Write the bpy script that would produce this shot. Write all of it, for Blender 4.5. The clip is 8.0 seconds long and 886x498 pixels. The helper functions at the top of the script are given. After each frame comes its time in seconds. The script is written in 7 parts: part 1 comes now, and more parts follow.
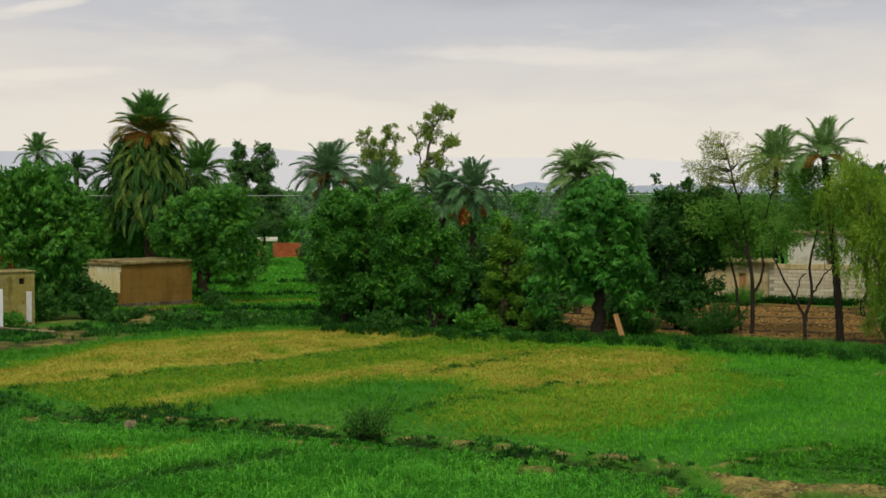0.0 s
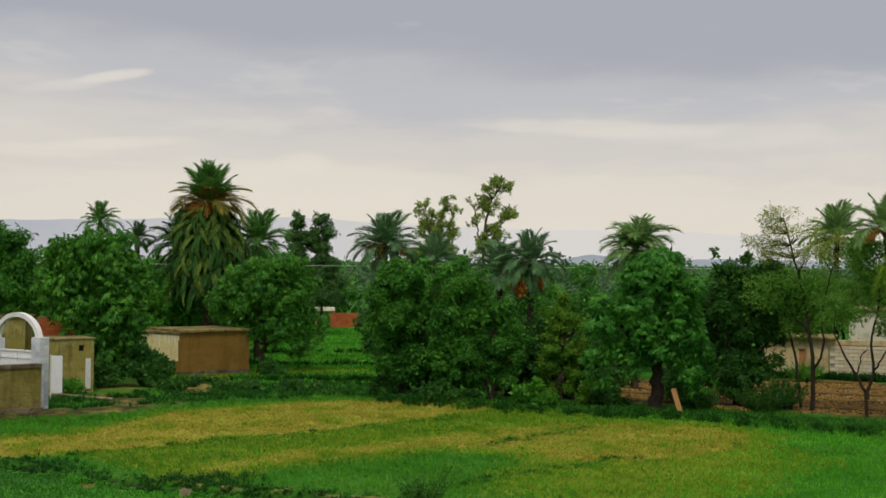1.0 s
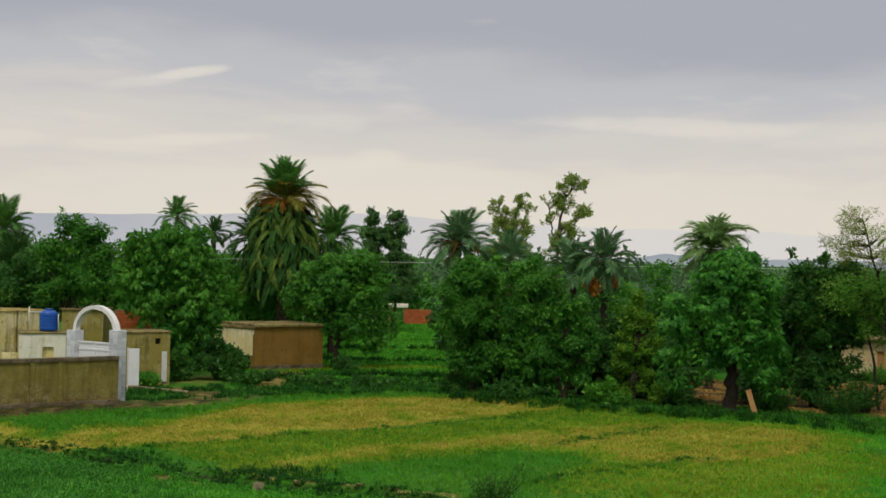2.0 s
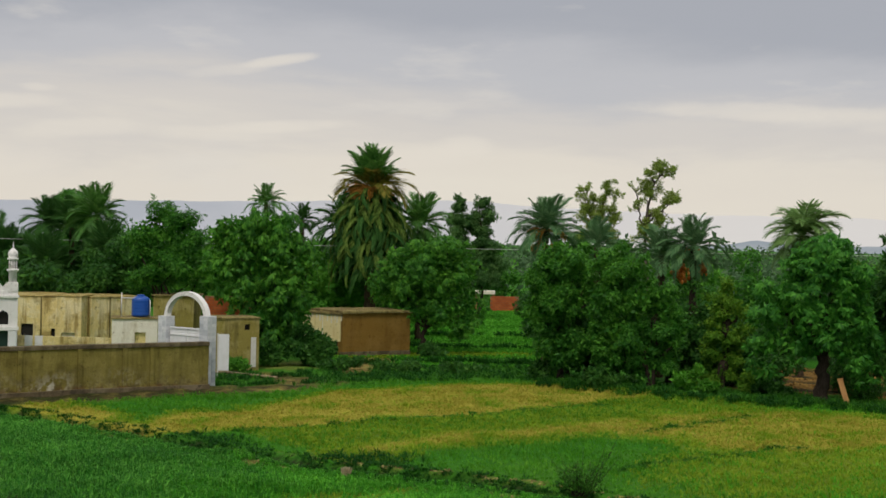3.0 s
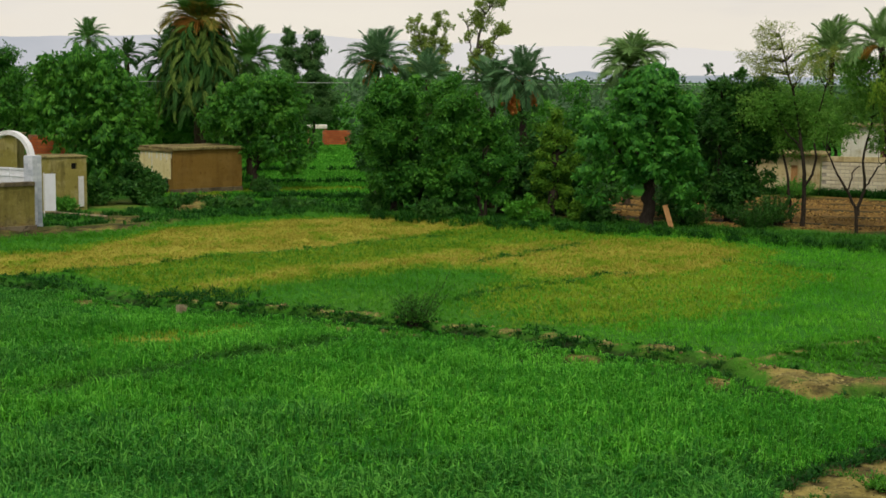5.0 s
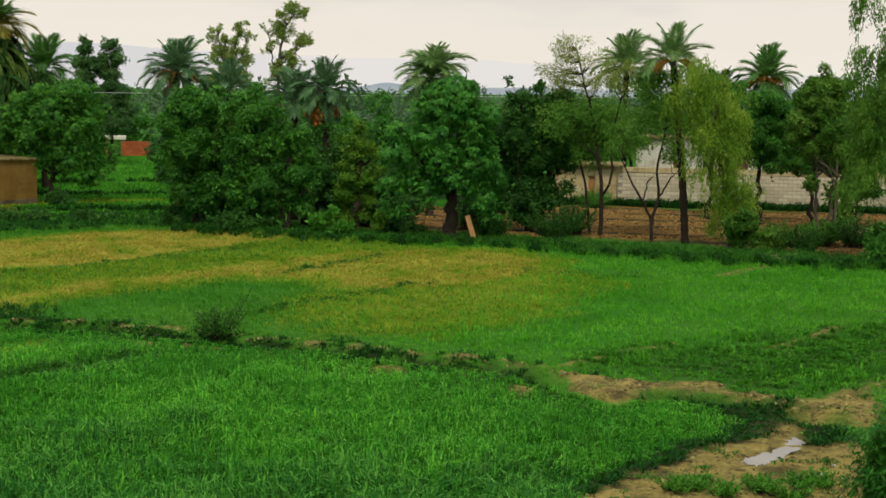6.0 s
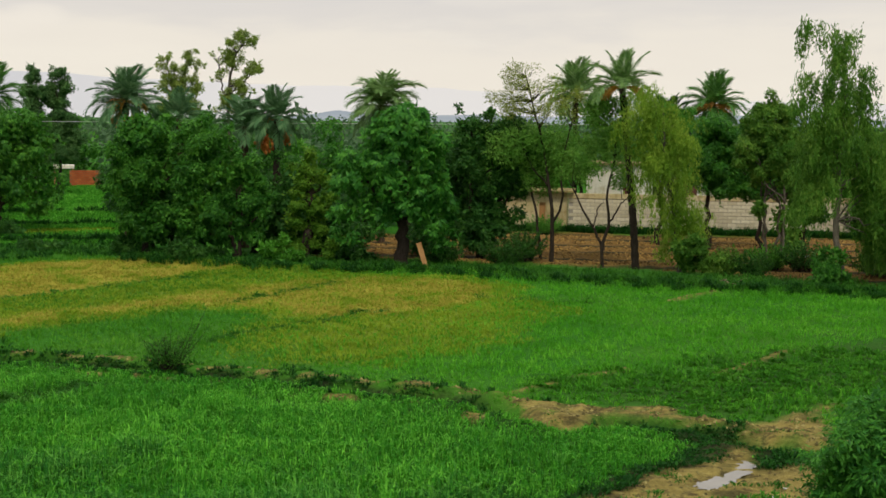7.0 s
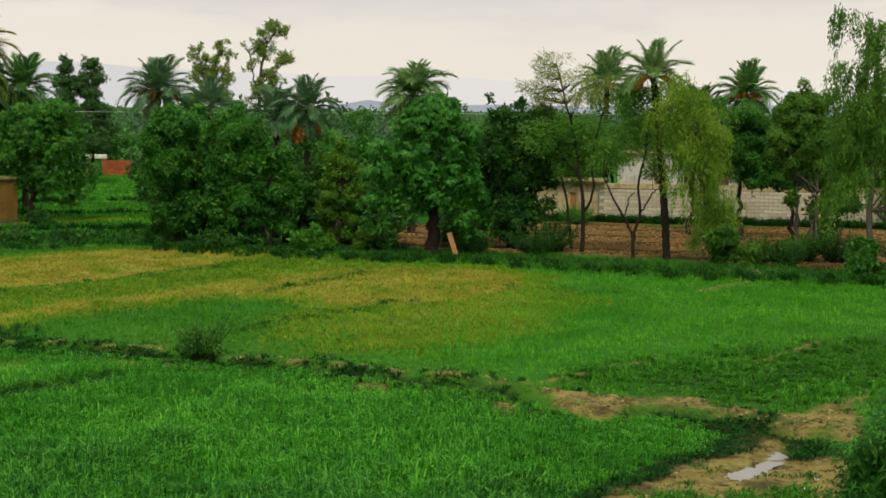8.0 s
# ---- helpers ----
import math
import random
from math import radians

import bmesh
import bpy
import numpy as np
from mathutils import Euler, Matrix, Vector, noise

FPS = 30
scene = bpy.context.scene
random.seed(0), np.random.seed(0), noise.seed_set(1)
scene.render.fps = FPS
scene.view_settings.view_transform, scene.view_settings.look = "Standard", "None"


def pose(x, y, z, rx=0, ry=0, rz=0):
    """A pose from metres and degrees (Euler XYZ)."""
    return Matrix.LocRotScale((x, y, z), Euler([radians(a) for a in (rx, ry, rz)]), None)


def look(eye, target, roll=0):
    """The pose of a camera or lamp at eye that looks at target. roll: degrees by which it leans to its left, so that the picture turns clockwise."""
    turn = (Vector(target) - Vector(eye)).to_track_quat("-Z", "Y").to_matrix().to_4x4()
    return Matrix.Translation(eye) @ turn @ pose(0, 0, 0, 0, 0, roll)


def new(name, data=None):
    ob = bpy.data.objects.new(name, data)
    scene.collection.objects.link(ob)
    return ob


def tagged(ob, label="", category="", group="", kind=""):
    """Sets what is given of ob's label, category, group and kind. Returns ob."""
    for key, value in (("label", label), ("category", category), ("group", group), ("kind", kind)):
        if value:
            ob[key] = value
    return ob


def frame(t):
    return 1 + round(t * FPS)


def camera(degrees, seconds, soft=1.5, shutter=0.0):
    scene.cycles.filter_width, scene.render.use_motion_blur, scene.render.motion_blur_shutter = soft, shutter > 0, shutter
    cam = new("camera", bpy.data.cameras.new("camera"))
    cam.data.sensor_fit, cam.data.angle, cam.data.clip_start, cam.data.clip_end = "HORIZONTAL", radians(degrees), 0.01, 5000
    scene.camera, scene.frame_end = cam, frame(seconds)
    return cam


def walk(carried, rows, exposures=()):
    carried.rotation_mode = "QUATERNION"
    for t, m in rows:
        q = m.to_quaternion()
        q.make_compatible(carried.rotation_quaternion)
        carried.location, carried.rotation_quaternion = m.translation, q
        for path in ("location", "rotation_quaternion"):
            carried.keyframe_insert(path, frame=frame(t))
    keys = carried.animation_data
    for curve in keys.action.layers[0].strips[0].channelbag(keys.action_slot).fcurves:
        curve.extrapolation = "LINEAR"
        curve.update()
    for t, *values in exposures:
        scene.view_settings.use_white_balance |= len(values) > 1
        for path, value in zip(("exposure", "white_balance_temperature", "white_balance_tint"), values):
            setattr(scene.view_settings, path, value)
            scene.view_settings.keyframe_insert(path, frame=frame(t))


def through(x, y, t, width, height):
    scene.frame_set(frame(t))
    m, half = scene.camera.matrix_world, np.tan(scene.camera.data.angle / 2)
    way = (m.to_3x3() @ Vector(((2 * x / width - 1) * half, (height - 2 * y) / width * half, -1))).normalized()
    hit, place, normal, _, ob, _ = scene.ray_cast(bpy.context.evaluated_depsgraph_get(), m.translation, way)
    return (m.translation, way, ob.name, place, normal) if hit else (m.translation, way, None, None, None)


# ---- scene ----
# The camera stands on a roof and only turns.
cam = camera(34.0, 8.0, soft=1.6)
EYE = 7.0
# seconds, yaw, pitch, roll
ROWS = [
    (0, 0.013, -2.387, -0.132),
    (0.5, 1.217, -0.668, -0.511),
    (1, 2.280, 0.426, -0.707),
    (2.5, 6.906, 0.020, -1.388),
    (3, 8.626, -0.326, -1.269),
    (3.5, 9.760, -0.522, -1.209),
    (4, 9.525, -1.939, -1.235),
    (4.5, 6.585, -4.808, -1.004),
    (5, 1.984, -6.788, -0.602),
    (5.2, 0.615, -7.083, -0.556),
    (6.3, -6.958, -6.069, -0.748),
    (6.5, -7.127, -6.110, -0.571),
    (7, -7.714, -5.143, -0.699),
    (7.5, -6.674, -5.502, -0.603),
    (8, -6.502, -5.557, -0.643),
]
walk(cam, [(t, pose(0, 0, EYE, 90 + pitch, roll, yaw)) for t, yaw, pitch, roll in ROWS],
     exposures=((0, -0.05), (0.5, -0.15), (1, -0.18), (2.5, -0.18), (3.5, -0.20), (4, -0.17), (4.5, -0.06), (5, 0.0), (6.3, 0.03), (8, 0.0)))

# ---- light: a clouded evening sky, pale and warm at the horizon ----
world = bpy.data.worlds.new("sky")
scene.world = world
world.use_nodes = True
wn, wl = world.node_tree.nodes, world.node_tree.links
wn.clear()


def wnode(kind, **values):
    n = wn.new(kind)
    for key, v in values.items():
        n.inputs[key].default_value = v
    return n


w_out = wn.new("ShaderNodeOutputWorld")
w_bg = wnode("ShaderNodeBackground", Strength=1.0)
w_co = wn.new("ShaderNodeTexCoord")
w_sep = wn.new("ShaderNodeSeparateXYZ")
wl.new(w_co.outputs["Generated"], w_sep.inputs[0])
w_ramp = wn.new("ShaderNodeValToRGB")
RAMP = w_ramp.color_ramp
RAMP.interpolation = "EASE"
for i, (pos, col) in enumerate(((0.0, (0.835, 0.775, 0.675)), (0.04, (0.805, 0.742, 0.652)), (0.075, (0.70, 0.655, 0.61)),
                                (0.115, (0.56, 0.555, 0.575)), (0.165, (0.43, 0.44, 0.48)), (0.5, (0.64, 0.65, 0.67)), (1.0, (0.92, 0.92, 0.92)))):
    e = RAMP.elements[i] if i < 2 else RAMP.elements.new(pos)
    e.position, e.color = pos, (*col, 1)
w_map = wn.new("ShaderNodeMapping")
w_map.inputs["Scale"].default_value = (2.0, 2.0, 9.5)
w_map.inputs["Location"].default_value = (0.3, 0.1, 0.4)
wl.new(w_co.outputs["Generated"], w_map.inputs[0])
w_noise = wnode("ShaderNodeTexNoise", Scale=1.7, Detail=7.0, Roughness=0.55, Distortion=0.25)
wl.new(w_map.outputs[0], w_noise.inputs["Vector"])
w_warp = wn.new("ShaderNodeMath")
w_warp.operation = "MULTIPLY_ADD"
wl.new(w_noise.outputs["Fac"], w_warp.inputs[0])
w_warp.inputs[1].default_value = -0.15
wl.new(w_sep.outputs["Z"], w_warp.inputs[2])
w_add = wn.new("ShaderNodeMath")
w_add.operation = "ADD"
w_add.inputs[1].default_value = 0.074
wl.new(w_warp.outputs[0], w_add.inputs[0])
wl.new(w_add.outputs[0], w_ramp.inputs[0])
# thin bright streaks of cloud
w_map2 = wn.new("ShaderNodeMapping")
w_map2.inputs["Scale"].default_value = (4.2, 4.2, 17.0)
wl.new(w_co.outputs["Generated"], w_map2.inputs[0])
w_noise2 = wnode("ShaderNodeTexNoise", Scale=1.4, Detail=6.0, Roughness=0.58)
wl.new(w_map2.outputs[0], w_noise2.inputs["Vector"])
w_str = wn.new("ShaderNodeMapRange")
for key, v in (("From Min", 0.56), ("From Max", 0.72), ("To Min", 0.0), ("To Max", 0.6)):
    w_str.inputs[key].default_value = v
wl.new(w_noise2.outputs["Fac"], w_str.inputs["Value"])
w_mix = wn.new("ShaderNodeMix")
w_mix.data_type = "RGBA"
wl.new(w_str.outputs[0], w_mix.inputs["Factor"])
wl.new(w_ramp.outputs["Color"], w_mix.inputs["A"])
w_mix.inputs["B"].default_value = (0.80, 0.75, 0.68, 1)
# separate streaks and heaps of lit cloud: bearing, elevation, half width and half height in degrees, slope, strength
def wmath(op, a, b=None, c=None):
    n = wn.new("ShaderNodeMath")
    n.operation = op
    for i, v in enumerate((a, b, c)):
        if v is None:
            continue
        if isinstance(v, (int, float)):
            n.inputs[i].default_value = v
        else:
            wl.new(v, n.inputs[i])
    return n.outputs[0]


w_az = wmath("MULTIPLY", wmath("ARCTAN2", w_sep.outputs["X"], w_sep.outputs["Y"]), 57.2958)
w_el = wmath("MULTIPLY", wmath("ARCSINE", w_sep.outputs["Z"]), 57.2958)
w_map3 = wn.new("ShaderNodeMapping")
w_map3.inputs["Scale"].default_value = (14.0, 14.0, 34.0)
wl.new(w_co.outputs["Generated"], w_map3.inputs[0])
w_rag = wnode("ShaderNodeTexNoise", Scale=1.6, Detail=5.0, Roughness=0.6)
wl.new(w_map3.outputs[0], w_rag.inputs["Vector"])
w_ragged = wmath("MULTIPLY_ADD", w_rag.outputs["Fac"], 2.6, -1.3)
sky_now = w_mix.outputs["Result"]
for az, el, wide, tall, slope, power in ((-15.2, 6.9, 1.3, 0.20, 0.16, 0.75), (-17.2, 6.45, 1.6, 0.22, 0.12, 0.35), (-25.6, 4.95, 2.2, 0.28, 0.03, 0.6), (-24.4, 5.5, 0.7, 0.16, 0.0, 0.5), (-22.8, 4.05, 2.6, 0.35, 0.06, 0.55), (-15.4, 4.32, 2.6, 0.24, 0.06, 0.7),
                                         (-17.6, 4.0, 2.2, 0.3, 0.0, 0.45), (-7.9, 3.75, 1.1, 0.42, 0.0, 0.6), (-9.4, 3.3, 2.4, 0.45, 0.1, 0.5), (3.4, 5.25, 5.2, 0.32, -0.03, 0.55), (9.0, 4.9, 4.5, 0.5, -0.02, 0.35), (-26.0, 2.7, 3.0, 0.7, 0.0, 0.4)):
    dx = wmath("DIVIDE", wmath("SUBTRACT", w_az, az), wide)
    lift = wmath("MULTIPLY_ADD", wmath("SUBTRACT", w_az, az), slope, el)
    dy = wmath("DIVIDE", wmath("SUBTRACT", w_el, lift), tall)
    far = wmath("ADD", wmath("ADD", wmath("MULTIPLY", dx, dx), wmath("MULTIPLY", dy, dy)), w_ragged)
    fall = wn.new("ShaderNodeMapRange")
    fall.interpolation_type = "SMOOTHSTEP"
    for key, v in (("From Min", 1.7), ("From Max", 0.0), ("To Min", 0.0), ("To Max", power)):
        fall.inputs[key].default_value = v
    wl.new(far, fall.inputs["Value"])
    lit = wn.new("ShaderNodeMix")
    lit.data_type = "RGBA"
    wl.new(fall.outputs[0], lit.inputs["Factor"])
    wl.new(sky_now, lit.inputs["A"])
    lit.inputs["B"].default_value = (0.83, 0.765, 0.675, 1)
    sky_now = lit.outputs["Result"]
# the clear sky's own scattering behind the cloud
w_sky = wn.new("ShaderNodeTexSky")
w_sky.sky_type = "NISHITA"
w_sky.sun_disc = False
w_sky.sun_elevation, w_sky.sun_rotation = radians(55), radians(184)
w_sum = wn.new("ShaderNodeMix")
w_sum.data_type, w_sum.blend_type = "RGBA", "ADD"
w_sum.inputs["Factor"].default_value = 0.006
wl.new(sky_now, w_sum.inputs["A"])
wl.new(w_sky.outputs["Color"], w_sum.inputs["B"])
wl.new(w_sum.outputs["Result"], w_bg.inputs["Color"])
wl.new(w_bg.outputs[0], w_out.inputs[0])

sun_data = bpy.data.lights.new("sun", "SUN")
sun_data.energy, sun_data.angle, sun_data.color = 1.62, radians(11), (1.0, 0.92, 0.79)
sun = new("sun", sun_data)
sun.matrix_world = look((-4, -47, 68), (0, 0, 0))


# ---- materials ----
class Nodes:
    """A small builder for node materials."""

    def __init__(self, name, rough=0.8, metal=0.0, spec=0.3):
        self.mat = bpy.data.materials.new(name)
        self.mat.use_nodes = True
        self.n, self.l = self.mat.node_tree.nodes, self.mat.node_tree.links
        self.b = self.n["Principled BSDF"]
        self.b.inputs["Roughness"].default_value = rough
        self.b.inputs["Metallic"].default_value = metal
        self.b.inputs["Specular IOR Level"].default_value = spec
        self.co = self.n.new("ShaderNodeTexCoord").outputs["Object"]

    def stretched(self, scale):
        m = self.n.new("ShaderNodeMapping")
        m.inputs["Scale"].default_value = scale
        self.l.new(self.co, m.inputs[0])
        return m.outputs[0]

    def noise(self, scale, detail=4.0, rough=0.55, vector=None):
        n = self.n.new("ShaderNodeTexNoise")
        n.inputs["Scale"].default_value, n.inputs["Detail"].default_value, n.inputs["Roughness"].default_value = scale, detail, rough
        self.l.new(self.co if vector is None else vector, n.inputs["Vector"])
        return n.outputs["Fac"]

    def span(self, value, a, b, lo=0.0, hi=1.0):
        m = self.n.new("ShaderNodeMapRange")
        for key, v in (("From Min", a), ("From Max", b), ("To Min", lo), ("To Max", hi)):
            m.inputs[key].default_value = v
        self.l.new(value, m.inputs["Value"])
        return m.outputs[0]

    def times(self, a, b):
        m = self.n.new("ShaderNodeMath")
        m.operation = "MULTIPLY"
        self.l.new(a, m.inputs[0])
        if isinstance(b, float):
            m.inputs[1].default_value = b
        else:
            self.l.new(b, m.inputs[1])
        return m.outputs[0]

    def plus(self, a, b):
        m = self.n.new("ShaderNodeMath")
        m.operation = "ADD"
        self.l.new(a, m.inputs[0])
        if isinstance(b, float):
            m.inputs[1].default_value = b
        else:
            self.l.new(b, m.inputs[1])
        return m.outputs[0]

    def ramp(self, value, *stops):
        r = self.n.new("ShaderNodeValToRGB")
        for i, (pos, col) in enumerate(stops):
            e = r.color_ramp.elements[i] if i < 2 else r.color_ramp.elements.new(pos)
            e.position, e.color = pos, (*col, 1)
        self.l.new(value, r.inputs[0])
        return r.outputs["Color"]

    def mix(self, fac, a, b, blend="MIX"):
        m = self.n.new("ShaderNodeMix")
        m.data_type, m.blend_type = "RGBA", blend
        for key, v in (("Factor", fac), ("A", a), ("B", b)):
            if isinstance(v, tuple):
                m.inputs[key].default_value = (*v, 1)
            elif isinstance(v, float):
                m.inputs[key].default_value = v
            else:
                self.l.new(v, m.inputs[key])
        return m.outputs["Result"]

    def attribute(self, name):
        a = self.n.new("ShaderNodeAttribute")
        a.attribute_name = name
        return a.outputs["Fac"]

    def island(self):
        return self.n.new("ShaderNodeNewGeometry").outputs["Random Per Island"]

    def each(self):
        return self.n.new("ShaderNodeObjectInfo").outputs["Random"]

    def bump(self, value, strength, distance):
        b = self.n.new("ShaderNodeBump")
        b.inputs["Strength"].default_value, b.inputs["Distance"].default_value = strength, distance
        self.l.new(value, b.inputs["Height"])
        self.l.new(b.outputs[0], self.b.inputs["Normal"])

    def done(self, colour):
        if isinstance(colour, tuple):
            self.b.inputs["Base Color"].default_value = (*colour, 1)
        else:
            self.l.new(colour, self.b.inputs["Base Color"])
        return self.mat


def leaf_mat(name, dark, mid, light, through=0.32, rough=0.55, patch=0.6, spec=0.08, blend=0.40):
    k = Nodes(name, rough, spec=spec)
    v = k.plus(k.times(k.island(), 1.06 - blend), k.times(k.span(k.noise(patch, 3.0), 0.3, 0.7), blend))
    c = k.ramp(v, (0.12, dark), (0.5, mid), (0.95, light))
    k.done(c)
    tr = k.n.new("ShaderNodeBsdfTranslucent")
    k.l.new(k.mix(0.5, c, tuple(x * 1.3 for x in light)), tr.inputs["Color"])
    ms = k.n.new("ShaderNodeMixShader")
    ms.inputs[0].default_value = through
    k.l.new(k.b.outputs[0], ms.inputs[1])
    k.l.new(tr.outputs[0], ms.inputs[2])
    k.l.new(ms.outputs[0], k.n["Material Output"].inputs["Surface"])
    return k.mat


def plaster_mat(name, base, stain, pale, streak=0.6, patchy=1.0, peel=0.0):
    k = Nodes(name, 0.9, spec=0.12)
    c = k.mix(k.span(k.noise(0.9, 7.0, 0.66), 0.47, 0.57, 0.0, 0.95 * patchy), base, pale)
    c = k.mix(k.span(k.noise(1.0, 6.0, 0.66, k.stretched((2.8, 2.8, 0.30))), 0.50, 0.64, 0.0, streak), c, stain)
    c = k.mix(k.span(k.noise(0.55, 7.0, 0.70), 0.53, 0.61, 0.0, 0.75 * patchy), c, stain)
    c = k.mix(k.span(k.noise(4.5, 6.0, 0.7), 0.58, 0.66, 0.0, 0.7), c, tuple(v * 0.45 for v in stain))
    c = k.mix(k.span(k.noise(16.0, 4.0), 0.35, 0.8, 0.0, 0.4), c, stain)
    if peel:
        up = k.n.new("ShaderNodeSeparateXYZ")
        k.l.new(k.co, up.inputs[0])
        m = k.times(k.span(up.outputs["Z"], 0.45, 1.25, 1.0, 0.0), k.span(k.noise(1.9, 8.0, 0.74), 0.49, 0.54))
        m = k.times(m, k.span(k.noise(0.16, 2.0), 0.50, 0.60, 0.06, 0.9))
        c = k.mix(k.times(m, peel), c, (0.66, 0.63, 0.52))
        m = k.times(k.span(up.outputs["Z"], 0.1, 0.9, 1.0, 0.0), k.span(k.noise(2.3, 7.0, 0.74), 0.48, 0.56))
        c = k.mix(k.times(m, peel), c, (0.075, 0.055, 0.026))
        m = k.times(k.span(up.outputs["Z"], 0.0, 0.5, 1.0, 0.0), k.span(k.noise(1.1, 7.0, 0.74), 0.47, 0.55))
        c = k.mix(k.times(m, peel), c, (0.19, 0.075, 0.035))
    k.bump(k.plus(k.noise(26.0, 3.0), k.times(k.noise(3.0, 5.0, 0.65), 2.5)), 0.7, 0.03)
    return k.done(c)


LEAF_MANGO = leaf_mat("mango_leaf", (0.016, 0.096, 0.015), (0.038, 0.178, 0.019), (0.132, 0.397, 0.046), 0.30, 0.45, 0.5, 0.13, 0.42)
LEAF_CITRUS = leaf_mat("citrus_leaf", (0.018, 0.086, 0.012), (0.037, 0.159, 0.017), (0.139, 0.382, 0.043), 0.32, 0.45, 0.5, 0.13, 0.42)
LEAF_DEEP = leaf_mat("deep_leaf", (0.015, 0.088, 0.011), (0.038, 0.162, 0.016), (0.154, 0.404, 0.039), 0.30, 0.45, 0.5, 0.13, 0.42)
STRAW = leaf_mat("pale_straw", (0.30, 0.24, 0.14), (0.46, 0.38, 0.24), (0.60, 0.52, 0.36), 0.2, 0.8)
LEAF_BRIGHT = leaf_mat("bright_leaf", (0.026, 0.125, 0.009), (0.066, 0.255, 0.018), (0.165, 0.430, 0.042), 0.3, 0.45, 0.8, 0.2)
LEAF_DARK = leaf_mat("dark_leaf", (0.018, 0.081, 0.014), (0.030, 0.115, 0.016), (0.078, 0.210, 0.028), 0.3, 0.5, 0.5, 0.14)
LEAF_VINE = leaf_mat("vine_leaf", (0.036, 0.115, 0.010), (0.080, 0.205, 0.016), (0.185, 0.330, 0.030))
LEAF_WILLOW = leaf_mat("weeping_leaf", (0.055, 0.159, 0.016), (0.154, 0.308, 0.027), (0.385, 0.518, 0.065), 0.4, patch=0.55, blend=0.55)
LEAF_EUC = leaf_mat("eucalyptus_leaf", (0.030, 0.106, 0.016), (0.078, 0.215, 0.025), (0.222, 0.376, 0.055), 0.38, patch=0.5, blend=0.55)
LEAF_EUC_FAR = leaf_mat("gum_leaf", (0.113, 0.194, 0.034), (0.213, 0.314, 0.055), (0.377, 0.465, 0.105), 0.5)
LEAF_ACACIA = leaf_mat("acacia_leaf", (0.110, 0.185, 0.022), (0.220, 0.290, 0.042), (0.380, 0.420, 0.090), 0.45)
LEAF_FINE = leaf_mat("fine_leaf", (0.043, 0.177, 0.019), (0.065, 0.224, 0.023), (0.155, 0.397, 0.048), 0.36, patch=0.5, blend=0.5)
LEAF_PALM = leaf_mat("palm_leaf", (0.040, 0.138, 0.022), (0.081, 0.236, 0.040), (0.176, 0.356, 0.068), 0.26, 0.45, spec=0.3)
LEAF_PALM_PALE = leaf_mat("pale_palm_leaf", (0.079, 0.180, 0.041), (0.156, 0.294, 0.077), (0.300, 0.456, 0.144), 0.3, 0.45, spec=0.35)
LEAF_PALM_BLUE = leaf_mat("blue_palm_leaf", (0.050, 0.135, 0.050), (0.105, 0.230, 0.092), (0.210, 0.350, 0.150), 0.24, 0.5)
LEAF_PALM_DARK = leaf_mat("dark_palm_leaf", (0.027, 0.094, 0.019), (0.038, 0.118, 0.023), (0.078, 0.175, 0.038), 0.2, 0.55)
LEAF_PALM_OLD = leaf_mat("old_palm_leaf", (0.045, 0.105, 0.018), (0.120, 0.205, 0.036), (0.232, 0.306, 0.064), 0.25, 0.7)
LEAF_PALM_GOLD = leaf_mat("golden_palm_leaf", (0.080, 0.110, 0.018), (0.190, 0.180, 0.030), (0.340, 0.260, 0.050), 0.2, 0.6)
LEAF_GROVE = leaf_mat("grove_leaf", (0.032, 0.104, 0.029), (0.065, 0.163, 0.044), (0.142, 0.267, 0.072), 0.3)
# leaf green lightened and greyed to carry the haze of distance
LEAF_HAZE = leaf_mat("hazy_far_leaf", (0.050, 0.105, 0.045), (0.075, 0.140, 0.065), (0.105, 0.175, 0.080), 0.2)
GRASS_LUSH = leaf_mat("lush_grass", (0.011, 0.094, 0.006), (0.041, 0.250, 0.016), (0.209, 0.586, 0.054), 0.34, 0.6, 0.22, 0.05, 0.34)
GRASS_DEEP = leaf_mat("deep_green_grass", (0.005, 0.050, 0.006), (0.025, 0.170, 0.017), (0.183, 0.498, 0.070), 0.34, 0.6, 0.3, 0.05, 0.28)
LEAF_NETTLE = leaf_mat("dark_weed_leaf", (0.008, 0.045, 0.008), (0.016, 0.080, 0.012), (0.040, 0.150, 0.020), 0.3, 0.6, 0.9, 0.05)
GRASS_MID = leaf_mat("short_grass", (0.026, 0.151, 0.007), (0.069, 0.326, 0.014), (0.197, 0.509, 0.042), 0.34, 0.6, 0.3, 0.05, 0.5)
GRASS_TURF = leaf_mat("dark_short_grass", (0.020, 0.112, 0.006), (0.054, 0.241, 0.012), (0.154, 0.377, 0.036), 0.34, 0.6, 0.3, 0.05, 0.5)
GRASS_DRY = leaf_mat("dry_stubble", (0.248, 0.239, 0.028), (0.364, 0.338, 0.047), (0.496, 0.457, 0.095), 0.28, 0.75, 0.4, 0.05, 0.6)
LEAF_THORN = leaf_mat("thorn_leaf", (0.053, 0.162, 0.022), (0.110, 0.282, 0.036), (0.230, 0.438, 0.072), 0.4, patch=0.5, blend=0.5)
GRASS_FADE = leaf_mat("fading_grass", (0.111, 0.224, 0.011), (0.206, 0.330, 0.019), (0.333, 0.436, 0.042), 0.3, 0.7, 0.4, 0.05, 0.6)
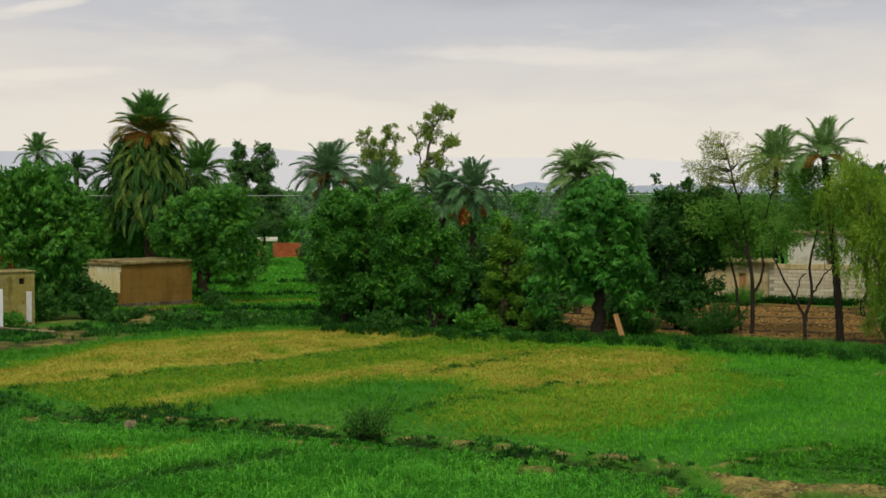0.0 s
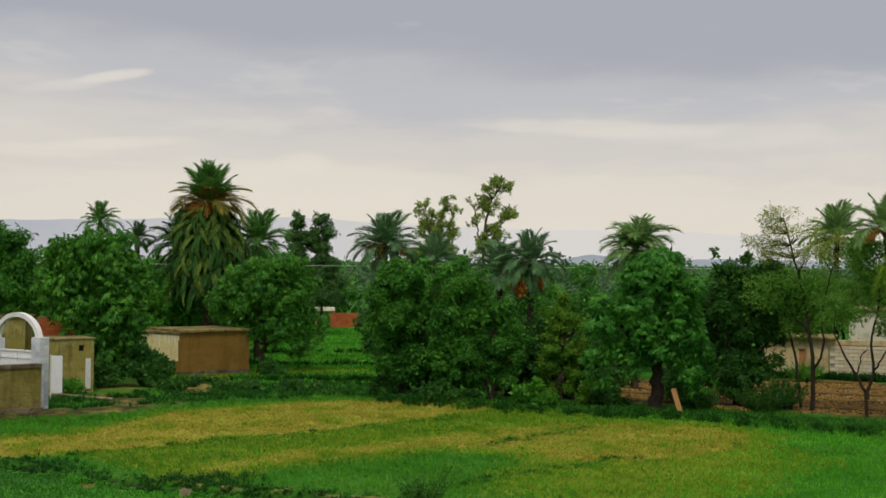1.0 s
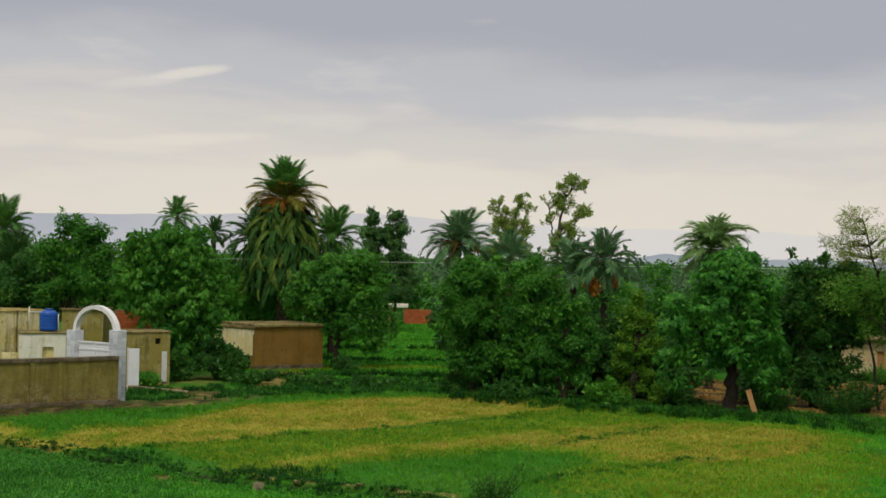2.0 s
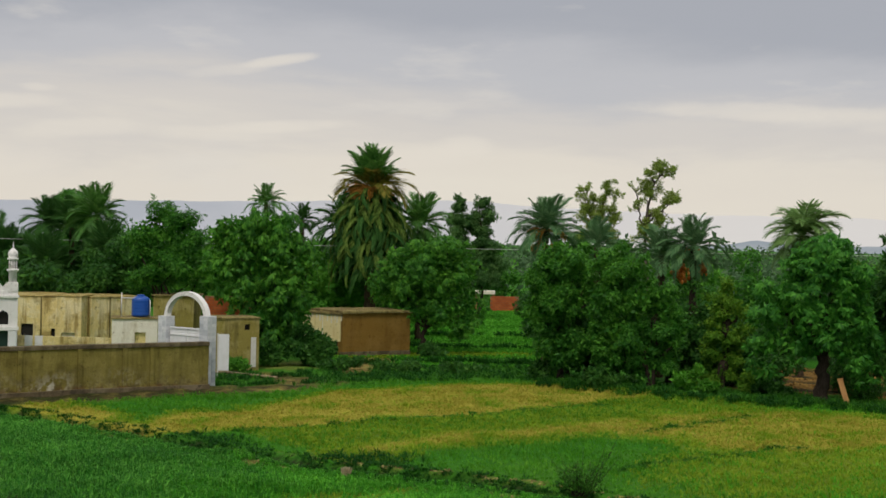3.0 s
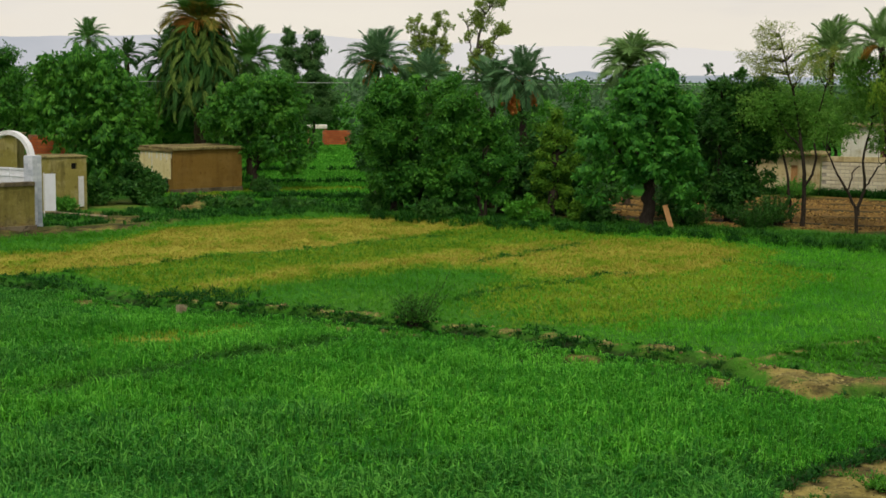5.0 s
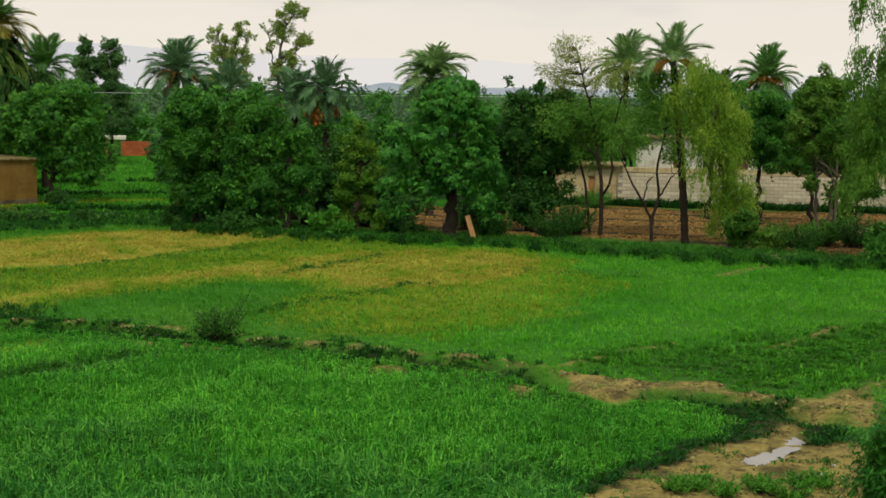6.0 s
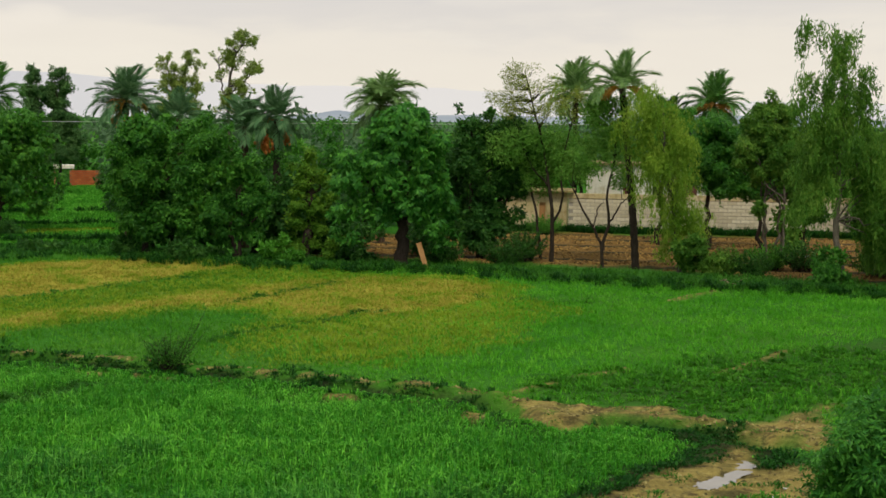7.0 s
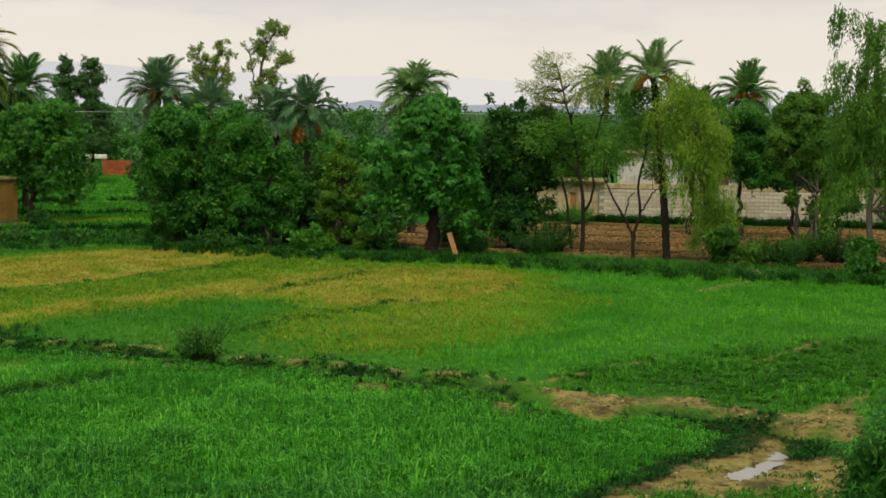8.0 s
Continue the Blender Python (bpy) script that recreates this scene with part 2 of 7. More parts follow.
LEAF_CROP = leaf_mat("crop_leaf", (0.014, 0.090, 0.006), (0.040, 0.190, 0.010), (0.112, 0.330, 0.028), 0.34, 0.6, 0.8, 0.05, 0.55)
GRASS_WEED = leaf_mat("weed_grass", (0.013, 0.074, 0.008), (0.034, 0.144, 0.014), (0.096, 0.270, 0.030), 0.34, 0.6, 0.5, 0.05)


def bark_mat(name, a, b):
    k = Nodes(name, 0.95, spec=0.1)
    n = k.noise(5.0, 5.0, 0.65, k.stretched((3.0, 3.0, 0.7)))
    k.bump(n, 0.8, 0.05)
    return k.done(k.ramp(n, (0.3, a), (0.7, b)))


BARK_DARK = bark_mat("dark_bark", (0.020, 0.015, 0.011), (0.060, 0.046, 0.034))
BARK_GREY = bark_mat("grey_bark", (0.060, 0.050, 0.036), (0.190, 0.165, 0.125))
BARK_PALM = bark_mat("palm_bark", (0.030, 0.022, 0.015), (0.120, 0.085, 0.050))
k = Nodes("date_fruit", 0.5)
DATE = k.done(k.ramp(k.island(), (0.0, (0.48, 0.105, 0.018)), (1.0, (0.72, 0.25, 0.045))))
k = Nodes("date_stalk", 0.6)
STALK = k.done(k.ramp(k.island(), (0.0, (0.40, 0.16, 0.02)), (1.0, (0.60, 0.30, 0.05))))

PLASTER_MUD = plaster_mat("mud_plaster", (0.235, 0.198, 0.050), (0.110, 0.088, 0.023), (0.295, 0.252, 0.074), 0.55, 0.8, 0.95)
PLASTER_BROWN = plaster_mat("brown_plaster", (0.240, 0.140, 0.030), (0.165, 0.092, 0.020), (0.275, 0.170, 0.045), 0.4, 0.7)
PLASTER_CREAM = plaster_mat("cream_plaster", (0.80, 0.66, 0.29), (0.27, 0.19, 0.055), (0.86, 0.77, 0.47), 0.75, 0.9)
PLASTER_PALE = plaster_mat("pale_limewash", (0.86, 0.74, 0.40), (0.66, 0.50, 0.20), (0.88, 0.80, 0.52), 0.3, 0.3)
PLASTER_OLIVE = plaster_mat("olive_plaster", (0.300, 0.255, 0.066), (0.145, 0.118, 0.034), (0.40, 0.345, 0.13), 0.7)
PLASTER_WHITE = plaster_mat("limewashed_plaster", (0.84, 0.80, 0.68), (0.50, 0.42, 0.27), (0.86, 0.84, 0.76), 0.35, 0.5)
PLASTER_FAR = plaster_mat("grey_limewash", (0.66, 0.61, 0.49), (0.42, 0.36, 0.24), (0.72, 0.68, 0.58), 0.4)
PLASTER_MOSQUE = plaster_mat("white_paint", (0.84, 0.82, 0.80), (0.66, 0.63, 0.58), (0.86, 0.85, 0.84), 0.15, 0.5)
CONCRETE_CAP = plaster_mat("weathered_coping", (0.150, 0.115, 0.065), (0.06, 0.05, 0.032), (0.22, 0.18, 0.11), 0.6)
CONCRETE_TAN = plaster_mat("tan_render", (0.56, 0.46, 0.23), (0.32, 0.24, 0.10), (0.66, 0.57, 0.34), 0.5)
ROOF_MUD = plaster_mat("roof_edge", (0.210, 0.165, 0.066), (0.085, 0.066, 0.028), (0.34, 0.28, 0.11), 0.5)
ROOF_OCHRE = plaster_mat("ochre_roof_edge", (0.38, 0.29, 0.095), (0.13, 0.095, 0.035), (0.50, 0.41, 0.17), 0.6)
k = Nodes("brick_joint", 0.95, spec=0.1)
JOINT = k.done(k.ramp(k.noise(6.0), (0.3, (0.20, 0.085, 0.045)), (0.7, (0.33, 0.16, 0.09))))
k = Nodes("concrete_block", 0.92, spec=0.12)
k.bump(k.noise(22.0), 0.5, 0.02)
BLOCK = k.done(k.mix(k.span(k.noise(3.0), 0.35, 0.7, 0.0, 0.5), k.ramp(k.each(), (0.0, (0.55, 0.49, 0.33)), (0.6, (0.68, 0.61, 0.42)), (1.0, (0.77, 0.71, 0.51))), (0.36, 0.30, 0.19)))
k = Nodes("block_mortar", 0.95, spec=0.1)
MORTAR = k.done(k.ramp(k.noise(6.0), (0.3, (0.30, 0.26, 0.20)), (0.7, (0.50, 0.45, 0.37))))
k = Nodes("pillar_tile", 0.35, spec=0.5)
k.bump(k.noise(30.0), 0.2, 0.005)
TILE = k.done(k.mix(k.span(k.noise(5.0), 0.4, 0.65, 0.0, 0.8), k.ramp(k.each(), (0.0, (0.34, 0.37, 0.42)), (0.4, (0.58, 0.60, 0.64)), (1.0, (0.80, 0.80, 0.82))), (0.52, 0.54, 0.58)))
k = Nodes("red_brick", 0.92, spec=0.12)
k.bump(k.noise(30.0), 0.4, 0.01)
BRICK = k.done(k.mix(k.span(k.noise(4.0), 0.4, 0.7, 0.0, 0.5), k.ramp(k.each(), (0.0, (0.36, 0.085, 0.028)), (1.0, (0.50, 0.140, 0.045))), (0.30, 0.10, 0.04)))
k = Nodes("white_gate_paint", 0.4, spec=0.5)
GATE_WHITE = k.done(k.mix(k.span(k.noise(2.5), 0.45, 0.75, 0.0, 0.5), (0.78, 0.78, 0.80), (0.62, 0.60, 0.58)))
k = Nodes("blue_tank_plastic", 0.38, spec=0.5)
TANK = k.done(k.mix(k.span(k.noise(3.0), 0.4, 0.75, 0.0, 0.5), (0.004, 0.070, 0.36), (0.008, 0.095, 0.42)))
k = Nodes("pvc_pipe", 0.5)
PIPE = k.done(k.mix(k.span(k.noise(8.0), 0.4, 0.7, 0.0, 0.6), (0.66, 0.64, 0.60), (0.48, 0.45, 0.40)))
# near-black, so that slabs in openings stand for the shade inside
k = Nodes("dark_opening", 0.9)
DARK = k.done(k.mix(k.noise(4.0), (0.012, 0.012, 0.011), (0.026, 0.023, 0.020)))
k = Nodes("green_door_paint", 0.5)
DOOR_GREEN = k.done(k.mix(k.noise(4.0), (0.010, 0.030, 0.022), (0.022, 0.055, 0.040)))
k = Nodes("salmon_paint", 0.8)
SALMON = k.done(k.mix(k.noise(4.0), (0.42, 0.19, 0.12), (0.52, 0.26, 0.17)))
k = Nodes("brown_shutter_paint", 0.6)
SHUTTER = k.done(k.mix(k.noise(6.0), (0.085, 0.032, 0.020), (0.14, 0.055, 0.034)))
k = Nodes("sawn_wood", 0.8)
WOOD = k.done(k.ramp(k.noise(6.0, 4.0, 0.6, k.stretched((4.0, 4.0, 0.5))), (0.3, (0.30, 0.15, 0.05)), (0.7, (0.50, 0.27, 0.10))))
k = Nodes("dead_wood", 0.9)
DEADWOOD = k.done(k.ramp(k.noise(6.0), (0.3, (0.16, 0.12, 0.07)), (0.7, (0.36, 0.29, 0.17))))
k = Nodes("cable_sheath", 0.6)
CABLE = k.done(k.mix(k.noise(2.0), (0.42, 0.42, 0.40), (0.52, 0.52, 0.50)))
k = Nodes("standing_water", 0.06, spec=0.5)
k.bump(k.noise(3.0), 0.05, 0.02)
WATER = k.done(k.mix(k.noise(1.5), (0.26, 0.23, 0.17), (0.40, 0.36, 0.28)))
# air haze is painted in: a pale glow, fading to sky colour eastward
k = Nodes("hazy_hill", 1.0, spec=0.0)
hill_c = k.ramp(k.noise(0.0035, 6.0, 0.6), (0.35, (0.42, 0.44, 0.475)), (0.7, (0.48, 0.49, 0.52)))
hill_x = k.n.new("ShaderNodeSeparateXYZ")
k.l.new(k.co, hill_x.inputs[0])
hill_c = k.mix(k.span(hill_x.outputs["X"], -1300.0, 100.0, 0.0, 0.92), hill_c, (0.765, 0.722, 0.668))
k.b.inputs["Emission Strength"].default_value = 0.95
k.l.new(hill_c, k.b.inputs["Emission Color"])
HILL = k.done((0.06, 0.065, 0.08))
# nearer hills, with less haze put into their blue-grey glow
k = Nodes("hazy_foothill", 1.0, spec=0.0)
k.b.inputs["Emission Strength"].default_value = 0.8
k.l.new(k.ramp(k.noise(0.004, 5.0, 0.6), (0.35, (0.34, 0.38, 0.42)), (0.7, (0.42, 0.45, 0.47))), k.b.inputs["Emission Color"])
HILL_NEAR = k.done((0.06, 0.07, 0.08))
k = Nodes("earth_clod", 0.95, spec=0.1)
k.bump(k.noise(40.0), 0.5, 0.02)
CLOD = k.done(k.ramp(k.island(), (0.0, (0.060, 0.052, 0.020)), (0.5, (0.17, 0.145, 0.050)), (1.0, (0.36, 0.305, 0.115))))
k = Nodes("red_clod", 0.95, spec=0.1)
CLOD_RED = k.done(k.ramp(k.island(), (0.0, (0.055, 0.033, 0.011)), (0.5, (0.18, 0.105, 0.028)), (1.0, (0.37, 0.235, 0.070))))


# ---- building helpers ----
rng = np.random.default_rng(7)


def part(name, mesh, material, parent=None, label=""):
    """One mesh object, from a bmesh or a mesh, under its thing or part."""
    if isinstance(mesh, bmesh.types.BMesh):
        me = bpy.data.meshes.new(name)
        mesh.to_mesh(me)
        mesh.free()
    else:
        me = mesh
    if material is not None and not me.materials:
        me.materials.append(material)
    ob = new(name, me)
    if parent is not None:
        ob.parent = parent
    if label:
        ob["label"] = label
    return ob


def thing(name, m, label, category, group="", kind=""):
    """An empty at the thing's base."""
    ob = new(name)
    ob.matrix_world = m
    ob.empty_display_size = 0.3
    return tagged(ob, label, category, group, kind)


def box(bm, x0, x1, y0, y1, z0, z1, bevel=0.0):
    """A box with eased edges, added to bm."""
    r = bmesh.ops.create_cube(bm, size=1.0, matrix=Matrix.LocRotScale(((x0 + x1) / 2, (y0 + y1) / 2, (z0 + z1) / 2), None, (x1 - x0, y1 - y0, z1 - z0)))
    if bevel:
        es = list({e for v in r["verts"] for e in v.link_edges})
        bmesh.ops.bevel(bm, geom=es, offset=bevel, segments=2, affect="EDGES", profile=0.6)
    return bm


def boxed(*a, bevel=0.01):
    return box(bmesh.new(), *a, bevel=bevel)


def lathe(bm, profile, n=16, x=0.0, y=0.0):
    """Turns a profile of (radius, height) round the upright axis."""
    rings = [[bm.verts.new((x + r * math.cos(2 * math.pi * i / n), y + r * math.sin(2 * math.pi * i / n), z)) for i in range(n)] for r, z in profile]
    for a, b in zip(rings, rings[1:]):
        for i in range(n):
            f = bm.faces.new((a[i], a[(i + 1) % n], b[(i + 1) % n], b[i]))
            f.smooth = True
    bm.faces.new(rings[-1])
    bm.faces.new(rings[0][::-1])
    return bm


def tube_arrays(path, radii, n=7):
    """Vertices and faces of a tapered tube along a path."""
    path, radii = np.asarray(path, float), np.asarray(radii, float)
    tang = np.gradient(path, axis=0)
    tang /= np.linalg.norm(tang, axis=1)[:, None] + 1e-9
    ref = np.array([1.0, 0.13, 0.07]) if abs(tang[0][0]) < 0.8 else np.array([0.1, 1.0, 0.0])
    u = np.cross(tang, ref)
    u /= np.linalg.norm(u, axis=1)[:, None]
    v = np.cross(tang, u)
    a = np.linspace(0, 2 * np.pi, n, endpoint=False)
    ring = u[:, None, :] * np.cos(a)[None, :, None] + v[:, None, :] * np.sin(a)[None, :, None]
    verts = (path[:, None, :] + ring * radii[:, None, None]).reshape(-1, 3)
    faces = [(i * n + j, i * n + (j + 1) % n, (i + 1) * n + (j + 1) % n, (i + 1) * n + j) for i in range(len(path) - 1) for j in range(n)]
    faces.append(tuple(range((len(path) - 1) * n, len(path) * n)))
    return verts, faces


def tubes_mesh(name, tubes, n=7):
    vs, fs, o = [], [], 0
    for path, radii in tubes:
        v, f = tube_arrays(path, radii, n)
        vs.append(v)
        fs += [tuple(i + o for i in q) for q in f]
        o += len(v)
    me = bpy.data.meshes.new(name)
    me.from_pydata(np.concatenate(vs).tolist(), [], fs)
    for q in me.polygons:
        q.use_smooth = True
    return me


def quads_mesh(name, v):
    """A mesh of loose four-cornered leaves, v: (count, 4, 3)."""
    me = bpy.data.meshes.new(name)
    c = len(v)
    me.vertices.add(c * 4)
    me.vertices.foreach_set("co", np.ascontiguousarray(v, np.float32).ravel())
    me.loops.add(c * 4)
    me.loops.foreach_set("vertex_index", np.arange(c * 4, dtype=np.int32))
    me.polygons.add(c)
    me.polygons.foreach_set("loop_start", np.arange(0, c * 4, 4, dtype=np.int32))
    me.update(calc_edges=True)
    return me


def unit(a):
    return a / (np.linalg.norm(a, axis=-1, keepdims=True) + 1e-9)


def leaf_quads(at, way, length, width, face=None):
    """Pointed leaves at the places, along the ways, turned to face where told."""
    c = len(at)
    side = unit(np.cross(way, rng.normal(size=(c, 3)) if face is None else face))
    length, width = np.broadcast_to(length, c)[:, None], np.broadcast_to(width, c)[:, None]
    fold = np.cross(way, side) * width * 0.22
    mid = at + way * length * 0.42
    return np.stack((at, mid + side * width / 2 + fold, at + way * length, mid - side * width / 2 + fold), 1)


# ---- the lie of the land ----
DITCH = np.array(((-60, 74), (-36, 58.6), (-22.1, 50.7), (-15.2, 46.3), (-10.2, 43.0), (-5.3, 41.5), (-1.6, 39.5), (0.8, 38.6), (2.5, 36.9), (4.7, 35.9), (6.00, 33.90), (6.53, 33.07), (7.24, 32.00), (8.34, 32.16), (9.57, 31.76), (10.41, 31.03), (11.07, 29.95), (11.78, 29.14), (22, 24.0)), float)
EDGE = np.array(((-60, 40), (-36, 52), (-28.5, 55.6), (-20.3, 63.4), (-13.2, 69.2), (-8.0, 72.4), (-2.3, 69.6), (3.0, 66.1), (9.3, 64.6), (14, 61.5), (18.0, 58.9), (24, 56.2), (40, 50)), float)
DRY_A = ((-24.5, 57.5), (-19.06, 51.61), (-18.86, 54.67), (-16.68, 56.21), (-15.96, 60.30), (-14.57, 64.83), (-12.43, 67.16), (-9.32, 69.76), (-6.13, 71.06), (-3.30, 70.32), (0.81, 67.93), (-2.18, 65.04), (-4.10, 61.60), (-6.27, 59.24), (-8.22, 56.49), (-10.35, 55.87), (-11.43, 53.65), (-12.71, 51.87), (-14.86, 50.69), (-16.87, 48.85), (-17.89, 47.36), (-26.0, 54.5))
DRY_B = ((-10.49, 46.58), (-10.36, 48.59), (-8.75, 50.48), (-7.59, 52.14), (-5.34, 54.53), (-3.75, 56.48), (-1.96, 58.78), (-0.30, 61.14), (2.38, 62.77), (5.90, 63.55), (9.50, 62.30), (11.12, 58.86), (9.42, 54.48), (7.64, 51.34), (5.05, 49.99), (1.91, 50.45), (0.35, 52.32), (-1.82, 53.9), (-4.45, 51.72), (-6.01, 49.34), (-7.90, 47.77), (-8.49, 45.80), (-9.64, 44.37))
DRY_G = ((-14.86, 50.69), (-12.71, 51.87), (-10.35, 55.87), (-8.22, 56.49), (-4.10, 61.60), (-2.18, 65.04), (0.81, 67.93), (5.90, 63.55), (-0.30, 61.14), (-3.75, 56.48), (-7.59, 52.14), (-10.49, 46.58))
DRY_D = ((0.68, 46.77), (2.67, 49.84), (5.30, 52.54), (9.33, 53.98), (10.32, 52.29), (7.82, 47.38), (5.64, 43.67), (3.90, 41.88), (2.24, 41.79), (1.31, 43.61))
DRY_C = ((-10.45, 36.54), (-9.54, 37.60), (-8.24, 38.57), (-6.90, 39.78), (-6.57, 38.73), (-7.14, 37.65), (-8.15, 36.12), (-9.47, 36.15))
TRACK = ((5.0, 24.6), (6.12, 25.75), (6.97, 26.34), (7.55, 27.25), (8.21, 27.93), (8.84, 28.07), (9.58, 28.70), (10.24, 29.37), (10.71, 29.23), (10.34, 27.85), (10.99, 27.99), (11.6, 27.6), (13.5, 24.0), (9, 16), (4, 18))
BARE = ((11.49, 31.92), (12.25, 32.05), (12.89, 32.64), (13.84, 33.59), (14.75, 34.30), (14.46, 33.68), (13.44, 32.54), (13.41, 31.46), (12.57, 29.50), (11.91, 29.13), (11.99, 29.99), (11.16, 30.00), (11.10, 30.69))
BANK = ((6.51, 34.84), (7.13, 34.72), (7.74, 34.25), (8.49, 33.85), (9.30, 33.72), (10.18, 33.72), (10.12, 32.79), (9.70, 32.38), (8.74, 32.70), (8.07, 32.69), (7.75, 32.1), (6.65, 31.9), (6.59, 32.68))
NETTLES = ((7.89, 32.45), (9.00, 32.5), (9.91, 31.9), (11.36, 31.6), (11.01, 30.58), (11.12, 29.89), (11.85, 29.56), (11.3, 27.8), (10.32, 27.66), (10.70, 29.12), (10.20, 29.27), (9.61, 28.80), (8.84, 28.07), (8.69, 28.77), (9.55, 29.59), (9.14, 30.73))
RUT = np.array(((4.8, 24.4), (6.12, 25.75), (6.97, 26.34), (7.55, 27.25), (8.21, 27.93), (8.84, 28.07), (9.58, 28.70), (10.24, 29.37)))
DIKE = np.array(((9.99, 32.48), (10.51, 32.18), (11.12, 31.95), (11.47, 31.80)))
HOLLOWS = (((-16.8, 47.7), (-16.2, 49.6), (-14.4, 48.5), (-13.4, 45.7), (-14.4, 45.1), (-15.7, 45.8)), ((-11.0, 43.7), (-10.0, 45.5), (-7.8, 45.5), (-7.0, 42.3), (-8.3, 41.2), (-10.0, 42.0)))
WALL_FOOT = np.array(((-41.0, 41.0), (-20.0, 62.6)))
BAND = np.array(((-11.14, 29.92), (-9.82, 30.36), (-8.99, 31.34), (-8.00, 32.51), (-7.25, 33.89), (-6.19, 34.81), (-5.24, 36.00), (-3.94, 37.29)))
PLOUGHED = ((3.0, 72.5), (10.0, 70.5), (16, 68.5), (21.0, 64.5), (28.5, 59.0), (44, 52), (52, 78), (33.0, 85.0), (16.0, 89.0), (6, 86))
RED_SOIL = ((-23.0, 70.8), (-19.4, 70.4), (-17.5, 66.2), (-20.5, 64.2), (-24.5, 60.3), (-29, 55.2), (-28, 54.2), (-20.2, 62.0), (-16.2, 64.5), (-15.2, 68), (-19.0, 72.5))
PATH_DIRT = ((-17.6, 82.3), (-15.3, 83.4), (-14.6, 77), (-16.2, 73.6), (-18.0, 76))
VEGS = ((7.50, 35.80), (10.23, 34.00), (11.67, 32.45), (13.17, 33.46), (15.12, 35.25), (20, 36.5), (24, 44.6), (20.75, 44.57), (16.70, 42.49), (11.18, 38.85))
STRIP = ((-19.5, 82.6), (-13.0, 85.2), (-7.2, 88.6), (-7.0, 91.0), (-12.6, 89.6), (-20, 86.5))
HEDGES = (((-20.0, 92.2), (-12.2, 92.8), (-5.0, 94.6)), ((-21.0, 103.5), (-13.8, 105.0), (-5.0, 107.0)), ((-19.0, 78.6), (-10.7, 81.0), (-5.5, 82.6)))
PUDDLE = ((8.57, 26.72), (9.06, 27.17), (9.65, 27.63), (10.10, 28.40), (10.52, 28.95), (10.55, 28.35), (10.1, 27.61), (9.6, 27.0), (9.08, 26.50), (8.71, 26.40))
BUNDS = (((6.2, 35.3), (6.70, 35.85), (7.68, 36.72), (8.65, 37.63), (9.64, 38.51), (10.6, 39.4)), ((13.2, 38.6), (13.99, 39.41), (15.07, 40.50), (16.45, 42.07)), ((16.4, 54.4), (17.49, 55.43), (19.02, 56.87)))
RILLS = (((-14.82, 50.55), (-12.75, 52.02), (-11.47, 53.81), (-10.31, 55.69), (-8.25, 56.68), (-6.27, 59.24), (-4.10, 61.60), (-2.47, 63.36)), ((-0.48, 54.94), (1.05, 57.16), (2.23, 58.82), (3.74, 60.99)), ((-1.71, 45.13), (-0.59, 46.24), (0.69, 47.53), (2.26, 49.44), (3.52, 50.80), (4.83, 51.94)), ((9.14, 55.54), (10.55, 55.03), (11.94, 54.53), (13.24, 54.68)))


def line_gap(x, y, line):
    """The distance to a line of points."""
    best = np.full(np.shape(x), 1e9)
    for (x0, y0), (x1, y1) in zip(line[:-1], line[1:]):
        dx, dy = x1 - x0, y1 - y0
        s = np.clip(((x - x0) * dx + (y - y0) * dy) / (dx * dx + dy * dy), 0, 1)
        best = np.minimum(best, np.hypot(x - x0 - s * dx, y - y0 - s * dy))
    return best


def inside(x, y, poly, soft):
    """1 in the polygon, 0 outside it, with a soft edge."""
    ring = np.array((*poly, poly[0]), float)
    odd = np.zeros(np.shape(x), bool)
    for (x0, y0), (x1, y1) in zip(ring[:-1], ring[1:]):
        if y0 != y1:
            odd ^= ((y0 > y) != (y1 > y)) & (x < (x1 - x0) * (y - y0) / (y1 - y0) + x0)
    gap = np.where(odd, 1, -1) * line_gap(x, y, ring)
    return np.clip(0.5 + gap / (2 * soft), 0, 1)


def waves(x, y, scale, seed):
    """A smooth uneven field about 0, from turned sines."""
    r = np.random.default_rng(seed)
    out = np.zeros(np.shape(x))
    for i in range(9):
        a, ph, f = r.uniform(0, 6.28), r.uniform(0, 6.28), (0.6 + 0.28 * i) / scale
        out = out + np.sin((x * math.cos(a) + y * math.sin(a)) * f * 6.28 + ph) / (1 + 0.3 * i)
    return out / 3.0


def past(x, y, line):
    """How far north of a line that runs from west to east."""
    return y - np.interp(x, line[:, 0], line[:, 1])


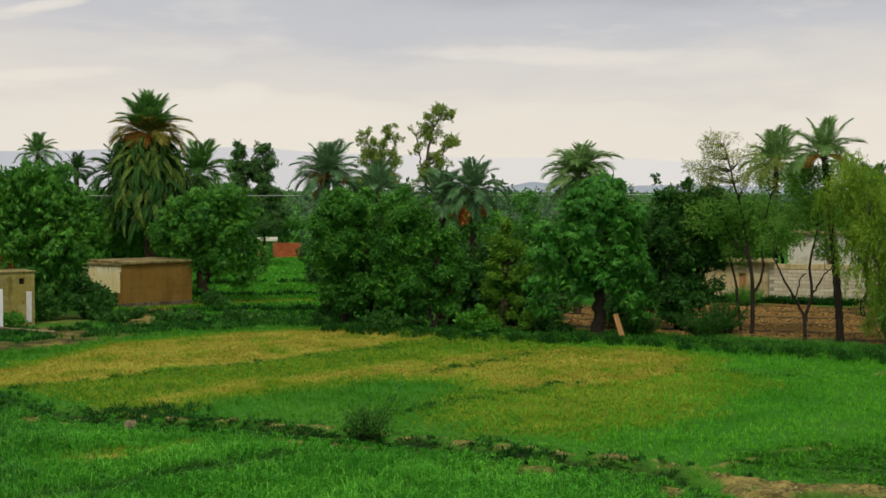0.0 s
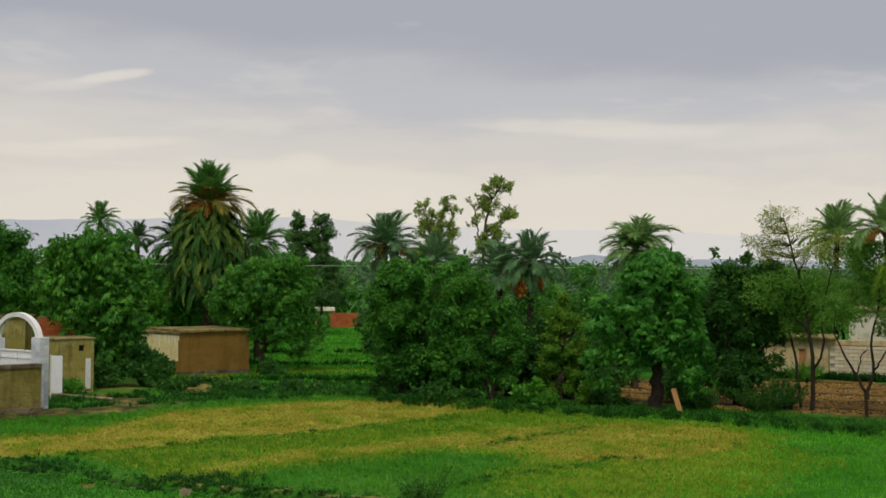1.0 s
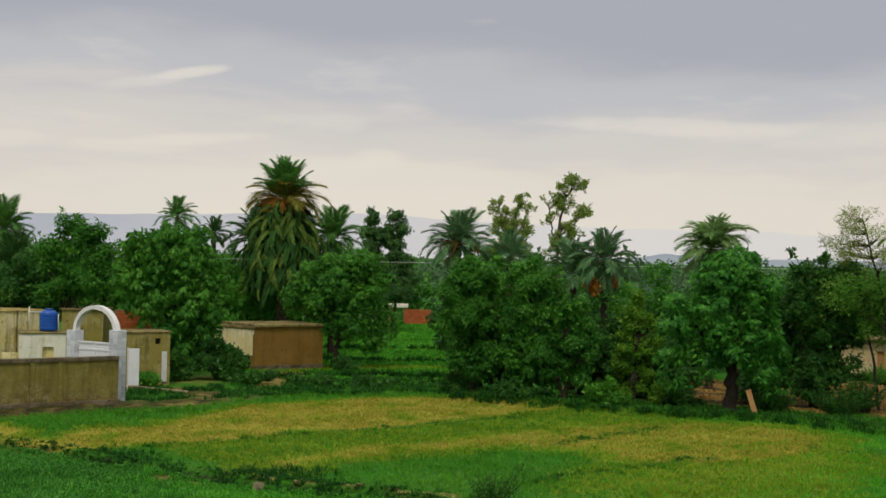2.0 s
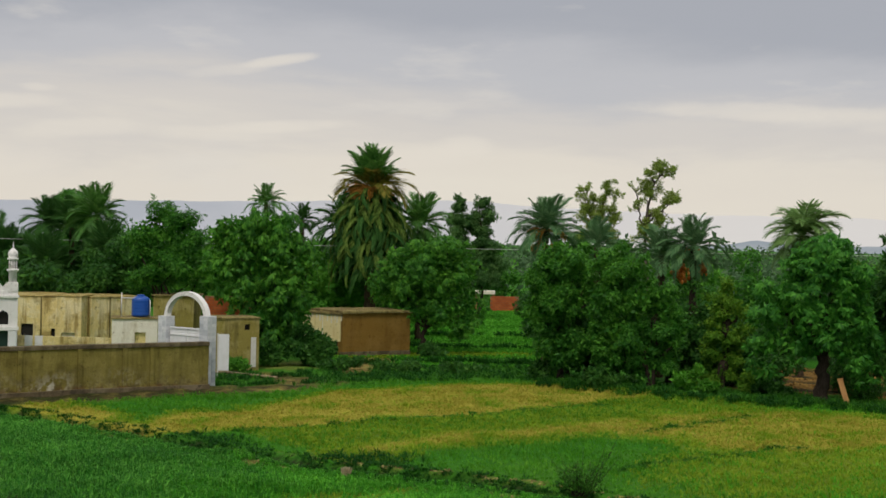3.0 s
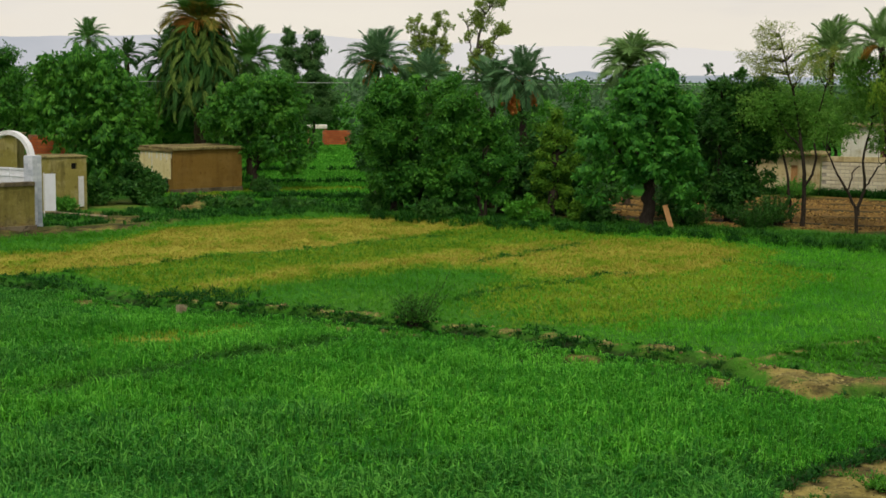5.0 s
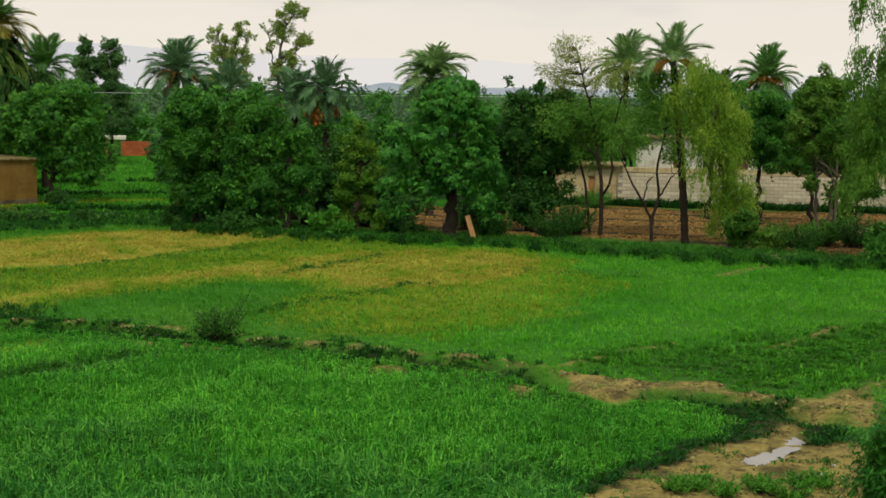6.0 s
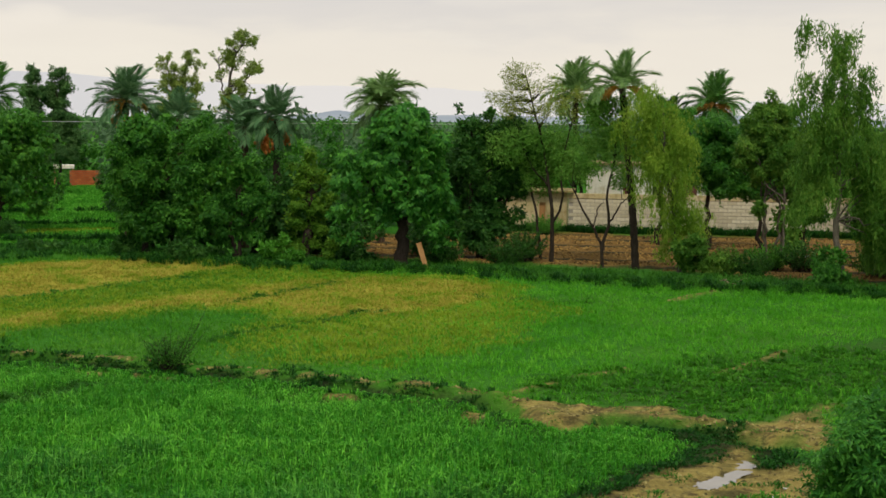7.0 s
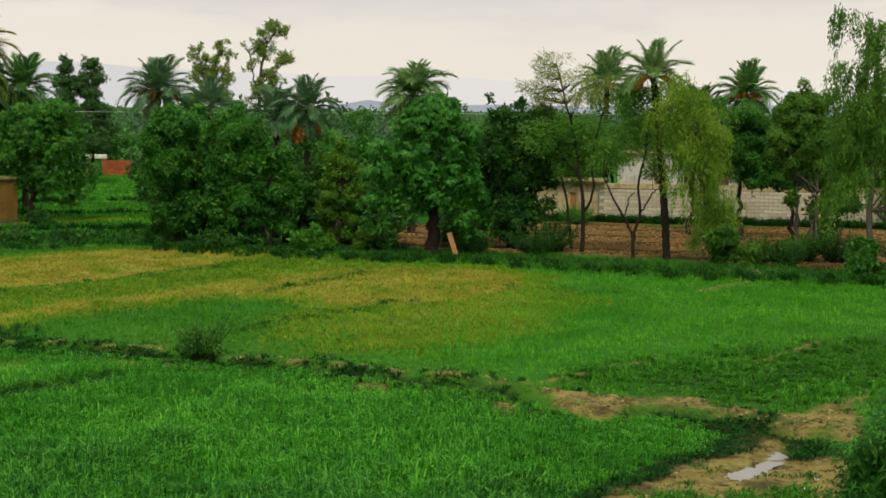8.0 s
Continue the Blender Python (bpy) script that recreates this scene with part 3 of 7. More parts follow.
def zones(x, y):
    """The soil cover: dryness, bare soil, ploughed soil, low crop, wet and shaded ground, fodder."""
    wx, wy = x + 0.9 * waves(x, y, 4.0, 3) + 0.3 * waves(x, y, 1.1, 13), y + 0.9 * waves(x, y, 4.0, 4) + 0.3 * waves(x, y, 1.1, 14)
    hx, hy = wx * 0.5 + x * 0.5, wy * 0.5 + y * 0.5
    dry = np.maximum(inside(hx, hy, DRY_A, 0.5), 0.95 * inside(hx, hy, DRY_B, 0.9))
    dry = np.maximum(dry, 1.0 * inside(hx, hy, DRY_C, 0.7))
    dry = np.maximum(dry, 0.70 * inside(wx, wy, DRY_D, 2.0))
    dry = np.maximum(dry, 0.34 * inside(hx, hy, DRY_G, 0.6))
    dry = np.maximum(dry, 0.75 * inside(wx, wy, STRIP, 0.7))
    dry = dry * np.clip(1.05 + 0.35 * waves(x, y, 3.0, 5), 0, 1)
    sx, sy = x + 0.16 * waves(x, y, 0.9, 13), y + 0.16 * waves(x, y, 0.9, 14)
    soil = np.maximum(inside(sx, sy, TRACK, 0.2), inside(sx, sy, BARE, 0.3))
    soil = np.maximum(soil, inside(sx, sy, BANK, 0.15) * np.clip(1.15 + 0.9 * waves(x, y, 0.8, 61), 0, 1))
    dike = np.exp(-(line_gap(sx, sy, DIKE) / 0.26) ** 2)
    soil = np.maximum(soil, dike)
    soil = np.maximum(soil, 0.95 * inside(wx, wy, RED_SOIL, 0.5) * np.clip(0.95 + 0.8 * waves(x, y, 2.5, 9), 0, 1))
    soil = np.maximum(soil, inside(wx, wy, PATH_DIRT, 0.6))
    foot = line_gap(wx * 0.5 + x * 0.5, wy * 0.5 + y * 0.5, WALL_FOOT)
    soil = np.maximum(soil, np.clip(1.4 - foot / 1.3, 0, 1) * np.clip(1.0 + 0.9 * waves(x, y, 1.8, 51), 0, 1))
    soil = np.maximum(soil, 0.45 * inside(wx, wy, ((-21.6, 74.6), (-19.2, 74.2), (-18.6, 79.0), (-21.0, 80.5)), 0.6))
    s = np.where(past(x, y, DITCH) > 0, 1, -1) * line_gap(x, y, DITCH) + 0.22 * waves(x, y, 1.5, 6)
    soil = np.maximum(soil, np.exp(-((s - 0.95) / 0.20) ** 2) * np.clip(0.35 + 2.0 * waves(x, y, 0.9, 10), 0, 1) * np.clip((x + 13) / 4, 0, 1))
    soil = np.maximum(soil, np.exp(-((s + 1.0) / 0.30) ** 2) * np.clip(-0.7 + 2.2 * waves(x, y, 1.6, 40), 0, 1))
    for b in BUNDS:
        soil = np.maximum(soil, np.exp(-(line_gap(sx, sy, np.array(b)) / 0.15) ** 2) * np.clip(0.75 + waves(x, y, 1.3, 18), 0, 1))
    tilled = inside(wx, wy, PLOUGHED, 0.8)
    low = inside(wx, wy, VEGS, 1.6)
    # darkens the ditch for moist earth and for the shade down in it
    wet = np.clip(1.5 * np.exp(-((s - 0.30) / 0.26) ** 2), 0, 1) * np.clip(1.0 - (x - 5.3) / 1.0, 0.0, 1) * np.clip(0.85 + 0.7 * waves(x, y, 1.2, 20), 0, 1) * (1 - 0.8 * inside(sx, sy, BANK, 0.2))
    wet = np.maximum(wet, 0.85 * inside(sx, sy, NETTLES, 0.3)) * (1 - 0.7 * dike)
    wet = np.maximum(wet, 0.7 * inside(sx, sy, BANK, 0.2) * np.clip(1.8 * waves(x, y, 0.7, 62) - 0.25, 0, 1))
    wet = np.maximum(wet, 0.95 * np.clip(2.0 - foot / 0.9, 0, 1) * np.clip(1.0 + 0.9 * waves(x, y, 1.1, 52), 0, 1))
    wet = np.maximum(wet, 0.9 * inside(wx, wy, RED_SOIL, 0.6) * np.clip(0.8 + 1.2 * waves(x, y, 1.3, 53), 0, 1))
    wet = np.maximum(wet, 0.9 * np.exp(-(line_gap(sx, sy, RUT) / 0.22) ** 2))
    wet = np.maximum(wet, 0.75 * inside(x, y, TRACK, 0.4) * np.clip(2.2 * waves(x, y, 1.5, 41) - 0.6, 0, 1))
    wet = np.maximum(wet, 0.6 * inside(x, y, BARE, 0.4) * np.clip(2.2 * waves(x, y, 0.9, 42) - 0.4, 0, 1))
    # dark troughs between the plough ridges: furrow shade painted in, with some moisture
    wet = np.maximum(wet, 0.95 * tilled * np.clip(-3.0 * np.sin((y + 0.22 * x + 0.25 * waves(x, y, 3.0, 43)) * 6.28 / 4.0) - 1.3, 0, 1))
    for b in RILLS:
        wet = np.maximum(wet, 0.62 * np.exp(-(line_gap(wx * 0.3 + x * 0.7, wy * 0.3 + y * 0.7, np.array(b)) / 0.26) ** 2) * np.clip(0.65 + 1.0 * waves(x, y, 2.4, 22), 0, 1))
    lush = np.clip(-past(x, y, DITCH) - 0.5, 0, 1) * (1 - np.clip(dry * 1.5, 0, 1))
    return dry, soil, tilled, low, wet, lush


def height(x, y):
    """The ground's height."""
    g = line_gap(x, y, DITCH)
    z = 0.05 * waves(x, y, 9.0, 1) + 0.03 * waves(x, y, 2.2, 2)
    z = z - 0.34 * np.exp(-(g / 0.40) ** 2) + 0.11 * np.exp(-((g - 0.90) / 0.36) ** 2) * (0.8 + 0.8 * waves(x, y, 0.9, 23))
    for b in BUNDS:
        z = z + 0.10 * np.exp(-(line_gap(x, y, np.array(b)) / 0.3) ** 2)
    for b in RILLS:
        z = z - 0.10 * np.exp(-(line_gap(x, y, np.array(b)) / 0.2) ** 2)
    e = line_gap(x, y, EDGE)
    z = z + 0.16 * np.exp(-((e - 0.2) / 0.7) ** 2) * (0.7 + 0.5 * waves(x, y, 2.0, 11))
    z = z - 0.16 * np.exp(-(line_gap(x, y, BAND) / 0.45) ** 2)
    z = z + 0.10 * inside(x, y, BARE, 0.5) * (0.6 + waves(x, y, 1.2, 12))
    bk = inside(x, y, BANK, 0.35)
    z = z * (1 - bk) + bk * (0.13 + 0.07 * waves(x, y, 0.7, 44))
    t = inside(x, y, PLOUGHED, 0.8)
    z = z + t * (0.05 * np.sin((y + 0.22 * x) * 6.28 / 4.0) + 0.07 * waves(x, y, 0.9, 15))
    tr = inside(x, y, TRACK, 0.5)
    z = z + tr * 0.05 * waves(x, y, 0.7, 24)
    wp = inside(x, y, PUDDLE, 0.4)
    z = z * (1 - wp) + wp * (-0.10 + 0.050 * waves(x, y, 0.45, 45))
    far = np.clip((np.hypot(x, y) - 150) / 100, 0, 1)
    return z * (1 - far)


def ground_mat():
    k = Nodes("field_ground", 0.95, spec=0.1)
    fine, mid, big = k.noise(9.0, 5.0, 0.65), k.noise(1.3, 4.0), k.noise(0.16, 3.0)
    green = k.mix(k.span(fine, 0.3, 0.75), (0.020, 0.110, 0.006), (0.050, 0.225, 0.012))
    green = k.mix(k.span(big, 0.40, 0.70, 0.0, 0.6), green, (0.070, 0.180, 0.015))
    dry = k.mix(k.span(fine, 0.3, 0.7), (0.245, 0.230, 0.024), (0.400, 0.365, 0.048))
    soil = k.mix(k.span(mid, 0.3, 0.7), (0.140, 0.108, 0.029), (0.345, 0.272, 0.076))
    soil = k.mix(k.span(k.noise(3.2, 6.0, 0.7), 0.50, 0.62, 0.0, 0.85), soil, (0.060, 0.042, 0.020))
    soil = k.mix(k.span(fine, 0.48, 0.7, 0.0, 0.6), soil, (0.39, 0.315, 0.095))
    tilled = k.mix(k.span(fine, 0.3, 0.7), (0.090, 0.050, 0.014), (0.265, 0.158, 0.042))
    low = k.mix(k.span(fine, 0.3, 0.7), (0.020, 0.060, 0.008), (0.045, 0.120, 0.014))
    # dark green ground below the fodder, painted as the shade between its blades
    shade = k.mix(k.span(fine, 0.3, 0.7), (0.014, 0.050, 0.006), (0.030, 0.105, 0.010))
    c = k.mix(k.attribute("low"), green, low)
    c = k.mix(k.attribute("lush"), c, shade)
    c = k.mix(k.span(k.attribute("dry"), 0.0, 0.5), c, k.mix(k.span(fine, 0.3, 0.7), (0.105, 0.165, 0.012), (0.200, 0.270, 0.024)))
    c = k.mix(k.span(k.attribute("dry"), 0.68, 0.98), c, dry)
    c = k.mix(k.attribute("tilled"), c, tilled)
    c = k.mix(k.attribute("soil"), c, soil)
    # near-black tint: wet earth, plus painted shade in ditch and furrows
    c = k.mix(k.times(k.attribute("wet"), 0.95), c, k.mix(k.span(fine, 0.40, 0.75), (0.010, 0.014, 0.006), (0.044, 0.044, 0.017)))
    k.bump(k.plus(k.times(fine, 0.6), mid), 0.9, 0.12)
    return k.done(c)


def build_ground():
    """One sheet from the house to the horizon, finer where the fields lie."""
    rad = np.concatenate((np.array((0.0, 6.0, 12.0, 17.0)), np.arange(20, 48, 0.16), np.arange(48, 76, 0.25), np.arange(76, 100, 0.5),
                          np.geomspace(100, 4600, 40)))
    ang = np.radians(np.concatenate((np.arange(-30, 30.01, 0.28), np.arange(33, 330, 4.5))))
    rr, aa = np.meshgrid(rad, ang, indexing="ij")
    x, y = rr * np.sin(aa), rr * np.cos(aa)
    z = height(x, y)
    m, n = x.shape
    verts = np.stack((x, y, z), -1).reshape(-1, 3)
    i, j = np.meshgrid(np.arange(m - 1), np.arange(n), indexing="ij")
    jj = (j + 1) % n
    faces = np.stack((i * n + j, i * n + jj, (i + 1) * n + jj, (i + 1) * n + j), -1).reshape(-1, 4)
    me = bpy.data.meshes.new("ground")
    me.vertices.add(len(verts))
    me.vertices.foreach_set("co", verts.astype(np.float32).ravel())
    me.loops.add(len(faces) * 4)
    me.loops.foreach_set("vertex_index", faces.astype(np.int32).ravel())
    me.polygons.add(len(faces))
    me.polygons.foreach_set("loop_start", np.arange(0, len(faces) * 4, 4, dtype=np.int32))
    me.update(calc_edges=True)
    me.validate()
    me.polygons.foreach_set("use_smooth", np.ones(len(me.polygons), bool))
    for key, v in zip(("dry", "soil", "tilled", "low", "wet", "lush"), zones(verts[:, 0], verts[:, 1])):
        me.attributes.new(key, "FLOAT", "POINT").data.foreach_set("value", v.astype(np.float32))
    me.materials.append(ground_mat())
    return tagged(new("ground", me), "flat farmland of green and yellowed fields with muddy furrows", "ground", kind="structure")


build_ground()

# standing water in the track
bm = bmesh.new()
shore = []
for (x0, y0), (x1, y1) in zip(PUDDLE, PUDDLE[1:] + PUDDLE[:1]):
    for i in range(7):
        f = i / 7
        shore.append((x0 + (x1 - x0) * f + rng.normal() * 0.04, y0 + (y1 - y0) * f + rng.normal() * 0.07))
bm.faces.new([bm.verts.new((x, y, 0)) for x, y in shore])
bmesh.ops.triangulate(bm, faces=bm.faces[:])
water = part("water", bm, WATER)
water.location.z = -0.04
tagged(water, "shallow muddy puddle in the dirt track", "puddle", kind="structure")


def ridge(name, dist, profile, rough, seed, mat, label):
    """A range of far hills. profile: (bearing in degrees, height in metres)."""
    prof = np.array(profile, float)
    deg = np.linspace(prof[0, 0], prof[-1, 0], 320)
    a = np.radians(deg)
    h = np.interp(deg, prof[:, 0], prof[:, 1]) * (1 + rough * waves(a * 30, a * 0, 4.0, seed) + 0.5 * rough * waves(a * 30, a * 0, 0.8, seed + 1))
    rows = [np.stack(((dist + b) * np.sin(a), (dist + b) * np.cos(a), h * s + 0 * a), -1) for b, s in ((-260, 0.0), (-120, 0.45), (0, 1.0), (200, 0.6), (420, 0.0))]
    v = np.concatenate(rows)
    n = len(a)
    f = [(i * n + j, i * n + j + 1, (i + 1) * n + j + 1, (i + 1) * n + j) for i in range(4) for j in range(n - 1)]
    me = bpy.data.meshes.new(name)
    me.from_pydata(v.tolist(), [], f)
    for q in me.polygons:
        q.use_smooth = True
    return tagged(part(name, me, mat), label, "hills", kind="structure")


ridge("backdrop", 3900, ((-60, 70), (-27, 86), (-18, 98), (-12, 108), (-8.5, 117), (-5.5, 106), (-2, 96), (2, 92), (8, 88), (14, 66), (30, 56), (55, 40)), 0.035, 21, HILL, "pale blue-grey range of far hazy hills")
ridge("backdrop", 3100, ((-1, 0), (1.0, 6), (2.6, 14), (3.6, 22), (4.6, 17), (6.5, 13), (9, 15), (12, 14), (16, 17), (20, 20), (24, 15), (30, 10), (40, 0)), 0.12, 33, HILL_NEAR, "low foothills on the horizon, haze painted in as blue-grey")

# ---- trees ----
def clump_crown(lobes, clumps, per, leaf, spread, droop, slim=1.0, share=11):
    """Leaves on leafy boughs that stand out of some rounded lobes (x, y, z, rx, ry, rz), with gaps between the boughs."""
    lobes = np.asarray(lobes, float)
    area = lobes[:, 3] * lobes[:, 5]
    nb = max(10, clumps // share)
    lo = lobes[rng.choice(len(lobes), size=nb, p=area / area.sum())]
    d = unit(rng.normal(size=(nb, 3)) + np.array((0, -0.25, 0.1)))
    c = lo[:, :3] + d * lo[:, 3:] * rng.uniform(0.50, 1.02, nb)[:, None]
    ok = c[:, 2] > 0.3
    c, d = c[ok], d[ok]
    r = np.minimum(spread * rng.uniform(0.6, 1.4, len(c)), 0.5 * lo[ok][:, 3])
    n = clumps * per
    i = rng.choice(len(c), size=n, p=r ** 2 / (r ** 2).sum())
    o = unit(rng.normal(size=(n, 3)) + 0.35 * d[i] + np.array((0, 0, 0.22)))
    at = c[i] + o * (r[i] * rng.uniform(0.55, 1.08, n))[:, None] * np.array((1, 1, 0.82))
    face = unit(o * 0.8 + np.array((0, 0, 0.45)) + rng.normal(size=(n, 3)) * 0.38)
    way = rng.normal(size=(n, 3)) * 0.6 + o * 0.45 - np.array((0, 0, droop))
    way = unit(way - 0.75 * face * (way * face).sum(1)[:, None])
    ln = leaf * rng.uniform(0.6, 1.25, n)
    outer = leaf_quads(at, way, ln, ln * slim * rng.uniform(0.38, 0.55, n), face)
    # shoots that stand out of the boughs
    sn = len(c) * 2
    j = rng.choice(len(c), size=sn)
    sd = unit(rng.normal(size=(sn, 3)) * 0.7 + 0.7 * d[j] + np.array((0, 0, 0.35)))
    sl = r[j] * rng.uniform(0.5, 1.1, sn)
    q = np.repeat(np.arange(sn), 9)
    u = rng.uniform(0.1, 1.0, len(q))
    sp = c[j][q] + sd[q] * (r[j][q] * 0.75 + sl[q] * u)[:, None] - np.array((0, 0, 1.0)) * (sl[q] * u ** 2 * 0.25)[:, None]
    sw = unit(sd[q] * 0.6 + rng.normal(size=(len(q), 3)) * 0.6 - np.array((0, 0, droop * 0.7)))
    sl2 = leaf * rng.uniform(0.7, 1.25, len(q))
    shoots = leaf_quads(sp, sw, sl2, sl2 * slim * 0.42, unit(rng.normal(size=(len(q), 3)) * 0.5 + np.array((0, -0.2, 1.0))))
    m = n // 7
    lo = lobes[rng.choice(len(lobes), size=m, p=area / area.sum())]
    q = lo[:, :3] + unit(rng.normal(size=(m, 3))) * lo[:, 3:] * (rng.random(m) ** 0.5 * 0.7)[:, None]
    q[:, 2] = np.maximum(q[:, 2], 0.2)
    inner = leaf_quads(q, unit(rng.normal(size=(m, 3))), leaf * 1.5, leaf * 0.9)
    return np.concatenate((outer, shoots, inner)), c


def whorl_crown(lobes, tips, per, leaf, spread, droop, slim=1.0):
    """Tufts of long leaves that radiate from the twig ends of some rounded lobes, each tuft like a small drooping umbrella."""
    lobes = np.asarray(lobes, float)
    area = lobes[:, 3] * lobes[:, 5]
    nb = max(10, tips // 15)
    lo = lobes[rng.choice(len(lobes), size=nb, p=area / area.sum())]
    d = unit(rng.normal(size=(nb, 3)) + np.array((0, -0.25, 0.15)))
    c = lo[:, :3] + d * lo[:, 3:] * rng.uniform(0.55, 1.0, nb)[:, None]
    ok = c[:, 2] > 0.35
    c, d, lo = c[ok], d[ok], lo[ok]
    r = np.minimum(spread * rng.uniform(0.7, 1.35, len(c)), 0.6 * lo[:, 3])
    i = rng.choice(len(c), size=tips, p=r ** 2 / (r ** 2).sum())
    axis = unit(rng.normal(size=(tips, 3)) + 0.4 * d[i] + np.array((0, 0, 0.45)))
    tip = c[i] + axis * (r[i] * rng.uniform(0.6, 1.1, tips))[:, None] * np.array((1, 1, 0.85))
    u = unit(np.cross(axis, rng.normal(size=(tips, 3))))
    w = np.cross(axis, u)
    q = np.repeat(np.arange(tips), per)
    a = np.tile(np.arange(per) * 2.399, tips) + rng.uniform(-0.35, 0.35, len(q))
    rad = u[q] * np.cos(a)[:, None] + w[q] * np.sin(a)[:, None]
    way = unit(rad + axis[q] * rng.uniform(-0.1, 0.5, len(q))[:, None] - np.array((0, 0, 1.0)) * (droop * rng.uniform(0.4, 1.3, len(q)))[:, None])
    face = unit(axis[q] + 0.25 * rng.normal(size=(len(q), 3)) + np.array((0, 0, 0.35)))
    size = leaf * rng.uniform(0.75, 1.2, tips)[q] * rng.uniform(0.8, 1.15, len(q))
    outer = leaf_quads(tip[q] + rad * 0.02, way, size, size * slim * rng.uniform(0.26, 0.36, len(q)), face)
    m = tips * per // 5
    lo = lobes[rng.choice(len(lobes), size=m, p=area / area.sum())]
    p = lo[:, :3] + unit(rng.normal(size=(m, 3))) * lo[:, 3:] * (rng.random(m) ** 0.5 * 0.75)[:, None]
    p[:, 2] = np.maximum(p[:, 2], 0.2)
    inner = leaf_quads(p, unit(rng.normal(size=(m, 3)) - np.array((0, 0, 0.5))), leaf * 1.1, leaf * 0.5)
    return np.concatenate((outer, inner)), c


def wobbly(a, b, bend, n=7):
    """A bent way from a to b."""
    a, b = np.asarray(a, float), np.asarray(b, float)
    s = np.linspace(0, 1, n)[:, None]
    p = a + (b - a) * s
    p[1:-1] += rng.normal(size=(n - 2, 3)) * bend * np.linalg.norm(b - a)
    return p


def add_limbs(parent, base, tips, r0, bark, bend=0.05):
    for tip in tips:
        p = wobbly(base, tip, bend)
        part("limb", tubes_mesh("limb", [(p, np.linspace(r0, r0 * 0.22, len(p)))], 6), bark, parent)


def broadleaf(name, x, y, lobes, leafmat, label, category="tree", bark=BARK_DARK, trunk=(0.0, 0.0, 1.8, 0.17), lean=(0.0, 0.0), clumps=420, per=26, leaf=0.24,
              spread=0.62, droop=0.35, limbs=6, stems=1, slim=1.0, whorls=False):
    """A leafy tree or shrub: trunk, limbs and a crown of leaf clumps."""
    t = thing(name, pose(x, y, float(height(x, y)) - 0.03), label, category)
    v, c = (whorl_crown if whorls else clump_crown)(lobes, clumps, per, leaf, spread, droop, slim)
    part("crown", quads_mesh("crown", v), leafmat, t)
    tx, ty, tz, tr = trunk
    for i in range(stems):
        off = (rng.uniform(-0.4, 0.4), rng.uniform(-0.3, 0.3)) if stems > 1 else (0.0, 0.0)
        fork = np.array((tx + lean[0] + off[0] * 1.6, ty + lean[1] + off[1] * 1.6, tz))
        p = wobbly((tx + off[0], ty + off[1], -0.1), fork, 0.03, 8)
        rr = np.linspace(tr * 1.1, tr * 0.72, 8)
        rr[0] *= 1.45
        part("trunk", tubes_mesh("trunk", [(p, rr / (1 if stems == 1 else 1.5))], 9), bark, t)
        high = c[c[:, 2] > tz * 1.2] if (c[:, 2] > tz * 1.2).sum() > limbs else c
        tips = high[rng.choice(len(high), size=min(len(high), max(2, limbs // stems)), replace=False)]
        add_limbs(t, fork, tips, tr * 0.55, bark)
    return t


def weeping(name, x, y, top, lobes, leafmat, label, bark, strands=420, length=(0.8, 2.2), leaf=0.20, trunk_r=0.13, lean=(0.0, 0.0), limbs=9):
    """A tree whose twigs hang down in strings of narrow leaves."""
    t = thing(name, pose(x, y, float(height(x, y)) - 0.03), label, "tree")
    lobes = np.asarray(lobes, float)
    w = lobes[:, 3] * lobes[:, 5]
    nb = strands // 12
    lo = lobes[rng.choice(len(lobes), size=nb, p=w / w.sum())]
    d = unit(rng.normal(size=(nb, 3)))
    tip = lo[:, :3] + d * lo[:, 3:] * rng.uniform(0.4, 1.12, nb)[:, None]
    c = tip[rng.integers(0, nb, strands)] + rng.normal(size=(strands, 3)) * np.array((0.24, 0.24, 0.14))
    vs = []
    for q in c:
        ln = min(rng.uniform(*length), max(0.3, q[2] - 0.5))
        m = int(ln / 0.052) + 4
        s = rng.random(m)
        out = np.array((q[0] - lean[0], q[1] - lean[1], 0.0))
        out = out / (np.linalg.norm(out) + 0.3)
        sway = rng.normal(size=2) * 0.10
        at = q + np.stack((out[0] * 0.25 * np.sqrt(s) + sway[0] * s, out[1] * 0.25 * np.sqrt(s) + sway[1] * s, -s * ln), -1) + rng.normal(size=(m, 3)) * 0.055
        way = unit(rng.normal(size=(m, 3)) * 0.45 + np.array((0, 0, -1.0)))
        le = leaf * rng.uniform(0.7, 1.3, m)
        vs.append(leaf_quads(at, way, le, le * 0.26))
    part("crown", quads_mesh("crown", np.concatenate(vs)), leafmat, t)
    p = wobbly((0, 0, -0.1), (lean[0], lean[1], top * 0.86), 0.012, 10)
    part("trunk", tubes_mesh("trunk", [(p, np.linspace(trunk_r * 1.25, trunk_r * 0.3, 10))], 9), bark, t)
    for tip in c[rng.choice(len(c), size=limbs, replace=False)]:
        s = np.clip((tip[2] - 1.2) / top, 0.3, 0.8)
        q = wobbly((lean[0] * s, lean[1] * s, top * 0.86 * s), tip, 0.05)
        part("limb", tubes_mesh("limb", [(q, np.linspace(trunk_r * 0.36, 0.010, len(q)))], 5), bark, t)
    return t


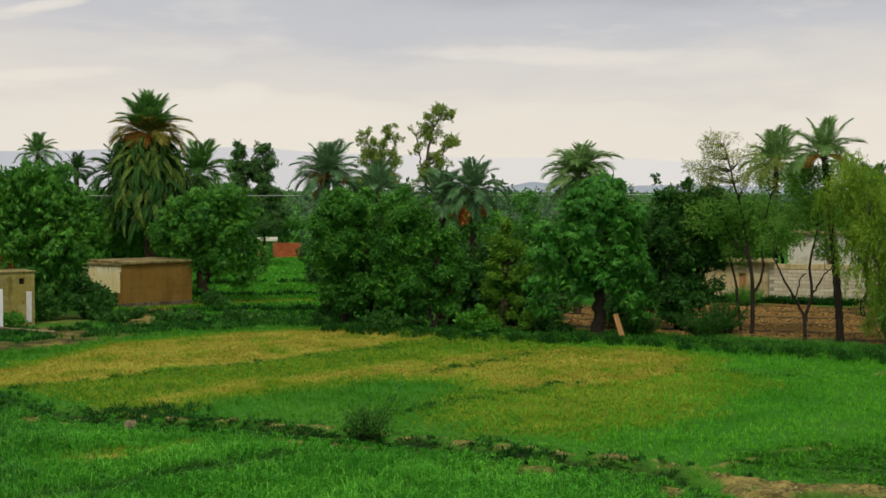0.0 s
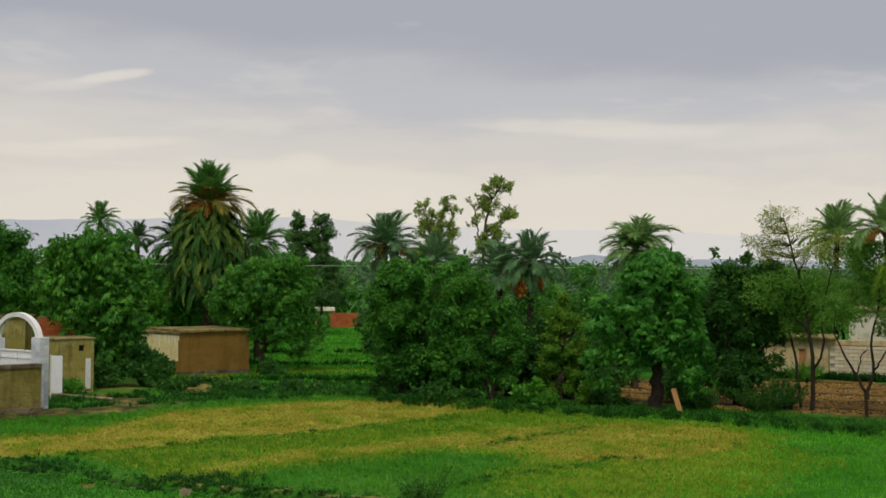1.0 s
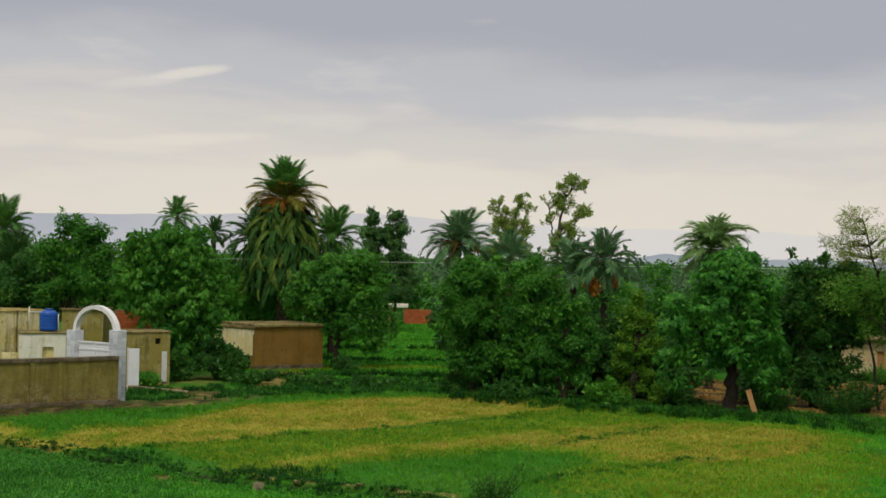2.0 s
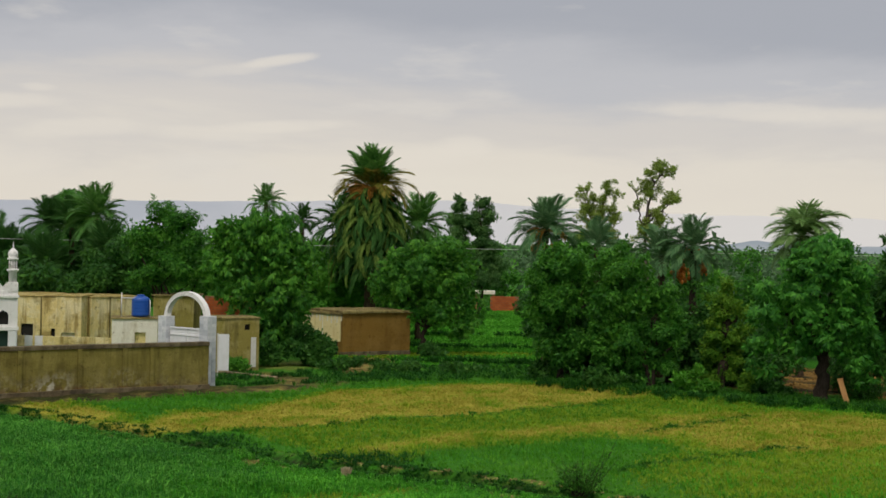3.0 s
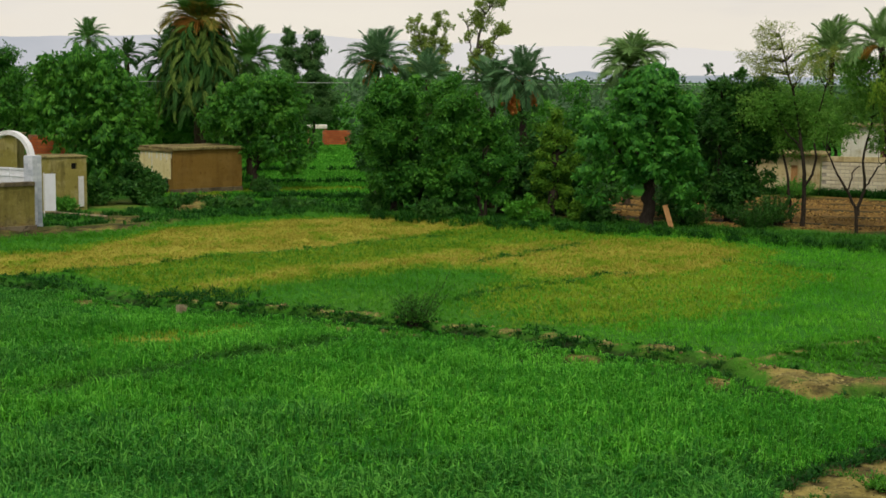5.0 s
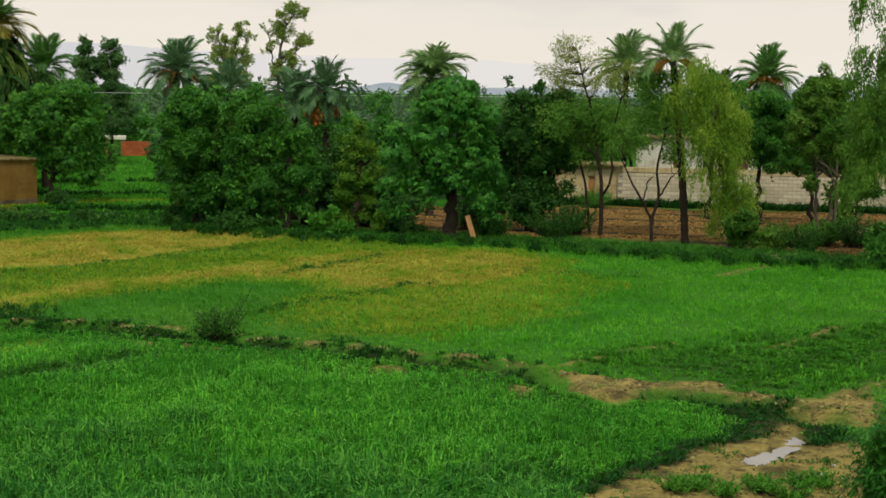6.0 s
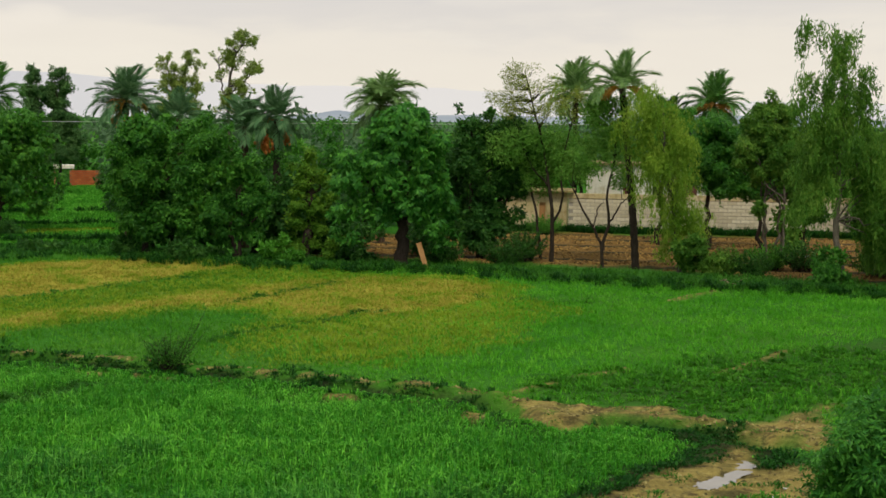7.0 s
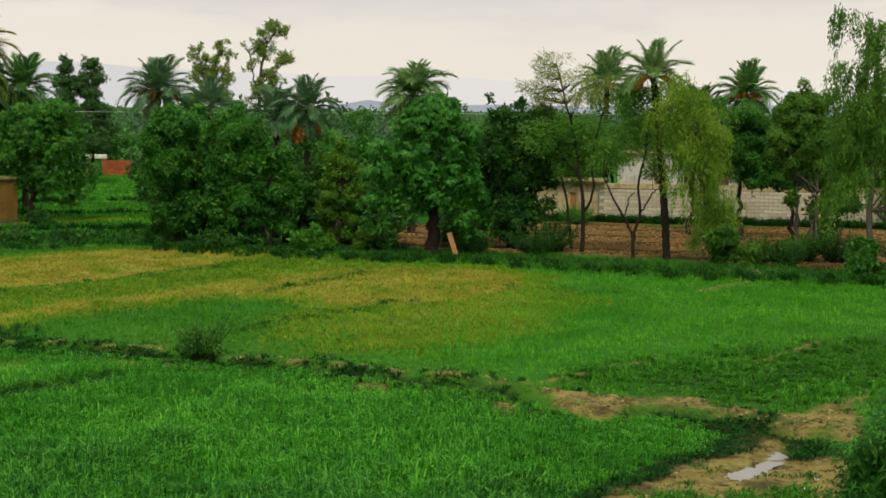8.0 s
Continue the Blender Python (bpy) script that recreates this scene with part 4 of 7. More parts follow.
def feathery(name, x, y, stems, lobes, leafmat, label, bark, clumps=260, per=26, leaf=0.10, spread=0.5, twigs=40):
    """An open tree with thin bent stems and fine leaves."""
    t = thing(name, pose(x, y, float(height(x, y)) - 0.03), label, "tree")
    v, c = clump_crown(lobes, clumps, per, leaf, spread, 0.1, 1.0, 4)
    v = v[:len(v) - clumps * per // 7]
    part("crown", quads_mesh("crown", v), leafmat, t)
    ends = []
    for path, r0, r1 in stems:
        p = np.asarray(path, float)
        s = np.linspace(0, 1, 14)
        u = np.linspace(0, 1, len(p))
        q = np.stack([np.interp(s, u, p[:, i]) for i in range(3)], -1) + rng.normal(size=(14, 3)) * 0.025
        part("trunk" if path[0][2] < 0.2 else "limb", tubes_mesh("stem", [(q, np.linspace(r0, r1, 14))], 7), bark, t)
        ends += list(q[7:])
    ends = np.array(ends)
    tw = []
    for tip in c[rng.choice(len(c), size=min(twigs, len(c)), replace=False)]:
        b = ends[np.argmin(np.linalg.norm(ends - tip - np.array((0, 0, -0.5)), axis=1))]
        tw.append((wobbly(b, tip, 0.06, 5), np.linspace(0.022, 0.006, 5)))
    part("twigs", tubes_mesh("twigs", tw, 4), bark, t)["kind"] = "stuff"
    return t


# ---- date palms ----
def frond_mesh(bend, rise, leaflets=36, seed=1, narrow=1.0):
    """A feather leaf one metre long: it leaves the origin along x at the rise (degrees) and bends down by bend degrees."""
    r = np.random.default_rng(seed)
    s = np.linspace(0, 1, 11)
    a = np.radians(rise - bend * s ** 1.4)
    step = 1.0 / 10
    x = np.concatenate(((0,), np.cumsum(np.cos(a[:-1]) * step)))
    z = np.concatenate(((0,), np.cumsum(np.sin(a[:-1]) * step)))
    spine = np.stack((x, 0 * x, z), -1)
    v, f = tube_arrays(spine, np.linspace(0.014, 0.003, 11), 3)
    vs, fs = [v], list(f)
    o = len(v)
    quads = []
    for side in (-1, 1):
        for t in np.linspace(0.16, 0.99, leaflets):
            t = min(0.999, t + r.uniform(-0.01, 0.01))
            b = np.array((np.interp(t, s, x), 0.0, np.interp(t, s, z)))
            an = np.interp(t, s, a)
            fw = np.array((math.cos(an), 0, math.sin(an)))
            up = np.array((-math.sin(an), 0, math.cos(an)))
            ln = narrow * (0.34 * math.sin(math.pi * min(0.93, 0.20 + 0.72 * t)) + 0.03) * r.uniform(0.85, 1.15)
            way = unit(fw * (0.55 + 0.7 * t) + np.array((0, side, 0)) * 0.85 + up * r.uniform(0.05, 0.45) + np.array((0, 0, -0.25)))
            sd = unit(np.cross(way, up + 0.3 * np.array((0, side, 0))))
            w = 0.0145
            m = b + way * ln * 0.4
            quads.append((b, m + sd * w, b + way * ln + np.array((0, 0, -0.02)), m - sd * w))
    q = np.array(quads).reshape(-1, 3)
    vs.append(q)
    fs += [tuple(range(o + 4 * i, o + 4 * i + 4)) for i in range(len(quads))]
    me = bpy.data.meshes.new("frond")
    me.from_pydata(np.concatenate(vs).tolist(), [], fs)
    return me


FRONDS = {}


def frond_set(mat):
    """Frond meshes of one colour, from upright to hanging."""
    if mat.name not in FRONDS:
        made = []
        for i, (bend, rise, nar) in enumerate(((36, 8, 1.0), (72, 12, 1.0), (92, 16, 1.0), (62, 8, 0.85), (150, 34, 0.34), (118, 12, 0.38))):
            me = frond_mesh(bend, rise, 36, 5 + i, nar)
            me.materials.append(mat)
            made.append(me)
        FRONDS[mat.name] = made
    return FRONDS[mat.name]


def fruit_mesh():
    """A hanging bunch of dates on its stalks."""
    r = np.random.default_rng(3)
    bm = bmesh.new()
    for i in range(60):
        d = r.normal(size=3) * np.array((0.10, 0.10, 0.13))
        bmesh.ops.create_icosphere(bm, subdivisions=1, radius=r.uniform(0.05, 0.07), matrix=Matrix.Translation((0.55 + d[0], d[1], -0.80 + d[2])) @ Matrix.Diagonal((1, 1, 1.4, 1)))
    for f in bm.faces:
        f.smooth = True
    p = [bm.verts.new(v) for v in ((0.0, 0, 0.0), (0.0, 0, 0.05), (0.34, 0, 0.08), (0.34, 0, 0.14), (0.53, 0, -0.75), (0.59, 0, -0.75))]
    bm.faces.new((p[0], p[2], p[3], p[1]))
    bm.faces.new((p[2], p[4], p[5], p[3]))
    me = bpy.data.meshes.new("date_fruit")
    bm.to_mesh(me)
    bm.free()
    return me


def stalk_mesh():
    """A sheaf of thin orange stalks that droop at their ends."""
    r = np.random.default_rng(9)
    tubes = []
    for i in range(26):
        a = r.uniform(-0.5, 0.5)
        s = np.linspace(0, 1, 5)
        ln = r.uniform(0.8, 1.15)
        p = np.stack((s * ln * math.cos(a), s * ln * math.sin(a) + 0 * s, 0.45 * s * r.uniform(0.2, 1.0) - 0.75 * s ** 2.2), -1)
        tubes.append((p, np.linspace(0.014, 0.018, 5)))
    return tubes_mesh("fruit_stalk", tubes, 4)


FRUIT, STALKS = fruit_mesh(), stalk_mesh()
FRUIT.materials.append(DATE)
STALKS.materials.append(STALK)


def palm(x, y, top, r, mat, label, count=34, weep=False, plume=(), trunk_r=0.19, lean=(0.0, 0.0), low=-35, high=82, fruit=(), stalks=0, skirt=(), wild=0.12, bias=1.0, bark=None, gold=0):
    """A date palm: scarred trunk, fronds in a spiral, fruit. fruit: (bearing, size); skirt: (height, count, length)."""
    t = thing("date_palm", pose(x, y, float(height(x, y)) - 0.03), label, "palm tree", "date palms")
    s = np.linspace(0, 1, 34)
    p = np.stack((lean[0] * s ** 1.3, lean[1] * s ** 1.3, -0.1 + (top + 0.1) * s), -1)
    rr = trunk_r * (1.0 + 0.10 * np.where(np.arange(34) % 2, 1, -1)) * (1.15 - 0.2 * s)
    part("trunk", tubes_mesh("trunk", [(p, rr)], 10), bark or BARK_PALM, t)
    head = Vector(p[-1])
    fr = frond_set(mat)
    for i in range(count):
        u = (i + 0.5) / count
        el = low + (high - low) * (1 - u) ** bias
        el += rng.uniform(-6, 6)
        az = i * 137.5 + rng.uniform(-14, 14)
        k = (2 if el > 0 else 3) if weep else 0 if el > 55 else 1 if el > 22 else 2 if el > -15 else 3
        f = new("frond", frond_set(LEAF_PALM_GOLD)[k] if count - gold <= i else fr[k])
        f.parent = t
        ln = r * rng.uniform(1.0 - wild, 1.0 + wild) * (1.12 if k == 2 else 1.0)
        f.matrix_local = Matrix.Translation(head) @ pose(0, 0, 0, 0, -el, az) @ pose(0.06, 0, 0, rng.uniform(-18, 18)) @ Matrix.Diagonal((ln, ln, ln, 1))
    for az, el, size in plume:
        for dz in (-7, 0, 6):
            f = new("frond", fr[0])
            f.parent = t
            f.matrix_local = Matrix.Translation(head) @ pose(0, 0, 0, 0, -el - dz, az + dz) @ Matrix.Diagonal((r * size, r * size, r * size, 1))
    for z, c, ln in skirt:
        for i in range(c):
            f = new("frond", frond_set(LEAF_PALM_OLD if rng.random() < (0.7 if z > 8.2 else 0.42) else LEAF_PALM_DARK)[4 if i % 3 else 5])
            f["label"] = "hanging yellowed old frond"
            f.parent = t
            l2 = ln * rng.uniform(0.8, 1.2)
            f.matrix_local = Matrix.Translation((0, 0, z + rng.uniform(-0.4, 0.4))) @ pose(0, 0, 0, 0, rng.uniform(-6, 26), 360 * i / c + rng.uniform(-18, 18)) @ pose(0.12, 0, 0, rng.uniform(-35, 35)) @ Matrix.Diagonal((l2, l2 * 0.85, l2, 1))
    for az, size in fruit:
        f = new("date_fruit", FRUIT)
        f["label"] = "hanging bunch of orange dates"
        f.parent = t
        f.matrix_local = Matrix.Translation(head + Vector((0, 0, -0.15))) @ pose(0, 0, 0, 0, 0, az) @ Matrix.Diagonal((size, size, size, 1))
    for i in range(stalks):
        f = new("fruit_stalk", STALKS)
        f["label"] = "sheaf of orange fruit stalks"
        f.parent = t
        f.matrix_local = Matrix.Translation(head + Vector((0, 0, 0.0))) @ pose(0, 0, 0, 0, rng.uniform(-25, 0), 360 * i / stalks + rng.uniform(-15, 15)) @ Matrix.Diagonal((0.52 * r, 0.52 * r, 0.52 * r, 1))
    return t


def twiggy(name, x, y, h, r, mat, label, stems=40, leaves=24, leaf=0.11, tall=()):
    """A wispy bush of thin rising twigs with small leaves along them."""
    t = thing(name, pose(x, y, float(height(x, y)) - 0.03), label, "shrub")
    tw, vs = [], []
    for i in range(stems):
        a = rng.uniform(0, 6.283)
        out = r * math.sqrt(rng.random())
        if i < len(tall):
            a, out = tall[i][0], tall[i][1]
        hh = tall[i][2] if i < len(tall) else h * rng.uniform(0.55, 1.0) * (1 - 0.35 * (out / r) ** 2)
        s = np.linspace(0, 1, 6)
        p = np.stack((np.cos(a) * out * s ** 0.8, np.sin(a) * out * s ** 0.8, hh * s ** 1.1), -1) + rng.normal(size=(6, 3)) * 0.02
        p[0] *= 0.1
        p[0, :2] += p[-1, :2] * 0.35
        tw.append((p, np.linspace(0.011, 0.003, 6)))
        u = rng.uniform(0.2, 1.0, leaves)
        at = np.stack([np.interp(u, s, p[:, j]) for j in range(3)], -1) + rng.normal(size=(leaves, 3)) * 0.02
        vs.append(leaf_quads(at, unit(rng.normal(size=(leaves, 3)) * 0.6 + np.array((0.3 * math.cos(a), 0.3 * math.sin(a), 0.6))), leaf * rng.uniform(0.6, 1.2, leaves), leaf * 0.3))
    part("crown", quads_mesh("crown", np.concatenate(vs)), mat, t)
    part("stem", tubes_mesh("stem", tw, 4), BARK_DARK, t)["kind"] = "stuff"
    return t


# ---- the compound: wall, gate, prayer house, sheds ----
def between(p0, p1):
    """The pose at p0 whose x axis runs level to p1; the front faces -y."""
    return pose(p0[0], p0[1], 0, 0, 0, math.degrees(math.atan2(p1[1] - p0[1], p1[0] - p0[0]))), math.hypot(p1[0] - p0[0], p1[1] - p0[1])


def plate(outer, holes, y0, y1):
    """An upright slab in the xz plane with openings through it."""
    bm = bmesh.new()
    for ring in (outer, *holes):
        vs = [bm.verts.new((x, y0, z)) for x, z in ring]
        for a, b in zip(vs, vs[1:] + vs[:1]):
            bm.edges.new((a, b))
    bmesh.ops.triangle_fill(bm, edges=bm.edges[:], use_beauty=True, use_dissolve=False)
    r = bmesh.ops.extrude_face_region(bm, geom=bm.faces[:])
    bmesh.ops.translate(bm, verts=[v for v in r["geom"] if isinstance(v, bmesh.types.BMVert)], vec=(0, y1 - y0, 0))
    bmesh.ops.recalc_face_normals(bm, faces=bm.faces[:])
    return bm


def rect(x0, x1, z0, z1):
    return ((x0, z0), (x1, z0), (x1, z1), (x0, z1))


def arched(x0, x1, z0, z1):
    """A cusped opening with a pointed head."""
    w, xm = x1 - x0, (x0 + x1) / 2
    zs = z1 - 0.42 * w
    return ((x0, z0), (x1, z0), (x1, zs), (x1 - 0.12 * w, zs + 0.20 * w), (x1 - 0.28 * w, zs + 0.29 * w), (xm, z1), (x0 + 0.28 * w, zs + 0.29 * w), (x0 + 0.12 * w, zs + 0.20 * w), (x0, zs))


def roughen(bm, cuts, amount):
    """Uneven hand-laid surfaces."""
    bmesh.ops.subdivide_edges(bm, edges=bm.edges[:], cuts=cuts, use_grid_fill=True)
    for v in bm.verts:
        v.co += noise.noise_vector(v.co * 1.3) * amount
    return bm


def boundary_wall():
    m, ln = between((-41.5, 41.6), (-20.22, 63.3))
    t = thing("boundary_wall", m, "long weathered mud-plastered boundary wall with a dark coping", "wall", kind="structure")
    part("wall_body", roughen(boxed(0, ln, 0, 0.24, -0.2, 2.02, bevel=0), 5, 0.03), PLASTER_MUD, t)
    part("coping", roughen(boxed(0, ln, -0.07, 0.31, 2.02, 2.20, bevel=0.03), 4, 0.025), CONCRETE_CAP, t, "dark rounded coping")
    for x in (27.5, 26.2, 24.15, 21.5, 18.9, 16.3, 13.7, 11.1, 8.5, 5.9, 3.3, 0.7):
        part("pilaster", boxed(x, x + 0.2, -0.06, 0.0, -0.1, 2.02, bevel=0.012), PLASTER_MUD, t)
    part("footing", roughen(boxed(0, ln, -0.14, 0.0, -0.2, 0.28, bevel=0.02), 4, 0.06), CONCRETE_CAP, t, "crumbling dark footing")
    return t


def gate():
    left, right = (-23.05, 65.59), (-20.55, 64.14)
    m, ln = between(left, right)
    t = thing("arched_gateway", m, "white arched gateway on grey-white tiled pillars", "gateway")
    w = 0.27
    tile = boxed(-0.125, 0.125, -0.006, 0.006, -0.13, 0.13, bevel=0.004)
    tm = bpy.data.meshes.new("tile")
    tile.to_mesh(tm)
    tile.free()
    tm.materials.append(TILE)
    for x, z1 in ((0.0, 3.18), (ln, 3.30)):
        pl = part("pillar", boxed(x - w, x + w, -w, w, -0.1, z1, bevel=0.01), TILE, t, "square pillar clad in grey-white tiles")
        rows = int(z1 / 0.27)
        for row in range(rows):
            for c in (-0.135, 0.135):
                for turn, px_, py_ in ((0, x + c, -w - 0.008), (90, x + w + 0.008, c), (90, x - w - 0.008, c)):
                    o = new("tile", tm)
                    o.parent = pl
                    o.matrix_local = pose(px_, py_, 0.13 + 0.27 * row, 0, 0, turn)
    s = np.linspace(0, math.pi, 30)
    bm = bmesh.new()
    R0, R1, zz = ln / 2 - 0.17, ln / 2 + 0.02, 3.16
    rise = 1.22
    rings = []
    for a in s:
        c, d = math.cos(a), math.sin(a)
        rings.append([bm.verts.new((ln / 2 + r * c, yy, zz + (rise + (r - R1)) * d)) for r, yy in ((R0, -0.14), (R1, -0.14), (R1, 0.14), (R0, 0.14))])
    for a, b in zip(rings, rings[1:]):
        for i in range(4):
            bm.faces.new((a[i], a[(i + 1) % 4], b[(i + 1) % 4], b[i]))
    bm.faces.new(rings[0])
    bm.faces.new(rings[-1][::-1])
    bmesh.ops.recalc_face_normals(bm, faces=bm.faces[:])
    part("arch", bm, PLASTER_MOSQUE, t, "white painted round arch")
    for x0, x1 in ((w + 0.03, ln / 2 - 0.02), (ln / 2 + 0.02, ln - w - 0.03)):
        leaf = part("gate_leaf", boxed(x0, x1, -0.02, 0.02, 0.12, 2.62, bevel=0.006), GATE_WHITE, t, "white sheet-metal gate leaf")
        for z in (0.3, 1.3, 2.3):
            part("rail", boxed(x0, x1, -0.05, -0.021, z, z + 0.09, bevel=0.008), GATE_WHITE, leaf)
        part("rail", boxed(x0, x1, -0.06, 0.06, 2.62, 2.70, bevel=0.008), GATE_WHITE, leaf)
    return t


def prayer_house():
    m, ln = between((-40.3, 63.4), (-31.6, 68.0))
    t = thing("prayer_house", m, "small white-painted mosque with a crenellated parapet and minaret", "mosque")
    ln = 9.84
    k = 0.02925
    win = [arched(ln - (88 - c) * k - 0.27, ln - (88 - c) * k + 0.27, 2.36, 3.08) for c in (64, 36, 8, -20, -48, -76)]
    doors = [rect(ln - (88 - a) * k, ln - (88 - b) * k, 0.0, 2.05) for a, b in ((48, 73), (-12, 13), (-72, -47))]
    part("wall", plate(rect(0, ln, 0, 4.02), win + doors, 0, 0.3), PLASTER_MOSQUE, t)
    part("wall", boxed(ln - 0.3, ln, 0.3, 6.0, 0, 4.02), PLASTER_MOSQUE, t)
    part("wall", boxed(0, 0.3, 0.3, 6.0, 0, 4.02), PLASTER_MOSQUE, t)
    part("wall", boxed(0.3, ln - 0.3, 5.7, 6.0, 0, 4.02), PLASTER_MOSQUE, t)
    part("roof", boxed(0.3, ln - 0.3, 0.3, 5.7, 3.7, 3.85), PLASTER_MOSQUE, t)
    part("ledge", boxed(-0.05, ln + 0.05, -0.10, 0.0, 2.08, 2.26), PLASTER_MOSQUE, t, "projecting white ledge")
    part("cornice", boxed(-0.05, ln + 0.05, -0.09, 0.0, 3.70, 3.82), PLASTER_MOSQUE, t)
    for a, b in ((48, 73), (-12, 13), (-72, -47)):
        part("door", boxed(ln - (88 - a) * k, ln - (88 - b) * k, 0.16, 0.22, 0, 2.05, bevel=0.005), DOOR_GREEN, t, "dark green door in shade")
    for a, b in ((30, 48), (-30, -12)):
        part("panel", boxed(ln - (88 - a) * k, ln - (88 - b) * k, -0.02, 0.0, 0, 2.06, bevel=0.004), SALMON, t, "salmon painted wall panel")
    for a, b in ((13, 30), (73, 86), (-47, -30)):
        part("pier", boxed(ln - (88 - a) * k, ln - (88 - b) * k, -0.09, 0.0, 0, 2.06, bevel=0.012), GATE_WHITE, t, "pale grey pier")
    for c in (64, 36, 8, -20, -48, -76):
        x = ln - (88 - c) * k
        part("window", boxed(x - 0.27, x + 0.27, 0.2, 0.25, 2.36, 3.06, bevel=0.004), DARK, t, "dark cusped window opening")
    for i in range(5):
        x = ln - (88 - 18 - 4.2 * i) * k
        part("inscription", boxed(x, x + 0.09, -0.012, 0.0, 3.10 + 0.03 * (i % 2), 3.13 + 0.03 * (i % 2), bevel=0.003), DARK, t, "small dark painted mark")
    n = 30
    for i in range(n):
        x = 0.17 + 0.325 * i
        if x > ln - 0.35:
            break
        bm = bmesh.new()
        vs = [bm.verts.new((x + dx, 0.02, 4.0 + dz)) for dx, dz in ((-0.14, 0), (0.14, 0), (0.15, 0.22), (0.09, 0.33), (0, 0.42), (-0.09, 0.33), (-0.15, 0.22))]
        f = bm.faces.new(vs)
        r = bmesh.ops.extrude_face_region(bm, geom=[f])
        bmesh.ops.translate(bm, verts=[v for v in r["geom"] if isinstance(v, bmesh.types.BMVert)], vec=(0, 0.14, 0))
        bmesh.ops.recalc_face_normals(bm, faces=bm.faces[:])
        part("merlon", bm, PLASTER_MOSQUE, t)
    x, y = ln - 0.26, 0.24
    mi = part("minaret", boxed(x - 0.26, x + 0.26, y - 0.26, y + 0.26, 4.0, 4.46, bevel=0.015), PLASTER_MOSQUE, t, "slender white minaret")
    part("shaft", lathe(bmesh.new(), ((0.20, 4.46), (0.19, 4.95), (0.25, 5.0), (0.30, 5.06), (0.30, 5.12), (0.22, 5.14)), 8, x, y), PLASTER_MOSQUE, mi)
    for i in range(8):
        a = 2 * math.pi * (i + 0.5) / 8
        part("column", lathe(bmesh.new(), ((0.035, 5.12), (0.035, 5.6)), 6, x + 0.18 * math.cos(a), y + 0.18 * math.sin(a)), PLASTER_MOSQUE, mi)
    part("core", lathe(bmesh.new(), ((0.09, 5.12), (0.09, 5.6)), 8, x, y), PLASTER_MOSQUE, mi)
    part("dome", lathe(bmesh.new(), ((0.27, 5.58), (0.28, 5.66), (0.20, 5.70), (0.245, 5.80), (0.245, 5.90), (0.20, 6.02), (0.10, 6.12), (0.03, 6.17), (0.02, 6.22), (0.05, 6.27), (0.02, 6.32), (0.008, 6.5)), 16, x, y), PLASTER_MOSQUE, mi, "white onion dome with a finial")
    return t


def shed(name, p0, p1, depth, h, mat, label, roof_label="", cap=0.14, over=0.12, openings=(), strips=()):
    """A flat-roofed mud room. openings: (x0, x1, z0, z1, material, name); strips: upright marks (x, width)."""
    m, ln = between(p0, p1)
    t = thing(name, m, label, "building")
    part("wall", roughen(plate(rect(0, ln, -0.15, h), [rect(a, b, c, d) for a, b, c, d, *_ in openings], 0, 0.28), 1, 0.012), mat, t)
    part("wall", boxed(0, 0.28, 0.28, depth, -0.15, h), mat, t)
    part("wall", boxed(ln - 0.28, ln, 0.28, depth, -0.15, h), mat, t)
    part("wall", boxed(0.28, ln - 0.28, depth - 0.28, depth, -0.15, h), mat, t)
    part("roof", roughen(boxed(-over, ln + over, -over, depth + over, h, h + cap * 0.75, bevel=0.02), 4, 0.03), ROOF_OCHRE if mat is PLASTER_CREAM else ROOF_MUD, t, roof_label)
    for a, b, c, d, om, on in openings:
        part(on, boxed(a, b, 0.14, 0.19, c, d, bevel=0.004), om, t)
    for x, w in strips:
        part("pilaster", boxed(x, x + w, -0.05, 0.0, -0.1, h, bevel=0.01), ROOF_MUD, t)
    return t


boundary_wall()
gate()
prayer_house()
shed("mud_house", (-40.5, 77.3), (-33.3, 78.5), 5.0, 3.30, PLASTER_CREAM, "long low cream-plastered house with streaked walls and a mud roof", cap=0.10, over=0.05,
     openings=((4.5, 5.2, 0.0, 1.75, DARK, "door"), (6.2, 6.75, 0.0, 1.5, DARK, "window")), strips=((5.6, 0.08),))
shed("mud_annex", (-33.15, 76.1), (-31.7, 76.25), 2.2, 3.44, PLASTER_CREAM, "projecting plastered bay with a flat mud roof", cap=0.10, over=0.05, openings=((0.35, 1.1, 0.9, 1.45, PLASTER_WHITE, "panel"),))
shed("side_house", (-31.6, 77.3), (-29.6, 80.0), 3.6, 3.36, PLASTER_CREAM, "lower wing of an old plastered house with peeling walls", cap=0.10, over=0.05,
     openings=((2.5, 3.0, 0.3, 1.7, DARK, "window"),), strips=((1.2, 0.06), (1.9, 0.06)))
m, ln = between((-34.2, 72.3), (-28.2, 72.7))
t = thing("yard_wall", m, "low cream yard wall with water stains", "wall", kind="structure")
part("wall_body", roughen(boxed(0, ln, 0, 0.22, -0.1, 1.50, bevel=0), 4, 0.02), PLASTER_CREAM, t)
for x in (1.0, 1.55):
    part("panel", boxed(x, x + 0.42, -0.03, 0.0, 0.4, 1.52, bevel=0.004), GATE_WHITE, t, "white painted shutter")
t = shed("wash_room", (-27.75, 70.7), (-25.6, 71.5), 2.2, 2.62, PLASTER_WHITE, "small limewashed room that carries the water tank", cap=0.1, over=0.06,
         openings=((1.15, 1.7, 0.0, 1.95, PLASTER_CREAM, "door"),))
